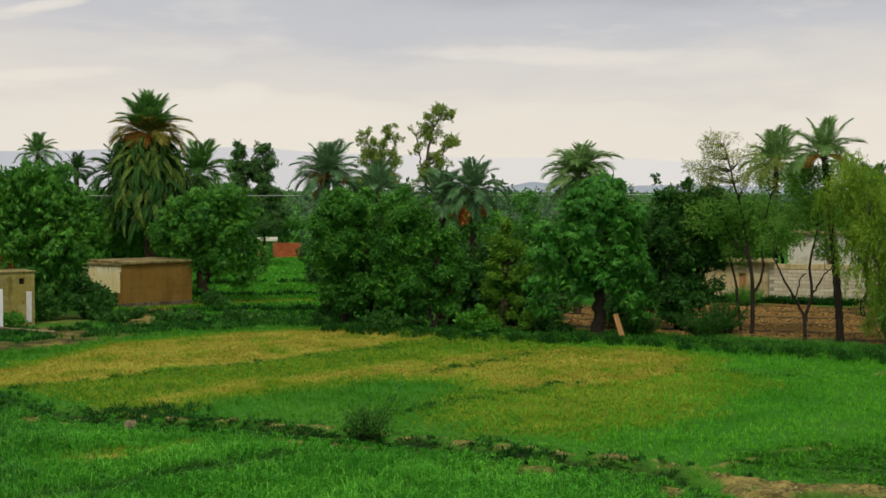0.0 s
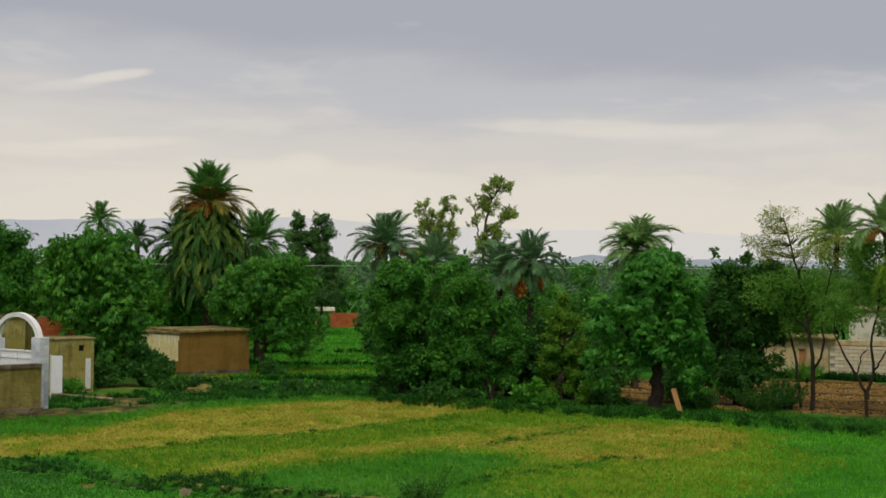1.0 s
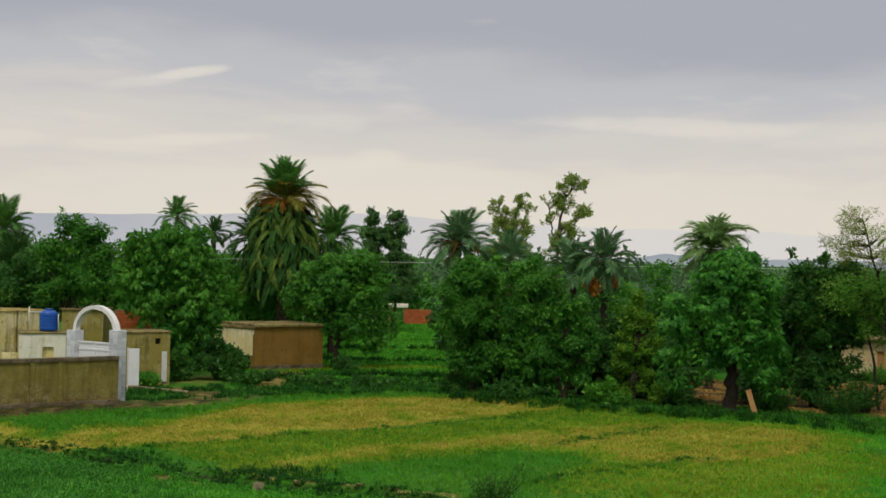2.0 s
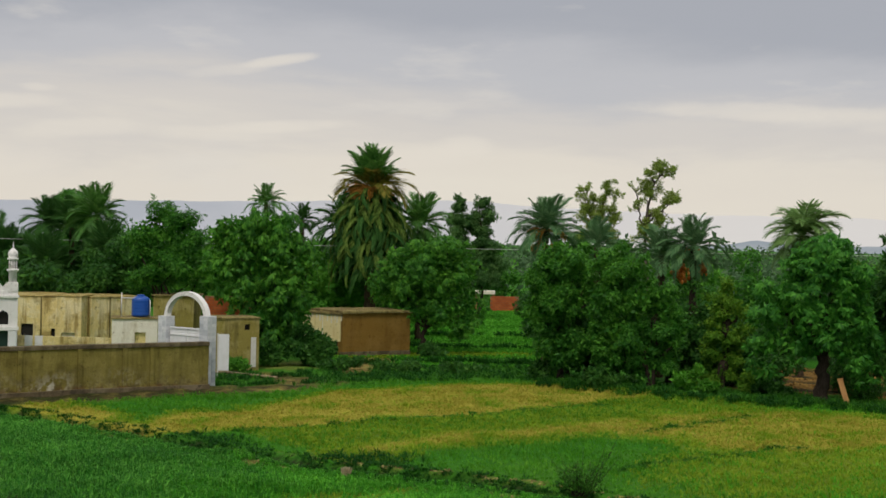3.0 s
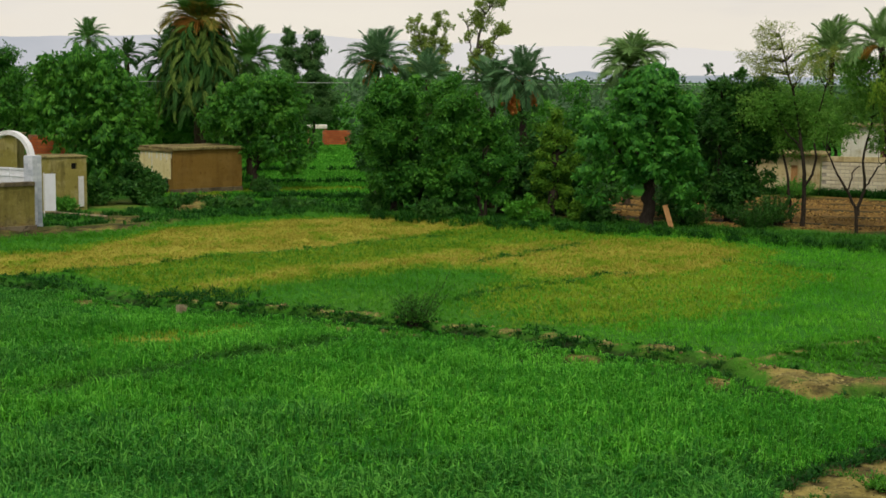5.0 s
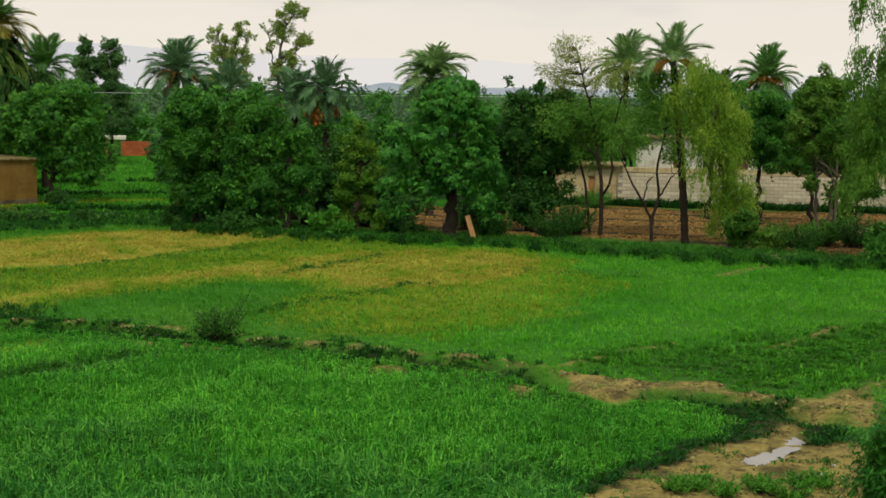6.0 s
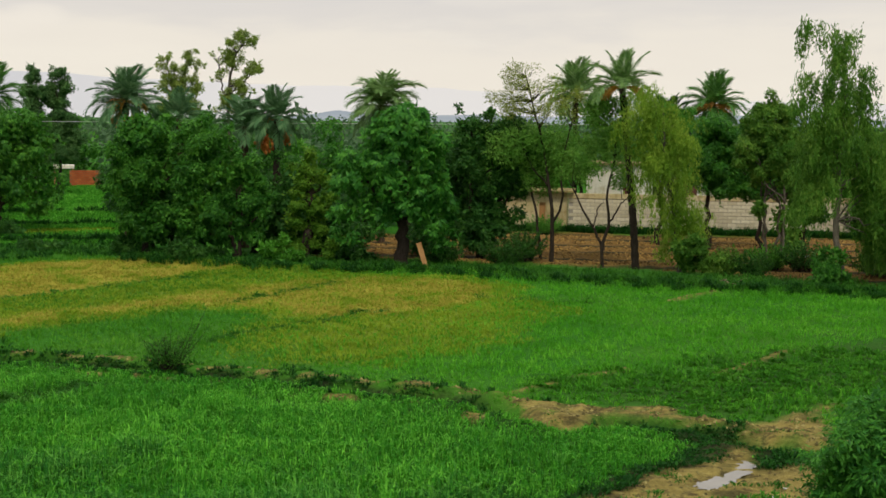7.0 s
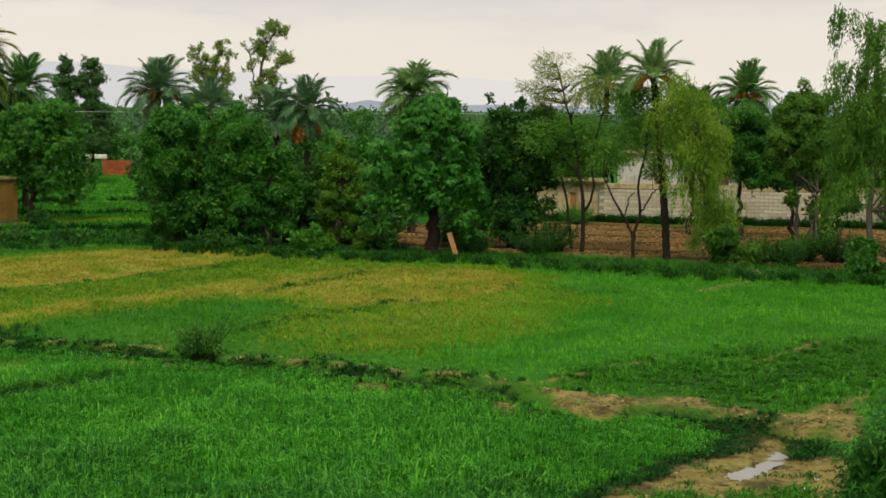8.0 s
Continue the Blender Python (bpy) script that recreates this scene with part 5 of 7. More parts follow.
shed("gate_house", (-22.75, 72.1), (-20.75, 73.45), 2.2, 2.72, PLASTER_OLIVE, "olive-brown plastered hut with one small square window", cap=0.10, over=0.06,
     openings=((1.62, 1.90, 2.12, 2.42, DARK, "window"),))


def water_tank(x, y, z):
    t = thing("water_tank", pose(x, y, z), "blue ribbed plastic water tank on a flat roof", "water tank")
    prof = [(0.40, 0.0), (0.45, 0.03)]
    for i in range(5):
        zz = 0.08 + 0.16 * i
        prof += [(0.456, zz), (0.466, zz + 0.03), (0.466, zz + 0.10), (0.456, zz + 0.13)]
    prof += [(0.45, 0.92), (0.36, 1.0), (0.20, 1.05)]
    part("body", lathe(bmesh.new(), prof, 28), TANK, t)
    part("lid", lathe(bmesh.new(), ((0.19, 1.05), (0.20, 1.07), (0.20, 1.11), (0.17, 1.13)), 20), TANK, t)
    return t


water_tank(-26.75, 72.1, 2.73)
t = thing("water_pipe", pose(-27.6, 71.6, 2.70), "pale plastic water pipe standing on the roof", "pipe")
part("riser", lathe(bmesh.new(), ((0.035, 0.0), (0.035, 1.25)), 8), PIPE, t)
part("branch", tubes_mesh("branch", [(((0.0, 0, 0.98), (0.75, 0.2, 0.98)), (0.03, 0.03))], 6), PIPE, t)
t = thing("drain_pipe", pose(-26.2, 72.0, 2.70), "pale plastic pipe beside the tank", "pipe")
part("riser", lathe(bmesh.new(), ((0.03, 0.0), (0.03, 0.9)), 8), PIPE, t)

t = thing("open_door_leaf", between((-21.55, 69.0), (-21.05, 69.2))[0], "white sheet-metal door leaf standing open", "door")
part("panel", boxed(0, 0.52, 0, 0.04, 0.35, 2.15, bevel=0.008), GATE_WHITE, t)
part("post", boxed(-0.06, 0.0, -0.02, 0.06, -0.05, 2.2, bevel=0.006), PIPE, t)
t = thing("hut_door", pose(-21.0, 73.26, 0, 0, 0, 34), "narrow pale metal door on the hut", "door")
part("panel", boxed(-0.14, 0.14, -0.06, -0.02, 0.2, 1.75, bevel=0.006), PIPE, t)

def brick_wall(name, p0, p1, h, label, size=(0.5, 0.17), limit=300):
    """A red brick wall with each brick proud of its joints."""
    m, ln = between(p0, p1)
    t = thing(name, m, label, "wall", kind="structure")
    part("wall_body", boxed(0, ln, 0.02, 0.28, -0.1, h, bevel=0), JOINT, t)
    bm = boxed(-size[0] / 2 + 0.012, size[0] / 2 - 0.012, 0, 0.05, -size[1] / 2 + 0.012, size[1] / 2 - 0.012, bevel=0.01)
    me = bpy.data.meshes.new("brick")
    bm.to_mesh(me)
    bm.free()
    me.materials.append(BRICK)
    made = 0
    for row in range(int(h / size[1])):
        for i in range(int(ln / size[0])):
            x = (i + 0.5 + 0.4 * (row % 2)) * size[0]
            if x < ln - size[0] / 2 and made < limit:
                o = new("brick", me)
                o.parent = t
                o.location = (x, rng.uniform(-0.006, 0.004), (row + 0.5) * size[1])
                made += 1
    return t


brick_wall("yard_brick_wall", (-26.1, 80.77), (-23.6, 81.6), 3.5, "red brick wall behind the gateway")
shed("ochre_room", (-29.0, 80.2), (-26.7, 80.6), 3.0, 3.45, PLASTER_OLIVE, "ochre plastered room behind the gateway", cap=0.1)
brick_wall("brick_pen", (-16.8, 143.0), (-14.0, 143.5), 1.6, "low red brick pen out in the far field", (0.45, 0.2))
t = thing("lean_to", between((-18.4, 144.2), (-16.6, 144.4))[0], "open lean-to with a limewashed roof beside the brick pen", "shelter")
part("roof", boxed(-0.1, 1.9, -0.9, 0.9, 1.75, 2.1, bevel=0.04), PLASTER_WHITE, t)
for x in (0.05, 1.75):
    for y in (-0.75, 0.75):
        part("post", boxed(x - 0.07, x + 0.07, y - 0.07, y + 0.07, -0.1, 1.75, bevel=0.01), WOOD, t)

# the brown room by the field with its pale porch
m, ln = between((-18.5, 83.5), (-15.05, 86.7))
t = thing("field_room", m, "brown mud-plastered field room with a flat roof and pale porch", "building")
part("wall", roughen(boxed(0, ln, 0, 0.28, 0.32, 2.58, bevel=0), 5, 0.015), PLASTER_BROWN, t)
part("plinth", roughen(boxed(-0.04, ln + 0.04, -0.05, 0.3, -0.2, 0.32, bevel=0.02), 3, 0.03), CONCRETE_CAP, t, "dark plinth")
part("wall", boxed(ln - 0.28, ln, 0.28, 3.6, -0.1, 2.58), PLASTER_BROWN, t)
part("wall", boxed(0.28, ln - 0.28, 3.3, 3.6, -0.1, 2.58), PLASTER_BROWN, t)
part("wall", boxed(0, 0.28, 0.28, 3.6, -0.1, 2.58), PLASTER_BROWN, t)
part("roof", roughen(boxed(-0.1, ln + 0.1, -0.14, 3.75, 2.58, 2.74, bevel=0.03), 4, 0.03), ROOF_MUD, t, "flat mud roof with an uneven edge")
m, ln = between((-21.55, 86.0), (-18.5, 83.55))
t = thing("field_porch", m, "pale limewashed porch wall streaked under the roof", "building")
part("wall", roughen(boxed(0, ln, 0, 0.25, 0.9, 2.45, bevel=0), 5, 0.012), PLASTER_PALE, t)
for i in range(11):
    x = 0.25 + (ln - 0.5) * i / 10 + rng.uniform(-0.08, 0.08)
    dz = rng.uniform(0.15, 0.5) if i != 5 else 1.3
    part("lime_run", boxed(x, x + rng.uniform(0.05, 0.12), -0.03, 0.004, 2.43 - dz, 2.44, bevel=0.012), PLASTER_WHITE, t)
# solid near-black slab in place of the shade below the wall
part("opening", boxed(0.5, ln - 0.1, 0.05, 0.2, -0.1, 0.9, bevel=0), DARK, t, "near-black slab for the shade beneath the porch wall")
part("roof", roughen(boxed(-0.1, ln, -0.08, 2.6, 2.45, 2.60, bevel=0.03), 4, 0.03), ROOF_MUD, t)

# ---- the block-walled yard on the far side of the ploughed strip ----
def block_wall():
    m, ln = between((20.2, 89.55), (37.0, 85.03))
    t = thing("block_wall", m, "pale grey concrete block wall of a far yard", "wall", kind="structure")
    part("wall_body", boxed(0, ln, 0.02, 0.2, -0.2, 2.08, bevel=0), MORTAR, t)
    part("coping", roughen(boxed(0, ln, -0.05, 0.24, 2.08, 2.40, bevel=0.02), 4, 0.02), CONCRETE_TAN, t, "tan plastered top course")
    bw, bh = 0.55, 0.226
    bm = boxed(-bw / 2 + 0.016, bw / 2 - 0.016, -0.03, 0.03, -bh / 2 + 0.014, bh / 2 - 0.014, bevel=0.008)
    me = bpy.data.meshes.new("block")
    bm.to_mesh(me)
    bm.free()
    me.materials.append(BLOCK)
    for row in range(9):
        for i in range(33):
            x = (i + 0.5 + 0.5 * (row % 2)) * bw
            if x < ln - bw / 2:
                o = new("block", me)
                o.parent = t
                o.location = (x, rng.uniform(-0.006, 0.006), 0.02 + (row + 0.5) * bh)
    return t


block_wall()
shed("far_house", (23.2, 97.4), (35.6, 93.6), 7.0, 3.95, PLASTER_FAR, "limewashed farmhouse with brown shuttered windows", cap=0.2, over=0.2,
     openings=((6.7, 7.5, 1.1, 2.9, SHUTTER, "shutter"), (9.9, 10.7, 1.1, 2.7, SHUTTER, "shutter"), (2.5, 3.3, 1.3, 2.6, SHUTTER, "shutter"), (4.5, 5.2, 1.3, 2.6, DARK, "window")))
shed("far_shed", (15.9, 90.7), (20.1, 89.6), 3.0, 2.45, CONCRETE_TAN, "pale ochre shed with an overhanging roof against the block wall", cap=0.16, over=0.45, openings=((2.6, 3.0, 0.0, 1.8, WOOD, "door"),))

# cable across the fields
s = np.linspace(0, 1, 60)
p = np.stack((-75 + 150 * s, 92 + 0 * s, 6.55 + 0.75 * s - 0.35 * np.sin(math.pi * s)), -1)
tagged(part("power_cable", tubes_mesh("power_cable", [(p, np.full(60, 0.014))], 5), CABLE), "thin pale overhead cable strung between the trees", "cable", kind="structure")

# ---- trees, from the left of the fields to the right ----
broadleaf("mango_tree", -21.9, 78.3, ((-1.54, 0.0, 7.82, 1.59, 1.27, 0.76), (0.27, 0.0, 7.86, 1.59, 1.27, 0.82), (-2.5, 0.0, 7.01, 1.08, 0.86, 0.95), (-0.91, 0.0, 6.73, 1.90, 1.52, 1.08), (1.05, 0.0, 6.77, 1.39, 1.12, 1.08), (2.14, 0.0, 5.53, 0.76, 1.01, 1.27), (-2.2, 0.0, 5.44, 1.39, 1.12, 1.14), (-0.29, 0.0, 5.32, 1.90, 1.52, 1.27),
                                       (1.56, 0.0, 4.25, 1.14, 1.01, 1.27), (-1.2, 0.0, 4.04, 1.5, 1.27, 1.14), (0.36, 0.0, 3.29, 1.59, 1.27, 1.27), (2.04, 0.0, 2.84, 0.82, 0.76, 0.95), (1.00, 0.0, 1.7, 1.27, 1.01, 1.08), (0.10, 0.0, 1.3, 1.14, 0.91, 0.95), (2.08, 0.0, 1.3, 0.76, 0.61, 0.76)), LEAF_DEEP,
          "large mango tree with drooping bright green leaves", clumps=1900, per=11, leaf=0.34, spread=0.60, droop=2.0, slim=0.85, limbs=8, trunk=(0.6, 0.3, 2.4, 0.24), whorls=True)
broadleaf("leafy_tree", -28.6, 81.4, ((-0.50, 0.0, 8.10, 1.14, 0.92, 0.74), (-1.25, 0.0, 7.25, 1.21, 0.97, 1.01), (0.74, 0.0, 7.80, 1.21, 0.97, 0.87), (-0.01, 0.0, 6.62, 1.68, 1.35, 1.14), (1.54, 0.0, 6.65, 1.14, 0.92, 1.14), (-1.07, 0.0, 5.77, 1.21, 0.97, 1.14), (0.63, 0.0, 5.30, 1.68, 1.35, 1.14), (-0.59, 0.0, 4.45, 1.48, 1.18, 1.01), (1.57, 0.0, 4.99, 1.01, 1.08, 1.35)), LEAF_CITRUS, "tall leafy tree with an uneven open top", clumps=620, per=24, leaf=0.20, spread=0.5, limbs=7)
broadleaf("leafy_tree", -32.6, 84.0, ((0, 0, 4.8, 2.4, 2.0, 2.3), (-1.5, 0, 3.6, 2.0, 1.8, 2.2)), LEAF_DARK, "mid-green bushy tree behind the houses", clumps=420, leaf=0.24)
broadleaf("round_tree", -14.6, 87.3, ((1.2, 0.0, 6.78, 1.38, 1.10, 0.83), (0.16, 0.0, 6.24, 1.52, 1.21, 0.90), (2.3, 0.0, 6.12, 1.24, 0.99, 0.97), (-1.19, 0.0, 5.52, 1.24, 0.99, 0.83), (-2.3, 0.0, 4.63, 1.24, 0.99, 1.04), (0.86, 0.0, 5.22, 2.07, 1.66, 1.10), (2.8, 0.0, 4.92, 1.04, 0.94, 1.17), (-0.82, 0.0, 3.97, 1.73, 1.38, 1.17),
                                       (1.75, 0.0, 3.69, 1.93, 1.55, 1.17), (-2.4, 0.0, 3.59, 1.04, 0.83, 0.76), (0.23, 0.0, 2.7, 1.52, 1.21, 1.04), (2.29, 0.0, 2.4, 1.5, 1.27, 0.9), (3.0, 0.0, 3.20, 0.90, 0.94, 1.17), (2.7, 0.0, 1.5, 0.83, 0.66, 0.5)), LEAF_DEEP,
          "round spreading tree over a bent dark trunk", clumps=1900, per=10, leaf=0.27, spread=0.55, droop=1.3, slim=0.9, trunk=(0.0, 0.0, 1.7, 0.17), lean=(0.4, 0.0), limbs=8, whorls=True)
broadleaf("citrus_tree", -4.9, 72.6, ((-0.4, 0.0, 5.8, 1.2, 1.36, 1.1), (-1.35, 0.0, 5.10, 0.8, 1.00, 0.9), (0.55, 0.0, 5.9, 1.3, 1.14, 1.1), (-0.4, 0.0, 4.00, 1.1, 1.23, 1.2), (-1.2, 0.0, 3.44, 0.8, 0.86, 1.0), (0.80, 0.0, 4.00, 1.2, 1.14, 1.42), (-0.1, 0.0, 2.05, 1.0, 1.14, 1.2), (-0.95, 0.0, 1.77, 0.7, 0.82, 0.9), (0.68, 0.0, 1.90, 1.14, 1.00, 1.25), (-0.23, 0.0, 6.75, 0.6, 0.59, 0.4), (1.14, 0.0, 6.8, 0.55, 0.55, 0.4)), LEAF_CITRUS,
          "dense dark green citrus tree at the field edge", clumps=860, per=26, leaf=0.19, spread=0.42, droop=0.5, stems=3, limbs=6, trunk=(0, 0, 1.2, 0.16))
broadleaf("citrus_tree", -0.6, 71.0, ((-1.74, 0.0, 6.1, 1.3, 1.11, 0.9), (-0.53, 0.0, 5.8, 1.1, 0.97, 0.85), (-2.0, 0.0, 4.62, 1.22, 0.97, 1.22), (-0.40, 0.0, 4.36, 1.38, 1.11, 1.22), (0.8, 0.0, 4.0, 0.9, 0.89, 1.0), (-1.36, 0.0, 2.71, 1.38, 1.11, 1.33), (0.41, 0.0, 2.58, 1.22, 0.97, 1.11), (1.4, 0.0, 3.1, 0.66, 0.80, 0.9), (-1.91, 0.0, 1.3, 0.94, 0.75, 0.72), (-0.28, 0.0, 1.34, 1.22, 0.97, 0.83), (1.0, 0.0, 1.48, 0.83, 0.66, 0.83), (-1.33, 0.0, 6.85, 0.6, 0.58, 0.35)), LEAF_CITRUS,
          "bushy dark green citrus tree beside its neighbour", clumps=860, per=26, leaf=0.19, spread=0.42, droop=0.5, stems=3, limbs=6, trunk=(0, 0, 1.2, 0.16))
broadleaf("creeper_stump", 3.05, 71.4, ((0.06, 0.0, 4.9, 0.6, 0.54, 0.55), (-0.35, 0.0, 4.1, 0.65, 0.62, 0.78), (0.48, 0.0, 4.0, 0.7, 0.67, 0.8), (-0.21, 0.0, 2.97, 0.72, 0.80, 1.00), (0.76, 0.0, 2.98, 0.61, 0.67, 0.84), (-0.76, 0.0, 2.00, 0.67, 0.67, 0.84), (0.21, 0.0, 1.44, 0.72, 0.80, 1.00), (-0.90, 0.0, 0.8, 0.67, 0.54, 0.56)), LEAF_VINE, "old trunk wrapped in yellow-green creeper", "creeper", clumps=360, per=24, leaf=0.15, spread=0.34, droop=1.0, trunk=(0, 0, 3.2, 0.28), limbs=4)
broadleaf("mango_tree", 7.0, 67.5, ((0.27, 0.0, 6.75, 1.2, 1.06, 0.6), (-0.77, 0.0, 6.1, 1.32, 1.06, 0.79), (1.1, 0.0, 6.1, 1.25, 1.06, 0.85), (0.15, 0.0, 5.72, 1.59, 1.27, 0.90), (-1.5, 0.0, 5.1, 1.1, 0.93, 0.90), (1.75, 0.0, 5.0, 0.95, 0.76, 0.95), (-2.05, 0.0, 3.98, 0.95, 0.80, 0.85), (-0.75, 0.0, 4.13, 1.32, 1.06, 0.95), (0.82, 0.0, 4.14, 1.32, 1.06, 0.90), (2.1, 0.0, 4.02, 0.64, 0.76, 0.9),
                                    (-2.2, 0.0, 2.66, 0.9, 0.76, 0.75), (-1.01, 0.0, 2.8, 0.95, 0.80, 0.7), (-2.2, 0.0, 1.47, 0.8, 0.68, 0.6), (0.1, -0.7, 3.3, 1.1, 0.8, 0.8), (-0.5, -0.5, 2.5, 0.7, 0.6, 0.5), (0.9, -0.6, 2.6, 0.7, 0.6, 0.5), (1.9, -0.1, 1.7, 0.8, 0.6, 0.6), (1.8, 0.0, 2.8, 0.9, 0.76, 0.85), (1.0, 0.0, 3.1, 0.79, 0.64, 0.55)), LEAF_MANGO,
          "mango tree with a dark stout trunk and whorled leaves", clumps=1500, per=11, leaf=0.31, spread=0.55, droop=1.2, slim=0.9, trunk=(0.25, 0.2, 2.2, 0.33), limbs=9, whorls=True)
broadleaf("shade_tree", 11.6, 71.2, ((-0.84, 0.0, 6.7, 0.65, 0.58, 0.55), (0.13, 0.0, 6.3, 1.15, 0.99, 0.95), (1.23, 0.0, 6.2, 1.05, 0.90, 0.95), (-0.54, 0.0, 5.12, 1.2, 0.99, 1.12), (0.84, 0.0, 4.99, 1.2, 0.99, 1.12), (0.03, 0.0, 3.58, 1.40, 1.12, 1.24), (1.3, 0.0, 3.74, 1.0, 0.90, 1.12), (-0.22, 0.0, 2.04, 1.40, 1.12, 1.12), (1.02, 0.0, 1.91, 1.01, 0.90, 1.12), (-0.21, 0.0, 0.9, 1.12, 0.90, 0.6), (-1.12, 0.0, 7.4, 0.26, 0.27, 0.3), (0.39, 0.0, 7.3, 0.4, 0.36, 0.3)), LEAF_DARK,
          "dark leafy tree in the shade of its neighbours", clumps=820, per=26, leaf=0.19, spread=0.42, droop=0.35, trunk=(0, 0, 1.6, 0.24))
broadleaf("shade_tree", 9.7, 73.5, ((0, 0, 4.0, 2.0, 1.8, 2.3), (0.2, 0, 1.8, 2.0, 1.8, 1.6)), LEAF_DARK, "dark undergrowth tree behind the mango", clumps=380, leaf=0.24)

# dark leafy backing added behind the row, standing for the shade below it
for x, y, h in ((-4.9, 76.5, 3.6), (-3.8, 76.2, 4.2), (-2.2, 75.6, 4.6), (0.4, 75.4, 5.0), (2.2, 75.6, 5.4), (2.8, 75.0, 4.2), (4.8, 73.6, 3.4)):
    broadleaf("undergrowth_tree", x, y, ((0, 0, h * 0.55, 1.7, 1.4, h * 0.42), (0.6, 0, h * 0.32, 1.5, 1.3, h * 0.3)), LEAF_DARK, "dark leafy undergrowth added to darken gaps between the trees", "tree", clumps=170, per=20, leaf=0.26, spread=0.6, limbs=3)

palm(-18.9, 93.1, 10.35, 2.65, LEAF_PALM, "tall old date palm with a skirt of hanging fronds", count=48, low=-14, high=88, stalks=12, fruit=((200, 1.1), (300, 1.2), (80, 1.0)),
     skirt=((9.9, 50, 2.3), (9.5, 54, 2.7), (9.0, 60, 3.0), (8.4, 60, 3.2), (7.8, 60, 3.3), (7.1, 56, 3.4), (6.3, 50, 3.4), (5.4, 40, 3.1)), trunk_r=0.34, bias=0.52, gold=14)
palm(-16.6, 98.6, 8.0, 2.4, LEAF_PALM, "young date palm behind the tall one", low=-60, count=46)
palm(-21.6, 97.5, 7.7, 2.6, LEAF_PALM_DARK, "dark date palm behind the tall one", low=-60, count=40)
palm(-32.3, 115.6, 9.7, 1.75, LEAF_PALM, "far date palm with a rounded head", low=-30, count=26)
palm(-29.4, 116.3, 8.4, 1.45, LEAF_PALM_DARK, "far dark date palm", low=-40, count=28)
palm(-37.6, 92.7, 8.0, 2.4, LEAF_PALM, "date palm with arching fronds above the houses", low=-55, count=40)
palm(-40.3, 95.0, 7.4, 2.3, LEAF_PALM_DARK, "date palm in the grove behind the houses", low=-45)
palm(-42.5, 96.0, 7.6, 2.0, LEAF_PALM_DARK, "date palm in the grove behind the houses", low=-30)
palm(-47.9, 99.0, 6.3, 2.2, LEAF_PALM, "date palm at the edge of the grove", low=-40, count=34)
palm(-44.6, 93.5, 5.2, 2.4, LEAF_PALM_DARK, "low date palm at the edge of the grove", low=-40)
palm(-35.2, 88.6, 5.3, 2.6, LEAF_PALM_DARK, "low date palm in the grove behind the houses", low=-40)
palm(-38.9, 87.4, 4.6, 2.6, LEAF_PALM_DARK, "low date palm in the grove behind the houses", low=-30)
palm(-6.3, 79.75, 7.7, 2.05, LEAF_PALM_BLUE, "date palm with hanging orange fruit", low=-35, count=40, fruit=((215, 0.6), (205, 1.05), (320, 0.95), (250, 0.75)), lean=(-0.1, 0), stalks=3)
palm(-3.5, 78.9, 6.9, 1.7, LEAF_PALM_BLUE, "small date palm behind the citrus trees", low=-20, count=26)
palm(1.6, 77.0, 6.9, 1.8, LEAF_PALM_BLUE, "blue-green date palm with orange fruit bunches", low=-45, count=38, fruit=((218, 1.5), (328, 1.1)), bark=BARK_DARK)
palm(-0.05, 78.0, 6.5, 1.75, LEAF_PALM_BLUE, "blue-green date palm beside another", low=-25, count=28)
palm(7.58, 81.65, 7.75, 2.05, LEAF_PALM_PALE, "feathery wild date palm with arching fronds", low=-60, count=60, wild=0.25, high=62, bias=0.9, weep=True, plume=((8, 76, 1.0), (120, 62, 0.75), (215, 66, 0.7), (310, 58, 0.65)))
palm(25.0, 109.0, 8.9, 2.75, LEAF_PALM_PALE, "fan-headed date palm behind the acacia", low=-30, count=34, bark=BARK_DARK)
palm(18.3, 66.5, 8.55, 1.85, LEAF_PALM_PALE, "leaning date palm with a dark slender trunk", low=-30, count=24, trunk_r=0.16, lean=(-0.75, 0.4), stalks=2, wild=0.3, high=84, bias=0.75, bark=BARK_DARK)
palm(32.9, 99.7, 8.1, 2.5, LEAF_PALM, "round-headed date palm above the far house", low=-45, count=40, stalks=5)
palm(30.0, 101.0, 7.0, 2.2, LEAF_PALM_DARK, "shaded date palm beside the far house", low=-45)

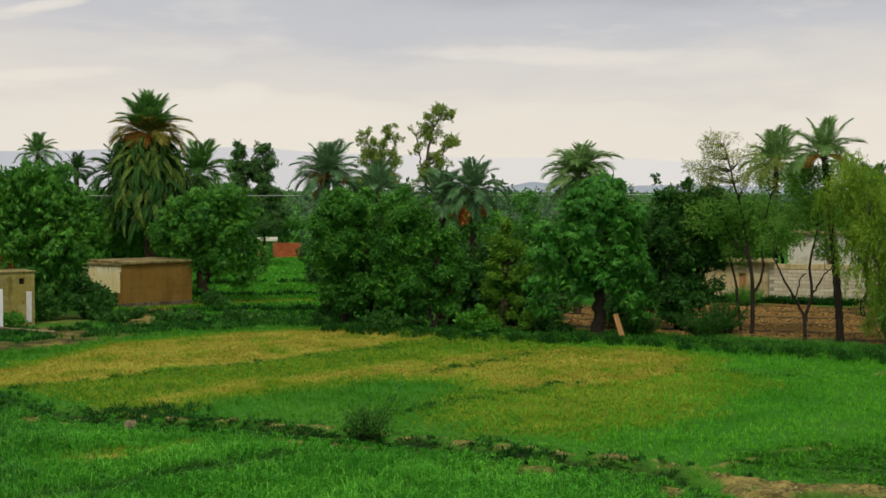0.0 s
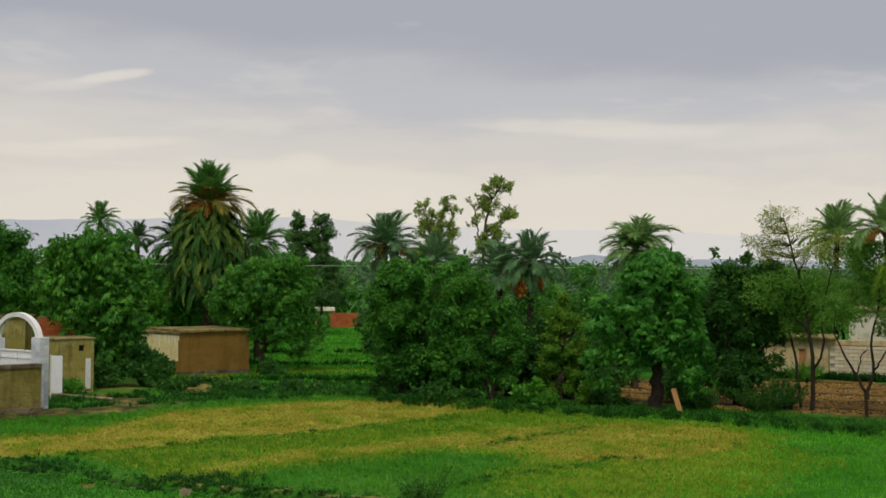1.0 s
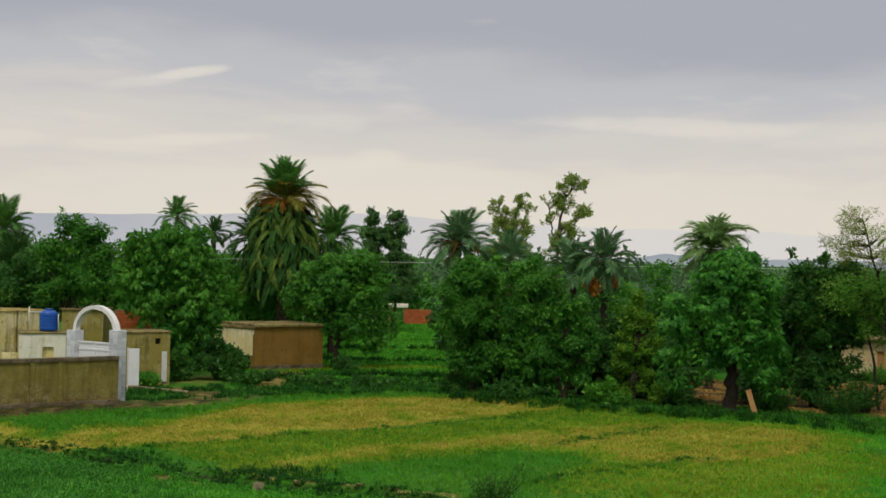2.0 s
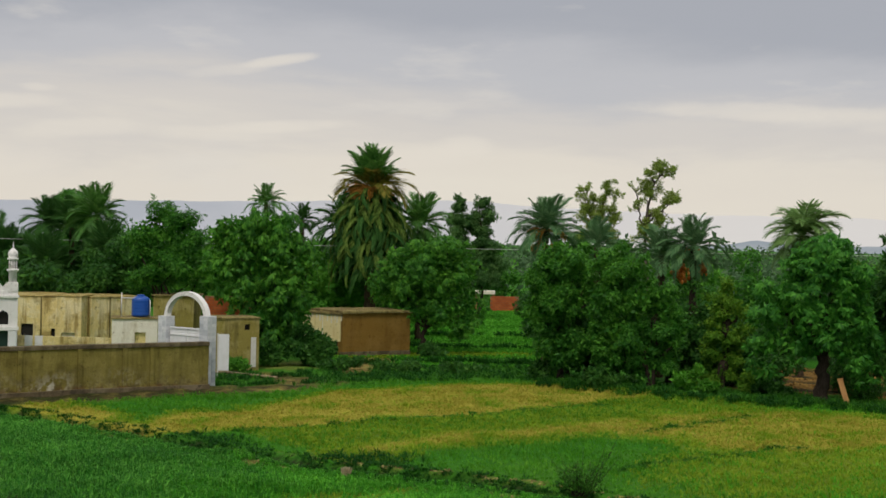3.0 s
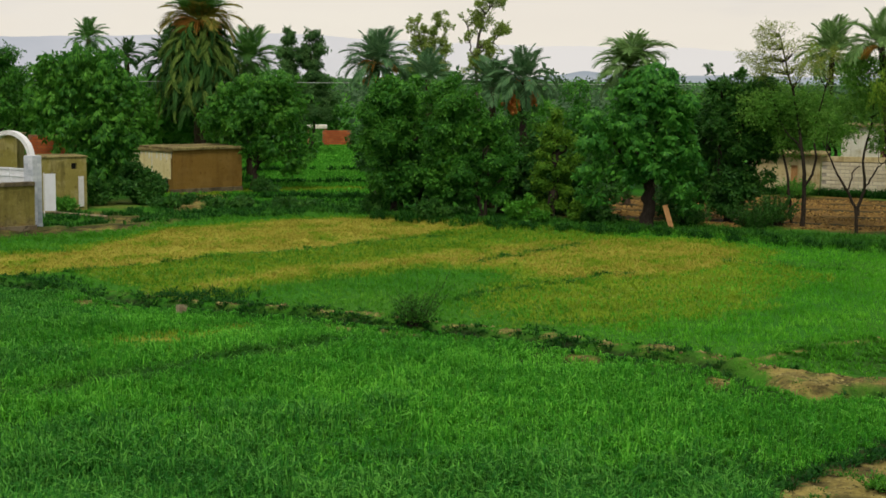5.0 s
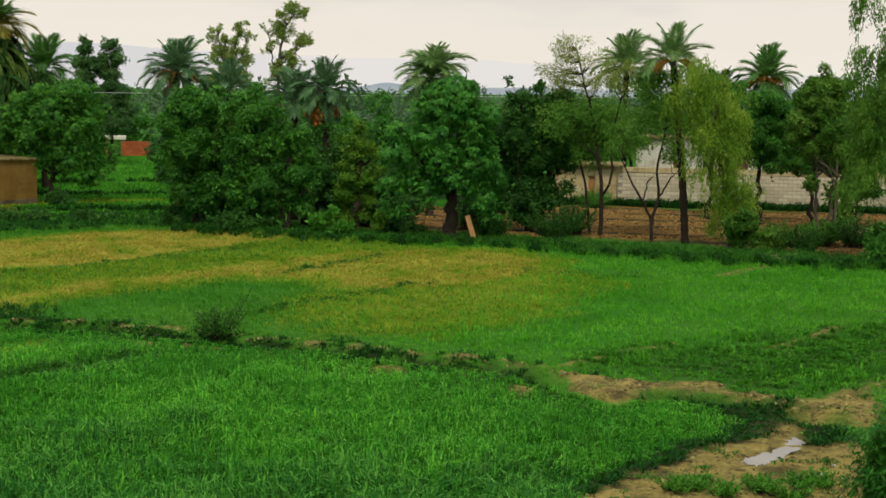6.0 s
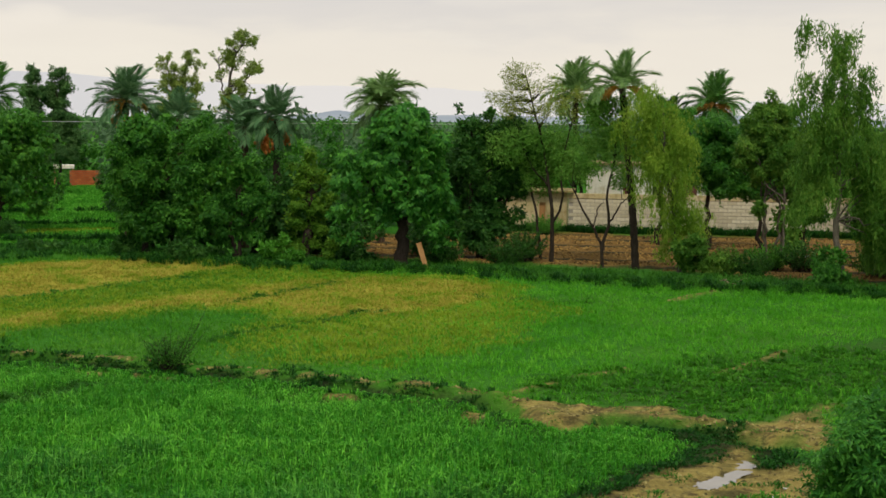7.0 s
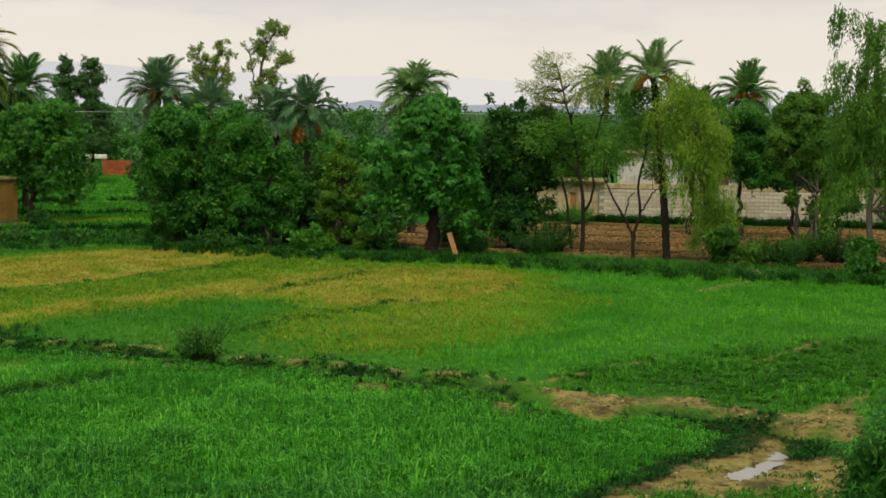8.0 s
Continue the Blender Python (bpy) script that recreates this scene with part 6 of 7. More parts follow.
# ---- open-crowned gum trees ----
feathery("gum_tree", -0.6, 90.0, (([(0, 0, -0.1), (-0.2, 0, 4.0), (-0.5, 0, 7.5), (-0.4, 0, 9.4), (-0.1, 0, 10.6), (0.6, 0, 11.7)], 0.15, 0.03), ([(-0.5, 0, 7.6), (-0.9, 0, 9.0), (-1.1, 0, 10.5)], 0.07, 0.02), ([(-0.4, 0, 8.4), (0.5, 0, 9.2), (1.15, 0, 9.9)], 0.06, 0.02)),
         ((0.39, 0.0, 11.8, 0.62, 0.56, 0.30), (0.97, 0.0, 11.62, 0.40, 0.34, 0.33), (-0.29, 0.0, 11.2, 0.42, 0.39, 0.38), (-0.80, 0.0, 10.75, 0.42, 0.39, 0.42), (0.29, 0.0, 10.9, 0.44, 0.39, 0.33), (-1.34, 0.0, 10.62, 0.26, 0.22, 0.26), (-1.12, 0.0, 10.10, 0.36, 0.34, 0.36), (-0.12, 0.0, 10.3, 0.48, 0.45, 0.36), (1.17, 0.0, 9.93, 0.56, 0.45, 0.38), (0.63, 0.0, 9.58, 0.32, 0.28, 0.26),
          (-0.64, 0.0, 9.50, 0.48, 0.45, 0.36), (-1.3, 0.0, 9.21, 0.28, 0.28, 0.3), (0.04, 0.0, 9.03, 0.44, 0.39, 0.3), (-0.81, 0.0, 8.61, 0.44, 0.39, 0.38), (0.55, 0.0, 8.55, 0.45, 0.39, 0.3), (-0.48, 0.0, 8.06, 0.56, 0.45, 0.35), (-0.9, 0.0, 7.4, 0.5, 0.4, 0.35), (0.2, 0.0, 7.5, 0.5, 0.4, 0.35)),
         LEAF_EUC_FAR, "tall gum tree with an open clumped crown", BARK_GREY, clumps=430, per=18, leaf=0.15, spread=0.36, twigs=110)
feathery("gum_tree", -4.1, 91.9, (([(0, 0, -0.1), (0.05, 0, 4.0), (0.0, 0, 7.0), (0.2, 0, 9.2), (0.75, 0, 11.0)], 0.15, 0.03), ([(0.0, 0, 6.8), (-0.4, 0, 8.4), (-0.8, 0, 10.5)], 0.07, 0.02), ([(0.1, 0, 8.0), (0.7, 0, 9.0), (1.15, 0, 10.1)], 0.05, 0.02)),
         ((-0.80, 0.0, 10.61, 0.33, 0.34, 0.38), (-1.14, 0.0, 10.12, 0.28, 0.26, 0.28), (-0.46, 0.0, 10.03, 0.38, 0.34, 0.36), (0.79, 0.0, 11.05, 0.36, 0.32, 0.30), (0.51, 0.0, 10.5, 0.38, 0.34, 0.34), (1.10, 0.0, 10.22, 0.33, 0.29, 0.33), (0.06, 0.0, 9.93, 0.42, 0.40, 0.34), (0.57, 0.0, 9.59, 0.5, 0.46, 0.36), (-0.63, 0.0, 9.43, 0.42, 0.40, 0.32), (1.20, 0.0, 9.46, 0.38, 0.34, 0.38),
          (-0.12, 0.0, 9.09, 0.55, 0.52, 0.36), (0.92, 0.0, 8.83, 0.5, 0.46, 0.38), (-0.88, 0.0, 8.80, 0.4, 0.34, 0.4), (0.05, 0.0, 8.3, 0.65, 0.57, 0.4), (-0.7, 0.0, 7.7, 0.6, 0.5, 0.4), (0.7, 0.0, 7.7, 0.6, 0.5, 0.4)),
         LEAF_EUC_FAR, "gum tree with a ragged olive crown", BARK_GREY, clumps=460, per=18, leaf=0.15, spread=0.36, twigs=110)
broadleaf("poplar_tree", -18.0, 128.8, ((-0.05, 0.0, 10.41, 0.71, 0.65, 0.81), (-0.4, 0.0, 9.09, 0.71, 0.73, 0.91), (0.7, 0.0, 8.9, 0.75, 0.7, 0.9), (0.0, 0.0, 7.88, 0.91, 0.73, 0.71), (0.1, 0.0, 6.6, 1.1, 0.9, 0.8), (0.3, 0.0, 5.2, 1.3, 1.0, 0.9), (-0.2, 0.0, 3.8, 1.3, 1.0, 0.9)), LEAF_GROVE, "dark upright tree far beyond the field", clumps=900, per=20, leaf=0.20, spread=0.50, trunk=(0, 0, 5.5, 0.15))
broadleaf("poplar_tree", -16.1, 129.2, ((0.05, 0.0, 10.45, 0.71, 0.57, 0.71), (0.45, 0.0, 9.29, 0.76, 0.73, 0.91), (-0.5, 0.0, 9.1, 0.7, 0.7, 0.9), (-0.2, 0.0, 7.91, 1.1, 0.97, 0.81), (0.6, 0.0, 6.6, 1.2, 0.9, 0.9), (0.8, 0.0, 5.2, 1.5, 1.0, 0.9), (0.6, 0.0, 3.8, 1.5, 1.0, 0.9)), LEAF_GROVE, "dark round-headed tree far beyond the field", clumps=900, per=20, leaf=0.20, spread=0.50, trunk=(0, 0, 5.5, 0.15))
broadleaf("leafy_tree", -43.5, 103.2, ((0, 0, 8.6, 1.3, 1.2, 1.6), (0.2, 0, 6.2, 1.6, 1.5, 1.8)), LEAF_CITRUS, "leafy tree beside the grove's palms", clumps=220, leaf=0.3)

# ---- right-hand trees ----
feathery("acacia_tree", 14.9, 69.6, (([(0, 0, -0.1), (0.02, 0, 1.6), (-0.1, 0, 3.4), (-0.45, 0.1, 5.6), (-1.0, 0.1, 7.6), (-1.4, 0.1, 9.0)], 0.12, 0.03), ([(0.0, 0, 1.9), (0.5, 0, 3.0), (0.35, 0, 4.6), (0.8, 0.1, 6.6), (1.1, 0.1, 7.6)], 0.07, 0.02), ([(-0.1, 0, 3.6), (-1.1, 0.2, 4.8), (-1.5, 0.1, 5.8)], 0.05, 0.02)),
         ((-2.4, 0.1, 8.0, 0.8, 0.6, 0.7), (-1.5, 0.1, 9.0, 0.9, 0.7, 0.7), (-0.5, 0.1, 8.6, 0.8, 0.6, 0.7), (-1.7, 0.1, 7.5, 0.8, 0.6, 0.6), (-0.3, 0, 7.4, 0.9, 0.7, 0.6), (1.0, 0, 7.8, 0.8, 0.7, 0.7)), LEAF_ACACIA, "thin acacia with a pale feathery top", BARK_DARK, clumps=330, per=26, leaf=0.09, spread=0.55, twigs=170)
feathery("thorn_tree", 14.0, 70.6, (([(0.6, 0, -0.1), (0.3, 0, 2.4), (-0.2, 0, 4.4), (-0.5, 0, 6.0)], 0.08, 0.03),),
         ((-0.5, 0, 5.7, 1.7, 1.4, 1.3), (1.2, 0, 5.4, 1.5, 1.3, 1.3), (0.2, 0, 5.1, 1.5, 1.2, 0.8), (2.2, 0.3, 5.7, 1.1, 1.0, 0.8), (0.6, 0, 4.0, 1.0, 0.9, 0.6), (2.6, 0.2, 4.5, 0.8, 0.8, 0.6)), LEAF_THORN, "fine-leaved thorn tree beneath the acacia", BARK_DARK, clumps=520, per=32, leaf=0.15, spread=0.6)
feathery("forked_tree", 16.95, 67.6, (([(0, 0, -0.1), (0.0, 0, 1.0), (-0.5, 0, 2.0), (-1.1, 0, 3.0), (-1.5, 0, 3.9)], 0.09, 0.03), ([(0.0, 0, 0.9), (0.3, 0, 2.2), (0.15, 0, 3.6), (0.55, 0, 5.2), (0.5, 0, 7.4)], 0.085, 0.025), ([(0.3, 0, 2.2), (0.8, 0, 3.0), (1.25, 0, 3.5)], 0.05, 0.02), ([(-0.5, 0, 2.0), (-0.2, 0, 3.0), (0.0, 0, 3.2)], 0.04, 0.02)),
         ((0.2, 0, 7.2, 1.1, 0.9, 1.2), (-1.4, 0, 4.8, 0.9, 0.8, 0.7), (0.4, 0, 6.0, 1.0, 0.9, 0.9), (0.9, 0, 4.4, 0.7, 0.6, 0.6)), LEAF_THORN, "forked thin tree with bent dark branches", BARK_DARK, clumps=300, per=28, leaf=0.15, spread=0.55)
weeping("weeping_tree", 19.9, 64.6, 9.0, ((-1.69, 0.0, 8.35, 1.0, 0.88, 0.6), (-1.10, 0.0, 7.53, 1.25, 1.05, 0.8), (-2.20, 0.0, 7.13, 0.6, 0.95, 1.0), (-1.06, 0.0, 6.3, 1.25, 1.05, 0.9), (-1.78, 0.0, 5.4, 0.65, 1.05, 1.1), (-0.66, 0.0, 5.1, 1.0, 1.16, 1.2), (-1.87, 0.0, 4.2, 0.3, 0.84, 0.8), (-0.24, 0.0, 3.3, 0.95, 1.05, 1.1), (0.6, 0.0, 2.8, 0.65, 0.76, 0.8), (-0.20, 0.0, 1.7, 0.8, 0.84, 0.9)), LEAF_WILLOW,
        "weeping tree with light yellow-green hanging twigs", BARK_GREY, strands=1150, length=(0.4, 1.5), lean=(-1.0, 0.2), leaf=0.17)
weeping("eucalyptus_tree", 25.0, 58.8, 11.3, ((-1.41, 0.0, 11.35, 0.5, 0.44, 0.35), (-1.12, 0.0, 10.7, 0.4, 0.44, 0.45), (-0.32, 0.0, 10.9, 0.4, 0.50, 0.5), (0.25, 0.0, 11.0, 0.3, 0.60, 0.6), (-0.46, 0.0, 10.0, 0.7, 0.60, 0.5), (0.40, 0.0, 9.8, 0.5, 0.70, 0.7), (-0.64, 0.0, 9.1, 0.6, 0.52, 0.45), (-1.51, 0.0, 9.1, 0.2, 0.20, 0.2), (0.74, 0.0, 9.2, 0.45, 0.50, 0.5), (0.02, 0.0, 8.6, 0.85, 0.72, 0.55), (-1.03, 0.0, 7.9, 1.05, 0.90, 0.6), (0.47, 0.0, 7.7, 1.05, 0.90, 0.7),
                                                (-0.35, 0.0, 6.8, 1.2, 1.00, 0.75), (-1.19, 0.0, 5.9, 0.8, 0.80, 0.85), (0.9, 0.0, 6.0, 0.85, 1.00, 1.05), (-1.68, 0.0, 4.3, 0.35, 0.80, 0.8), (-0.92, 0.0, 4.4, 0.6, 1.00, 1.0), (1.2, 0.0, 4.2, 0.9, 1.20, 1.3), (2.0, 0.0, 5.4, 0.9, 1.0, 1.4), (2.2, 0.0, 3.2, 1.0, 1.0, 1.3)), LEAF_EUC,
        "tall drooping eucalyptus with a pale trunk", BARK_GREY, strands=1650, length=(0.45, 1.5), leaf=0.20, lean=(0.1, 0.1), limbs=14)
weeping("eucalyptus_tree", 28.6, 60.0, 9.2, ((0, 0, 7.4, 1.6, 1.4, 1.5), (0, 0, 5.0, 2.0, 1.7, 2.0), (-0.3, 0, 3.0, 1.7, 1.4, 1.4)), LEAF_EUC, "drooping eucalyptus at the end of the row", BARK_GREY, strands=700, leaf=0.23)
broadleaf("leafy_tree", 26.6, 70.6, ((-0.25, 0.0, 8.05, 0.54, 0.50, 0.52), (-0.81, 0.0, 7.45, 0.84, 0.73, 0.57), (0.50, 0.0, 7.3, 0.84, 0.73, 0.69), (-0.78, 0.0, 6.49, 1.20, 1.02, 0.86), (0.70, 0.0, 6.22, 1.20, 0.96, 0.92), (-1.40, 0.0, 5.62, 0.92, 0.73, 0.82), (-0.06, 0.0, 5.07, 1.42, 1.13, 0.89), (0.94, 0.0, 4.37, 0.92, 0.73, 0.89), (-0.70, 0.0, 4.34, 0.78, 0.62, 0.68), (-0.67, 0.0, 2.64, 0.47, 0.61, 0.77), (0.39, 0.0, 2.10, 0.71, 0.80, 1.00), (1.08, 0.0, 3.12, 0.71, 0.85, 1.06), (0.90, 0.0, 0.96, 0.65, 0.61, 0.77)), LEAF_EUC, "leafy tree on several thin pale stems", bark=BARK_GREY, clumps=820, per=26, leaf=0.17, spread=0.4, droop=0.8, stems=5, trunk=(0, 0, 3.0, 0.11), limbs=10)
broadleaf("leafy_tree", 25.0, 76.4, ((0.05, 0.0, 6.44, 1.17, 0.90, 0.83), (-0.65, 0.0, 5.68, 1.01, 0.78, 0.97), (0.83, 0.0, 5.54, 1.09, 0.84, 0.97), (-0.05, 0.0, 4.46, 1.33, 1.02, 0.97), (1.23, 0.0, 4.33, 0.78, 0.66, 0.83), (0.53, 0.0, 3.56, 1.01, 0.78, 0.67), (-1.00, 0.0, 5.06, 0.69, 0.60, 0.75), (-0.69, 0.0, 4.06, 0.81, 0.65, 0.62), (1.08, 0.0, 4.79, 0.75, 0.65, 0.81), (0.92, 0.0, 3.66, 0.69, 0.55, 0.50)), LEAF_CITRUS, "dark leafy tree before the far house", clumps=760, leaf=0.18, spread=0.4, droop=0.6, trunk=(0, 0, 3.2, 0.14))
broadleaf("leafy_tree", 28.2, 77.0, ((-1.54, 0.0, 5.99, 0.95, 0.76, 0.76), (-0.40, 0.0, 5.40, 0.95, 0.76, 0.82), (-1.22, 0.0, 4.77, 1.14, 0.91, 0.82), (-1.91, 0.0, 3.99, 0.82, 0.66, 0.69), (-0.08, 0.0, 4.18, 0.95, 0.76, 0.82), (-1.04, 0.0, 3.54, 0.82, 0.66, 0.51), (-0.72, 0.0, 6.77, 0.57, 0.45, 0.51), (0.46, 0.0, 4.95, 0.88, 0.76, 0.95), (0.64, 0.0, 3.58, 0.82, 0.66, 0.82), (-0.33, 0.0, 3.25, 0.76, 0.61, 0.51)), LEAF_CITRUS,
          "leafy tree with low boughs before the far house", clumps=620, per=24, leaf=0.18, spread=0.4, droop=0.7, trunk=(0, 0, 2.8, 0.12), limbs=8)
broadleaf("leafy_tree", 29.6, 74.0, ((0, 0, 5.2, 1.3, 1.2, 1.0), (0.3, 0, 3.9, 1.4, 1.2, 1.0), (-0.8, 0, 4.4, 1.0, 1.0, 0.9), (0.2, 0, 2.6, 1.3, 1.1, 0.9)), LEAF_DARK, "dark leafy tree beside the block wall", clumps=520, leaf=0.2, spread=0.42, droop=0.6, trunk=(0, 0, 1.6, 0.12))
broadleaf("leafy_tree", 23.2, 79.5, ((0.56, 0.0, 6.3, 0.96, 0.77, 0.83), (-0.06, 0.0, 7.1, 0.9, 0.77, 0.7), (1.1, 0.0, 7.0, 0.77, 0.61, 0.7), (-0.5, 0.0, 5.77, 1.28, 1.02, 0.70)), LEAF_FINE, "mid-green tree behind the leaning palm", clumps=260, leaf=0.18, spread=0.45, droop=0.6, trunk=(0, 0, 3.2, 0.12))

# shrubs at the field edge and nearby
SHRUBS = (
    (24.3, 58.2, 0.85, 1.75, LEAF_CITRUS, "round leafy shrub below the eucalyptus"),
    (20.6, 63.6, 1.2, 1.7, LEAF_EUC, "leafy shrub beneath the weeping tree"),
    (1.15, 68.6, 0.62, 1.35, LEAF_BRIGHT, "bright green young bush at the field edge"),
    (2.2, 67.9, 0.6, 0.85, LEAF_BRIGHT, "low bright green bush at the field edge"),
    (4.3, 69.5, 0.8, 1.5, LEAF_VINE, "thin yellow-green undergrowth beside the creeper"),
    (5.2, 69.0, 0.9, 1.0, LEAF_DARK, "dark undergrowth below the mango"),
    (-6.2, 73.2, 0.7, 1.0, LEAF_DARK, "dark bush beside the citrus tree"),
    (-2.8, 70.2, 1.0, 1.0, LEAF_DARK, "dark undergrowth below the citrus trees"),
    (-13.2, 85.0, 1.1, 0.8, LEAF_DARK, "low weeds below the round tree"),
    (-18.9, 78.7, 1.6, 2.1, LEAF_DARK, "tangled dark bush before the porch"),
    (-19.0, 77.3, 1.3, 1.5, LEAF_DARK, "tangled dark bush below the mango tree"),
    (-21.4, 72.2, 0.7, 0.9, LEAF_FINE, "weedy bush by the hut"),
    (-20.7, 76.2, 1.3, 1.7, LEAF_DARK, "tangled dark bush at the foot of the mango tree"),
    (-21.9, 75.4, 1.0, 1.3, LEAF_FINE, "leafy bush at the foot of the mango tree"),
    (-17.0, 75.5, 1.2, 0.55, LEAF_DARK, "low weedy bush beside the dirt path"),
    (-13.6, 75.6, 1.6, 0.5, LEAF_DARK, "low weedy bush on the bank"),
    (-10.2, 76.4, 1.6, 0.45, LEAF_DARK, "low weedy bush on the bank"),
)
for x, y, r, h, mat, label in SHRUBS:
    lobes = [(0, 0, h * 0.45, r * 0.75, r * 0.65, h * 0.42)]
    for i in range(4):
        a, s = rng.uniform(0, 6.283), rng.uniform(0.35, 0.6)
        lobes.append((r * 0.75 * math.cos(a), r * 0.6 * math.sin(a), h * rng.uniform(0.25, 0.85), r * s, r * s, h * s * 0.6))
    broadleaf("shrub", x, y, lobes, mat, label, "shrub", clumps=int(60 + 60 * r * h), per=18, leaf=0.18, spread=0.34, droop=0.15, trunk=(0, 0, h * 0.4, 0.04), limbs=7)
for x, y, r, h, mat, label in ((22.7, 62.6, 1.1, 1.3, LEAF_DARK, "low dark shrub at the field edge"), (21.6, 63.0, 0.8, 1.6, LEAF_EUC, "thin leafy shoots beneath the weeping tree"), (26.2, 65.6, 1.6, 1.8, LEAF_DARK, "low dark shrub under the thin stems"),
                               (24.9, 66.4, 1.3, 1.4, LEAF_FINE, "wispy undergrowth below the leafy tree"), (9.3, 68.6, 1.2, 1.4, LEAF_DARK, "dark undergrowth beside the trunk"), (12.4, 68.4, 1.4, 1.7, LEAF_DARK, "wispy undergrowth below the trees"),
                               (13.6, 70.0, 1.3, 2.0, LEAF_DARK, "tall undergrowth below the acacia"), (28.6, 62.6, 1.6, 1.4, LEAF_DARK, "dark undergrowth at the end of the row"), (15.0, 88.3, 1.6, 1.8, LEAF_FINE, "leafy shoots before the ochre shed"), (18.2, 87.6, 1.3, 1.3, LEAF_FINE, "leafy shoots before the ochre shed")):
    twiggy("undergrowth", x, y, h, r, mat, label, stems=80, leaves=34, leaf=0.17)
for x, y, r, h in ((7.1, 24.55, 0.42, 0.36), (6.7, 24.4, 0.35, 0.30), (7.5, 24.1, 0.45, 0.36), (8.2, 24.3, 0.45, 0.32), (8.6, 24.0, 0.5, 0.40), (9.0, 24.6, 0.35, 0.26), (9.5, 24.7, 0.4, 0.34)):
    twiggy("track_bush", x, y, h, r, LEAF_BRIGHT, "fresh green leafy weed beside the muddy track", stems=26, leaves=22, leaf=0.10)
# the lone bush on the furrow, and the two bushes by the house
twiggy("lone_bush", -2.1, 40.5, 1.08, 0.78, LEAF_CITRUS, "wispy lone bush on the muddy furrow", stems=85, leaves=24, leaf=0.11, tall=((0.1, 1.0, 1.65), (0.15, 0.9, 1.5), (0.3, 0.7, 1.45), (-0.2, 0.75, 1.3), (-0.1, 1.1, 1.2), (2.9, 0.85, 0.9), (3.3, 0.6, 1.15), (1.5, 0.2, 1.35)))
twiggy("near_bush", -14.0, 28.4, 1.9, 1.15, LEAF_DARK, "dark wispy bush in the fodder grass", stems=170, leaves=44, leaf=0.13)
broadleaf("near_bush", 10.2, 22.4, ((0, 0, 1.2, 0.8, 0.9, 1.0), (0.9, 0.2, 1.6, 0.9, 0.9, 1.2), (0.3, 0.6, 0.8, 0.9, 0.8, 0.8), (-0.35, 0.3, 0.8, 0.6, 0.6, 0.8), (1.7, 0.2, 1.9, 0.9, 0.9, 1.3), (0.6, -0.4, 0.9, 0.9, 0.6, 0.8)), LEAF_MANGO, "fresh green leafy bush beside the track", "shrub", clumps=1300, per=26, leaf=0.14, spread=0.34, droop=0.55, slim=0.55, trunk=(0, 0, 0.8, 0.05), limbs=16)

# ---- the wood behind, and far trees to the horizon ----
FILL = ((-28.6, 104), (-25.4, 97), (-27.4, 112), (-29.5, 110), (-24.0, 92), (-27, 128), (-24.5, 112), (-22.5, 104), (-21.3, 118), (-19.6, 108), (-17.6, 98), (-15.8, 112), (-14, 106), (-12.6, 104), (-10.8, 112), (-3.9, 104), (-3.0, 96), (-1.6, 108), (0.2, 92), (1.6, 100), (3.2, 92), (4.6, 98), (6.4, 94),
        (7.8, 104), (9.2, 96), (11.5, 108), (13.2, 112), (15.0, 106), (17.2, 110), (19.2, 102), (21.0, 96), (22.6, 104), (24.6, 92), (27, 100),
        (-26, 106), (-23.5, 98), (-20.4, 100), (-18.4, 104), (-16.9, 106), (-15.0, 99), (-13.2, 98), (-12.0, 101), (-11.2, 118), (-10.4, 158), (-9.4, 152), (-8.3, 160), (-7.2, 154), (-6.3, 150), (-2.4, 128), (-1.4, 110), (-2.2, 100))
for i, (a, d) in enumerate(FILL):
    skirt = ((0, 0, 1.6, 2.2, 1.6, 1.3),) if d > 145 else ()
    h = (5.2 + 2.6 * rng.random()) * (0.95 if a > 0 else 1.0)
    w = 2.0 + 0.9 * rng.random()
    broadleaf("wood_tree", d * math.sin(radians(a)), d * math.cos(radians(a)), ((0, 0, h - 2.3, w, w * 0.8, 2.3), (rng.uniform(-1, 1), 0, h - 3.6, w * 1.1, w * 0.9, 2.0)) + skirt, (LEAF_THORN, LEAF_FINE, LEAF_EUC)[i % 3] if a > 7 else LEAF_DARK if a < -20 else (LEAF_DARK, LEAF_FINE, LEAF_CITRUS)[i % 3],
              "leafy tree in the wood behind the fields", "tree", clumps=150, per=18, leaf=0.36, spread=0.8, limbs=3)


def far_wood():
    """Clumps of leaves of the far woods, too many to count."""
    n = 6500
    a = np.radians(rng.uniform(-32, 32, n))
    d = np.exp(rng.uniform(math.log(150), math.log(600), n))
    d = np.where((a > radians(-10.5)) & (a < radians(-4.5)) & (d < 190), d + 120, d)
    hh = 5.0 + 1.9 * waves(a * 300, d * 0.05, 9.0, 31)
    c = np.stack((d * np.sin(a), d * np.cos(a), hh * rng.uniform(0.1, 1.0, n)), -1)
    idx = np.repeat(np.arange(n), 9)
    o = rng.normal(size=(len(idx), 3)) * np.array((1.3, 1.3, 0.8))
    le = 0.9 * rng.uniform(0.6, 1.3, len(idx))
    v = leaf_quads(c[idx] + o, unit(o + rng.normal(size=o.shape) * 0.5), le, le * 0.6)
    v[..., 2] = np.maximum(v[..., 2], 0.02)
    tagged(part("far_wood", quads_mesh("far_wood", v), LEAF_HAZE), "far belt of green trees on the plain, haze painted in", "woods", kind="stuff")


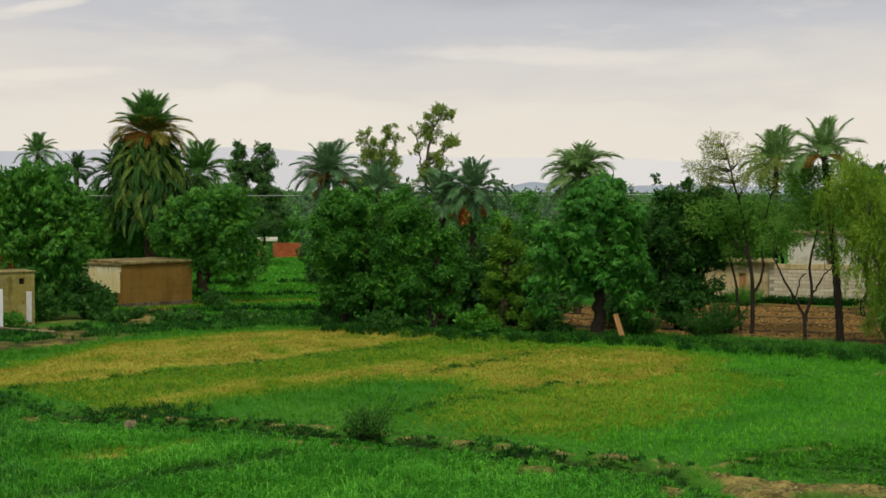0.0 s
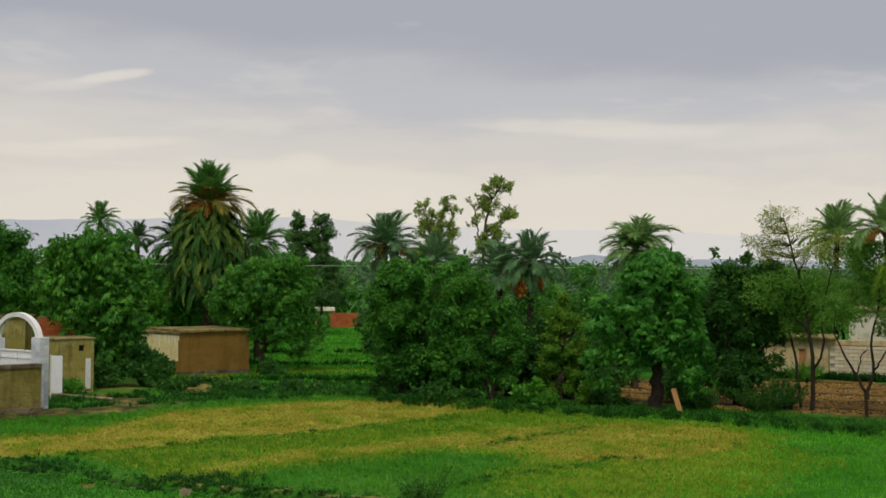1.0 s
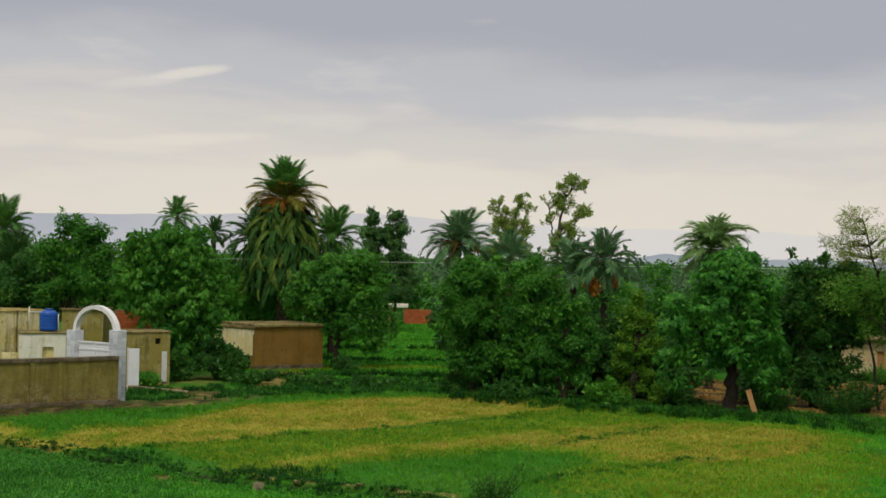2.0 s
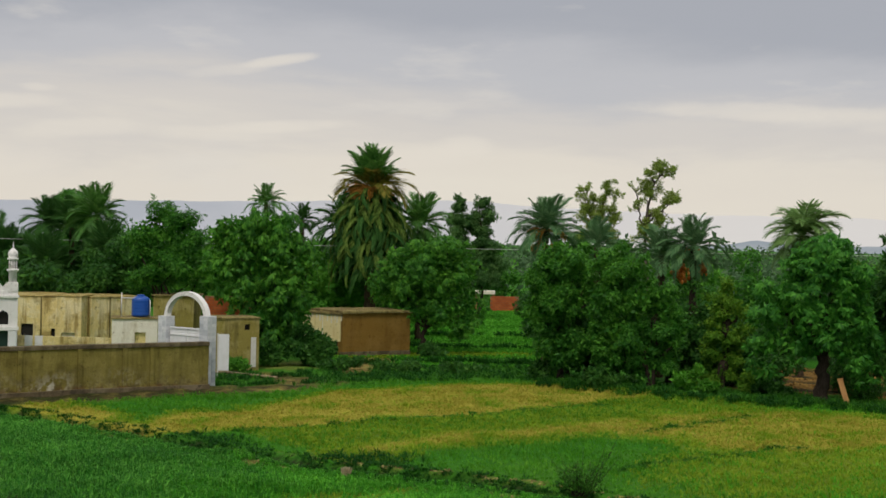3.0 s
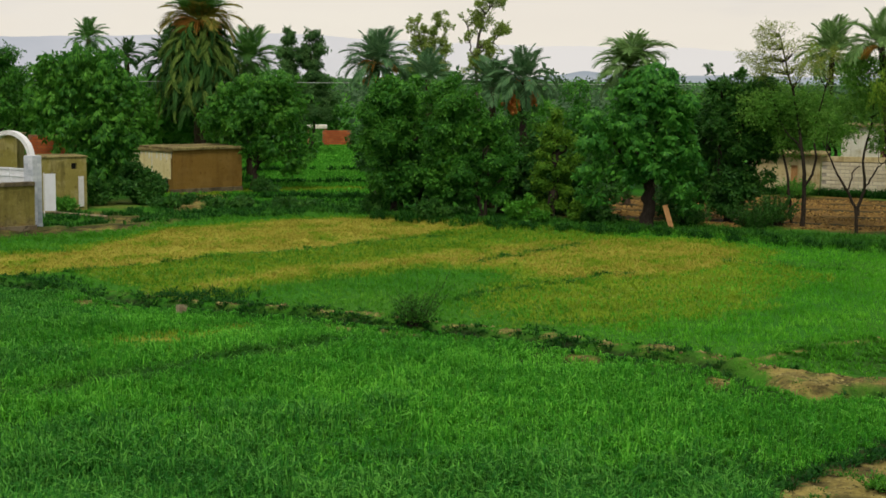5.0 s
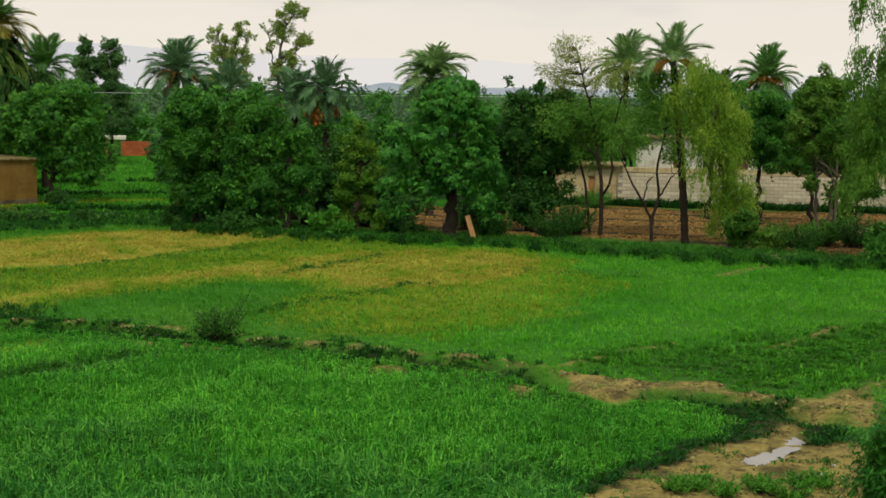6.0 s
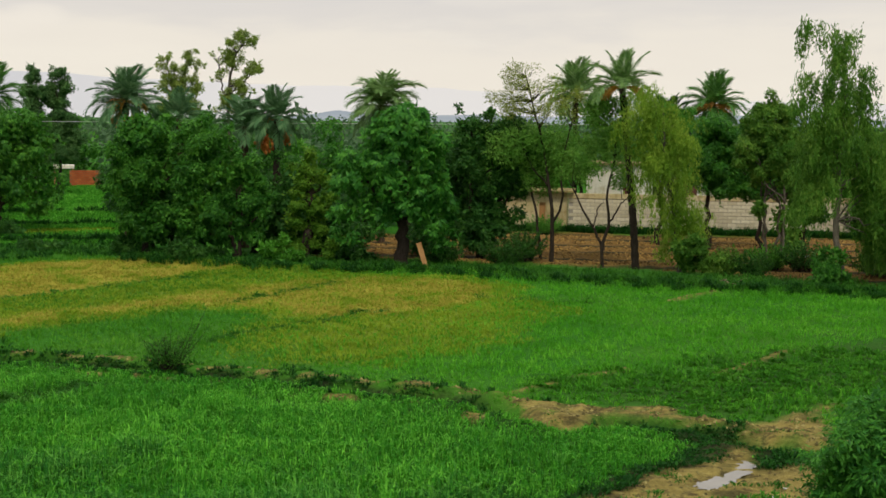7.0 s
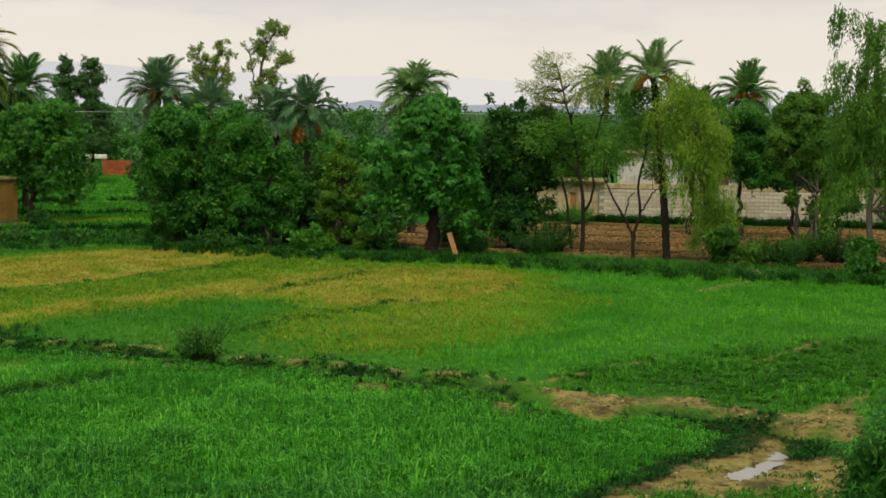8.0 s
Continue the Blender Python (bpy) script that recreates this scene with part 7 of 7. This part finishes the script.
far_wood()

# ---- loose things ----
t = thing("wooden_plank", pose(8.3, 66.9, 0), "sawn wooden plank leaning by the mango trunk", "plank")
bm = boxed(-0.12, 0.12, -0.025, 0.025, 0, 1.28, bevel=0.008)
ob = part("board", bm, WOOD, t)
ob.matrix_local = pose(0.06, 0, 0, -14, -16, 0)
# a pale stone-like lump, built here as a tied bundle of straw
t = thing("pale_lump", pose(-8.98, 41.3, 0), "small pale stone-like lump by the furrow, built as a sheaf", "sheaf")
v = leaf_quads(rng.normal(size=(240, 3)) * np.array((0.045, 0.045, 0)), unit(rng.normal(size=(240, 3)) * 0.16 + np.array((0, 0, 1))), 0.36, 0.03)
part("straw", quads_mesh("straw", v), STRAW, t)
part("tie", lathe(bmesh.new(), ((0.085, 0.14), (0.095, 0.16), (0.085, 0.18)), 12), DEADWOOD, t)
t = thing("fallen_branch", pose(19.7, 58.7, 0.06), "dry fallen branch on the field's edge", "branch")
part("stem", tubes_mesh("stem", [(wobbly((-0.8, 0.9, 0.05), (1.6, -0.4, 0.14), 0.03), np.linspace(0.035, 0.012, 7))], 6), DEADWOOD, t)
for e in ((0.6, 0.5, 0.3), (1.4, 0.1, 0.35), (0.9, -0.9, 0.2)):
    part("twig", tubes_mesh("twig", [(wobbly((0.3, 0, 0.09), e, 0.06), np.linspace(0.018, 0.006, 7))], 5), DEADWOOD, t)
t = thing("log_kerb", pose(-22.0, 69.9, 0.05), "pale log lying on the red soil", "log")
part("trunk", tubes_mesh("log", [(wobbly((-0.3, 0.6, 0.05), (3.4, -0.7, 0.05), 0.01), np.linspace(0.08, 0.06, 7))], 8), DEADWOOD, t)

for x, y, s in ((9.74, 25.3, 0.06), (10.2, 26.0, 0.035), (29.0, 72.0, 0.12)):
    bm = bmesh.new()
    bmesh.ops.create_grid(bm, x_segments=5, y_segments=4, size=s)
    for v in bm.verts:
        v.co += Vector((rng.normal() * 0.12, rng.normal() * 0.12, abs(rng.normal()) * 0.35)) * s
    r = bmesh.ops.solidify(bm, geom=bm.faces[:], thickness=0.004)
    o = part("plastic_scrap", bm, GATE_WHITE)
    o.location = (x, y, float(height(np.array(x), np.array(y))) + 0.015)
    tagged(o, "crumpled scrap of white plastic on bare soil", "litter", "scraps of litter")

# ---- the crops ----
def scatter(n, keep, d0, d1, a0=-29.0, a1=28.0):
    a = np.radians(rng.uniform(a0, a1, n))
    d = np.sqrt(rng.uniform(d0 * d0, d1 * d1, n))
    x, y = d * np.sin(a), d * np.cos(a)
    ok = keep(x, y)
    return x[ok], y[ok]


def blades(name, x, y, per, tall, wide, lay, mat, label, category, arc=False):
    """Tufts of bent grass blades, too many to count; arc: long blades whose tips hang over."""
    z = height(x, y)
    size = tall * (1 + 0.28 * waves(x, y, 2.6, 17)) * rng.uniform(0.7, 1.25, len(x)) * np.clip(0.30 + line_gap(x, y, DITCH) / 5.5, 0.42, 1.0) * (1 - 0.55 * inside(x, y, DRY_C, 1.6)) * np.clip(0.45 + line_gap(x, y, RUT) / 3.0, 0.45, 1.0)
    idx = np.repeat(np.arange(len(x)), per)
    n = len(idx)
    a = rng.uniform(0, 6.283, n)
    out = np.stack((np.cos(a), np.sin(a), 0 * a), -1)
    b = np.stack((x[idx], y[idx], z[idx] - 0.02), -1) + out * rng.uniform(0, 0.09, n)[:, None]
    ln = size[idx] * rng.uniform(0.6, 1.15, n)
    le = lay * rng.uniform(0.3, 1.6, n)
    side = np.stack((-np.sin(a), np.cos(a), 0 * a), -1) * (wide * rng.uniform(0.6, 1.3, n))[:, None]
    up = np.array((0, 0, 1.0))
    m = b + (out * (le * 0.35)[:, None] + 0.62 * up) * ln[:, None]
    if arc:
        hang = np.clip(rng.normal(0.55, 0.30, n), 0.0, 1.0)
        m = b + (out * (le * 0.30)[:, None] + 0.70 * up) * ln[:, None]
        e = m + (out * (le * 0.55 + 0.10)[:, None] + up * (0.30 - 0.55 * hang)[:, None]) * ln[:, None]
        low = np.stack((b - side * 0.2, b + side * 0.2, m + side * 0.5, m - side * 0.5), 1)
        top = np.stack((m - side * 0.5, m + side * 0.5, e + side * 0.06, e - side * 0.06), 1)
        v = np.concatenate((low, top), 1).reshape(-1, 4, 3)
    else:
        t = b + (out * le[:, None] + 0.95 * up - up * (0.22 * le ** 2)[:, None]) * ln[:, None]
        v = np.stack((b, m + side * 0.5, t, m - side * 0.5), 1)
    return tagged(part(name, quads_mesh(name, v), mat), label, category, kind="stuff")


def bare(x, y):
    dry, soil, tilled, low, wet, lush = zones(x, y)
    return (soil > 0.45) | (tilled > 0.5) | (wet > 0.5)


def lush_keep(x, y):
    p = past(x, y, DITCH)
    return (p < -0.3) & ~bare(x, y) & (past(x, y, EDGE) < 0) & (rng.random(np.shape(x)) > zones(x, y)[0] * 0.9)


def north(x, y):
    return (past(x, y, DITCH) > 0.4) & (past(x, y, EDGE) < 0.2) & ~bare(x, y)


def mid_keep(x, y):
    dry, soil, tilled, low, wet, lush = zones(x, y)
    return north(x, y) & (rng.random(np.shape(x)) > dry * 1.1) & (rng.random(np.shape(x)) > low * 0.97)


def bright_side(x, y):
    """Where the short grass is the fresher kind."""
    return x + 2.5 * waves(x, y, 6.0, 77) + rng.normal(size=np.shape(x)) * 1.5 > 2.5


def dry_keep(x, y):
    dry = zones(x, y)[0]
    return (rng.random(np.shape(x)) < np.clip((dry - 0.70) / 0.2, 0, 1)) & ~bare(x, y) & (past(x, y, EDGE) < 0.2)


def band(x, y):
    """A low dark line across the fodder."""
    return line_gap(x, y, BAND) + 0.35 * waves(x, y, 1.6, 47) + rng.normal(size=np.shape(x)) * 0.12 < 0.42


def deep(x, y):
    """Where the fodder stands darker and taller, near the house."""
    soft = 3.2 * waves(x, y, 5.0, 46) + rng.normal(size=np.shape(x)) * 1.6
    return (np.hypot(x + 6.5, y) + soft < 26.5) | (x + 0.8 * soft < -12.5)


blades("tall_grass", *scatter(80000, lambda x, y: lush_keep(x, y) & ~deep(x, y) & ~band(x, y), 23, 58), 6, 0.36, 0.027, 0.60, GRASS_LUSH, "dense lush green fodder grass", "grass", arc=True)
blades("deep_grass", *scatter(120000, lambda x, y: lush_keep(x, y) & deep(x, y) & ~band(x, y), 22, 58), 6, 0.42, 0.028, 0.55, GRASS_DEEP, "tall deep green fodder grass near the house", "grass", arc=True)
blades("band_grass", *scatter(60000, lambda x, y: lush_keep(x, y) & band(x, y), 24, 40, -29, -2), 6, 0.32, 0.034, 0.9, GRASS_WEED, "dark grass along a low line in the fodder", "grass", arc=True)
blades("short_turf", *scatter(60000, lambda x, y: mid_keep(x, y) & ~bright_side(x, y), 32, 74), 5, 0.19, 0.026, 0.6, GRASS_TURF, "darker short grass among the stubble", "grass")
blades("short_grass", *scatter(60000, lambda x, y: mid_keep(x, y) & bright_side(x, y), 32, 74), 5, 0.20, 0.026, 0.6, GRASS_MID, "short green grass on the fields", "grass")
blades("dry_stubble", *scatter(105000, dry_keep, 32, 74), 5, 0.13, 0.030, 0.7, GRASS_DRY, "yellowed cut stubble", "stubble")
blades("fading_grass", *scatter(110000, lambda x, y: (rng.random(np.shape(x)) < 5.0 * zones(x, y)[0] * (1.02 - zones(x, y)[0])) & ~bare(x, y) & (past(x, y, EDGE) < 0.2), 32, 74), 5, 0.16, 0.028, 0.65, GRASS_FADE, "grass turning from green to yellow", "grass")
blades("crop_leaves", *scatter(42000, lambda x, y: (zones(x, y)[3] > rng.random(np.shape(x)) * 1.1) & ~bare(x, y) & (np.sin((y + 0.28 * x + 0.10 * waves(x, y, 2.0, 72)) * 6.28 / 0.62) > -0.1), 31, 46), 6, 0.17, 0.055, 0.9, LEAF_CROP, "low dark green leafy crop rows", "crop")


def weed_keep(x, y):
    e = line_gap(x, y, EDGE)
    rill = line_gap(x, y, np.array(RILLS[3])) + 0.35 * waves(x, y, 0.9, 28)
    near = (e + 0.7 * waves(x, y, 1.6, 19) + rng.normal(size=np.shape(x)) * 0.25 < 0.8) | (rill < 0.03)
    behind = (past(x, y, EDGE) > 0) & (past(x, y, EDGE) < np.where(x < -5, 9, 5)) & (zones(x, y)[2] < 0.5)
    return (near | behind) & (zones(x, y)[1] < 0.6) & ((x > -6) | (rng.random(np.shape(x)) < 0.15))


blades("weed_grass", *scatter(90000, weed_keep, 24, 92), 6, 0.34, 0.035, 0.8, GRASS_WEED, "rough weeds along the furrow and field edge", "weeds")
def bank_keep(x, y):
    """Dark growth on the bank between the field and the huts."""
    p = past(x, y, EDGE)
    return (x < -5) & (p > -0.4 + 0.6 * waves(x, y, 2.0, 54)) & (p < 9) & (zones(x, y)[1] < 0.6) & (waves(x, y, 2.4, 55) > -0.05)


blades("edge_weeds", *scatter(60000, lambda x, y: (line_gap(x, y, EDGE) + 0.6 * waves(x, y, 1.6, 19) < 1.3) & (waves(x, y, 0.9, 73) > 0.32) & (zones(x, y)[1] < 0.6) & (x > -6), 55, 76, -6, 28), 6, 0.36, 0.04, 0.9, LEAF_NETTLE, "dark tufted weeds along the field edge", "weeds", arc=True)
blades("bank_weeds", *scatter(26000, bank_keep, 55, 92, -29, -2), 6, 0.28, 0.05, 0.8, LEAF_NETTLE, "dark weeds on the bank before the huts", "weeds")

blades("rill_weeds", *scatter(200000, lambda x, y: (np.min([line_gap(x, y, np.array(b)) for b in RILLS], axis=0) + 0.30 * waves(x, y, 1.2, 75) + rng.normal(size=np.shape(x)) * 0.12 < 0.16) & (waves(x, y, 1.1, 76) > -0.30), 43, 66, -17, 14), 5, 0.15, 0.035, 0.9, GRASS_WEED, "dark weeds along the shallow rills in the stubble", "weeds")


def nettle_keep(x, y):
    """Dark weeds in the ditch's mouth, along its sides and by the rut."""
    g = np.where(past(x, y, DITCH) > 0, 1, -1) * line_gap(x, y, DITCH) + 0.3 * waves(x, y, 1.3, 48)
    side = ((np.abs(g) < 0.85) & (x < 5.9) & (waves(x, y, 1.6, 74) > -0.35)) | ((np.abs(g - 1.35) < 0.25) & (waves(x, y, 1.2, 49) > 0.1) & (rng.random(np.shape(x)) < 0.4))
    hollow = np.maximum(inside(x, y, HOLLOWS[0], 0.5), inside(x, y, HOLLOWS[1], 0.5)) > rng.random(np.shape(x))
    return (inside(x, y, NETTLES, 0.1) > 0.5) | (hollow & (rng.random(np.shape(x)) < 0.5)) | (side & (zones(x, y)[1] < 0.5)) | (line_gap(x, y, RUT) + 0.2 * waves(x, y, 0.8, 50) < 0.2)


blades("dark_weeds", *scatter(130000, nettle_keep, 22, 66), 6, 0.31, 0.045, 0.9, LEAF_NETTLE, "low dark weeds along the wet ditch", "weeds")
blades("track_weeds", *scatter(9000, lambda x, y: (zones(x, y)[1] > 0.3) & (waves(x, y, 1.3, 27) > 0.35) & (inside(x, y, PUDDLE, 0.3) < 0.2), 22, 36, 8, 28), 5, 0.12, 0.03, 0.9, GRASS_WEED, "small weeds on the muddy track", "weeds")
wall_line = np.array(((15.6, 90.1), (20.2, 88.9), (33.4, 85.3), (44, 82)))
blades("wall_weeds", *scatter(26000, lambda x, y: line_gap(x, y, wall_line) + 0.3 * waves(x, y, 2.0, 33) < 0.7, 82, 98, 8, 28), 6, 0.5, 0.06, 0.7, LEAF_NETTLE, "dark weeds along the foot of the yard wall", "weeds")
blades("hedge_weeds", *scatter(30000, lambda x, y: np.min([line_gap(x, y, np.array(b)) for b in HEDGES], axis=0) + 0.5 * waves(x, y, 2.2, 71) < 0.30, 76, 112, -14, -2), 6, 0.50, 0.06, 0.7, LEAF_NETTLE, "dark weeds on the bunds between the far plots", "weeds")
blades("far_stubble", *scatter(9000, lambda x, y: inside(x, y, STRIP, 0.7) > 0.4, 80, 93, -15, -3), 5, 0.16, 0.05, 0.7, GRASS_FADE, "yellowing strip beyond the bank", "stubble")
blades("far_grass", *scatter(30000, lambda x, y: (x < -6) & ~bare(x, y) & (inside(x, y, STRIP, 0.7) < 0.5), 80, 150, -14, -3), 5, 0.26, 0.06, 0.6, GRASS_LUSH, "green field beyond the trees", "grass")


def clods(name, n, keep, d0, d1, size, mat, label, a0=-29.0, a1=28.0):
    """Crumbs and lumps of earth, too many to count."""
    x, y = scatter(n, keep, d0, d1, a0, a1)
    c = len(x)
    z = height(x, y)
    s = size * rng.uniform(0.35, 1.0, c) ** 1.5
    corner = np.array(((1, 0, 0), (0, 1, 0), (-1, 0, 0), (0, -1, 0), (0, 0, 0.75)), float)
    v = np.stack((x, y, z - 0.01), -1)[:, None, :] + corner[None] * s[:, None, None] * rng.uniform(0.6, 1.4, (c, 5, 1))
    f = np.array(((0, 1, 4), (1, 2, 4), (2, 3, 4), (3, 0, 4)))
    faces = (np.arange(c)[:, None, None] * 5 + f[None]).reshape(-1, 3)
    me = bpy.data.meshes.new(name)
    me.from_pydata(v.reshape(-1, 3).tolist(), [], faces.tolist())
    return tagged(part(name, me, mat), label, "soil", kind="stuff")


clods("soil_clods", 60000, lambda x, y: (zones(x, y)[1] > 0.5) & (zones(x, y)[4] < 0.4) & (inside(x, y, PUDDLE, 0.3) < 0.3), 22, 72, 0.075, CLOD, "loose crumbs of pale earth on the bare ground")
def ditch_keep(x, y):
    g = np.where(past(x, y, DITCH) > 0, 1, -1) * line_gap(x, y, DITCH) + 0.22 * waves(x, y, 1.5, 6)
    return (np.abs(g - 0.95) < 0.26) & (waves(x, y, 0.9, 10) > -0.15) & (x > -11)


clods("ditch_clods", 90000, ditch_keep, 28, 56, 0.075, CLOD, "crumbs of dug earth along the ditch")
clods("ploughed_clods", 60000, lambda x, y: (zones(x, y)[2] > 0.5) & (np.sin((y + 0.22 * x + 0.25 * waves(x, y, 3.0, 43)) * 6.28 / 4.0) > 0.0), 58, 90, 0.10, CLOD_RED, "brown clods of freshly ploughed earth", 4, 28)
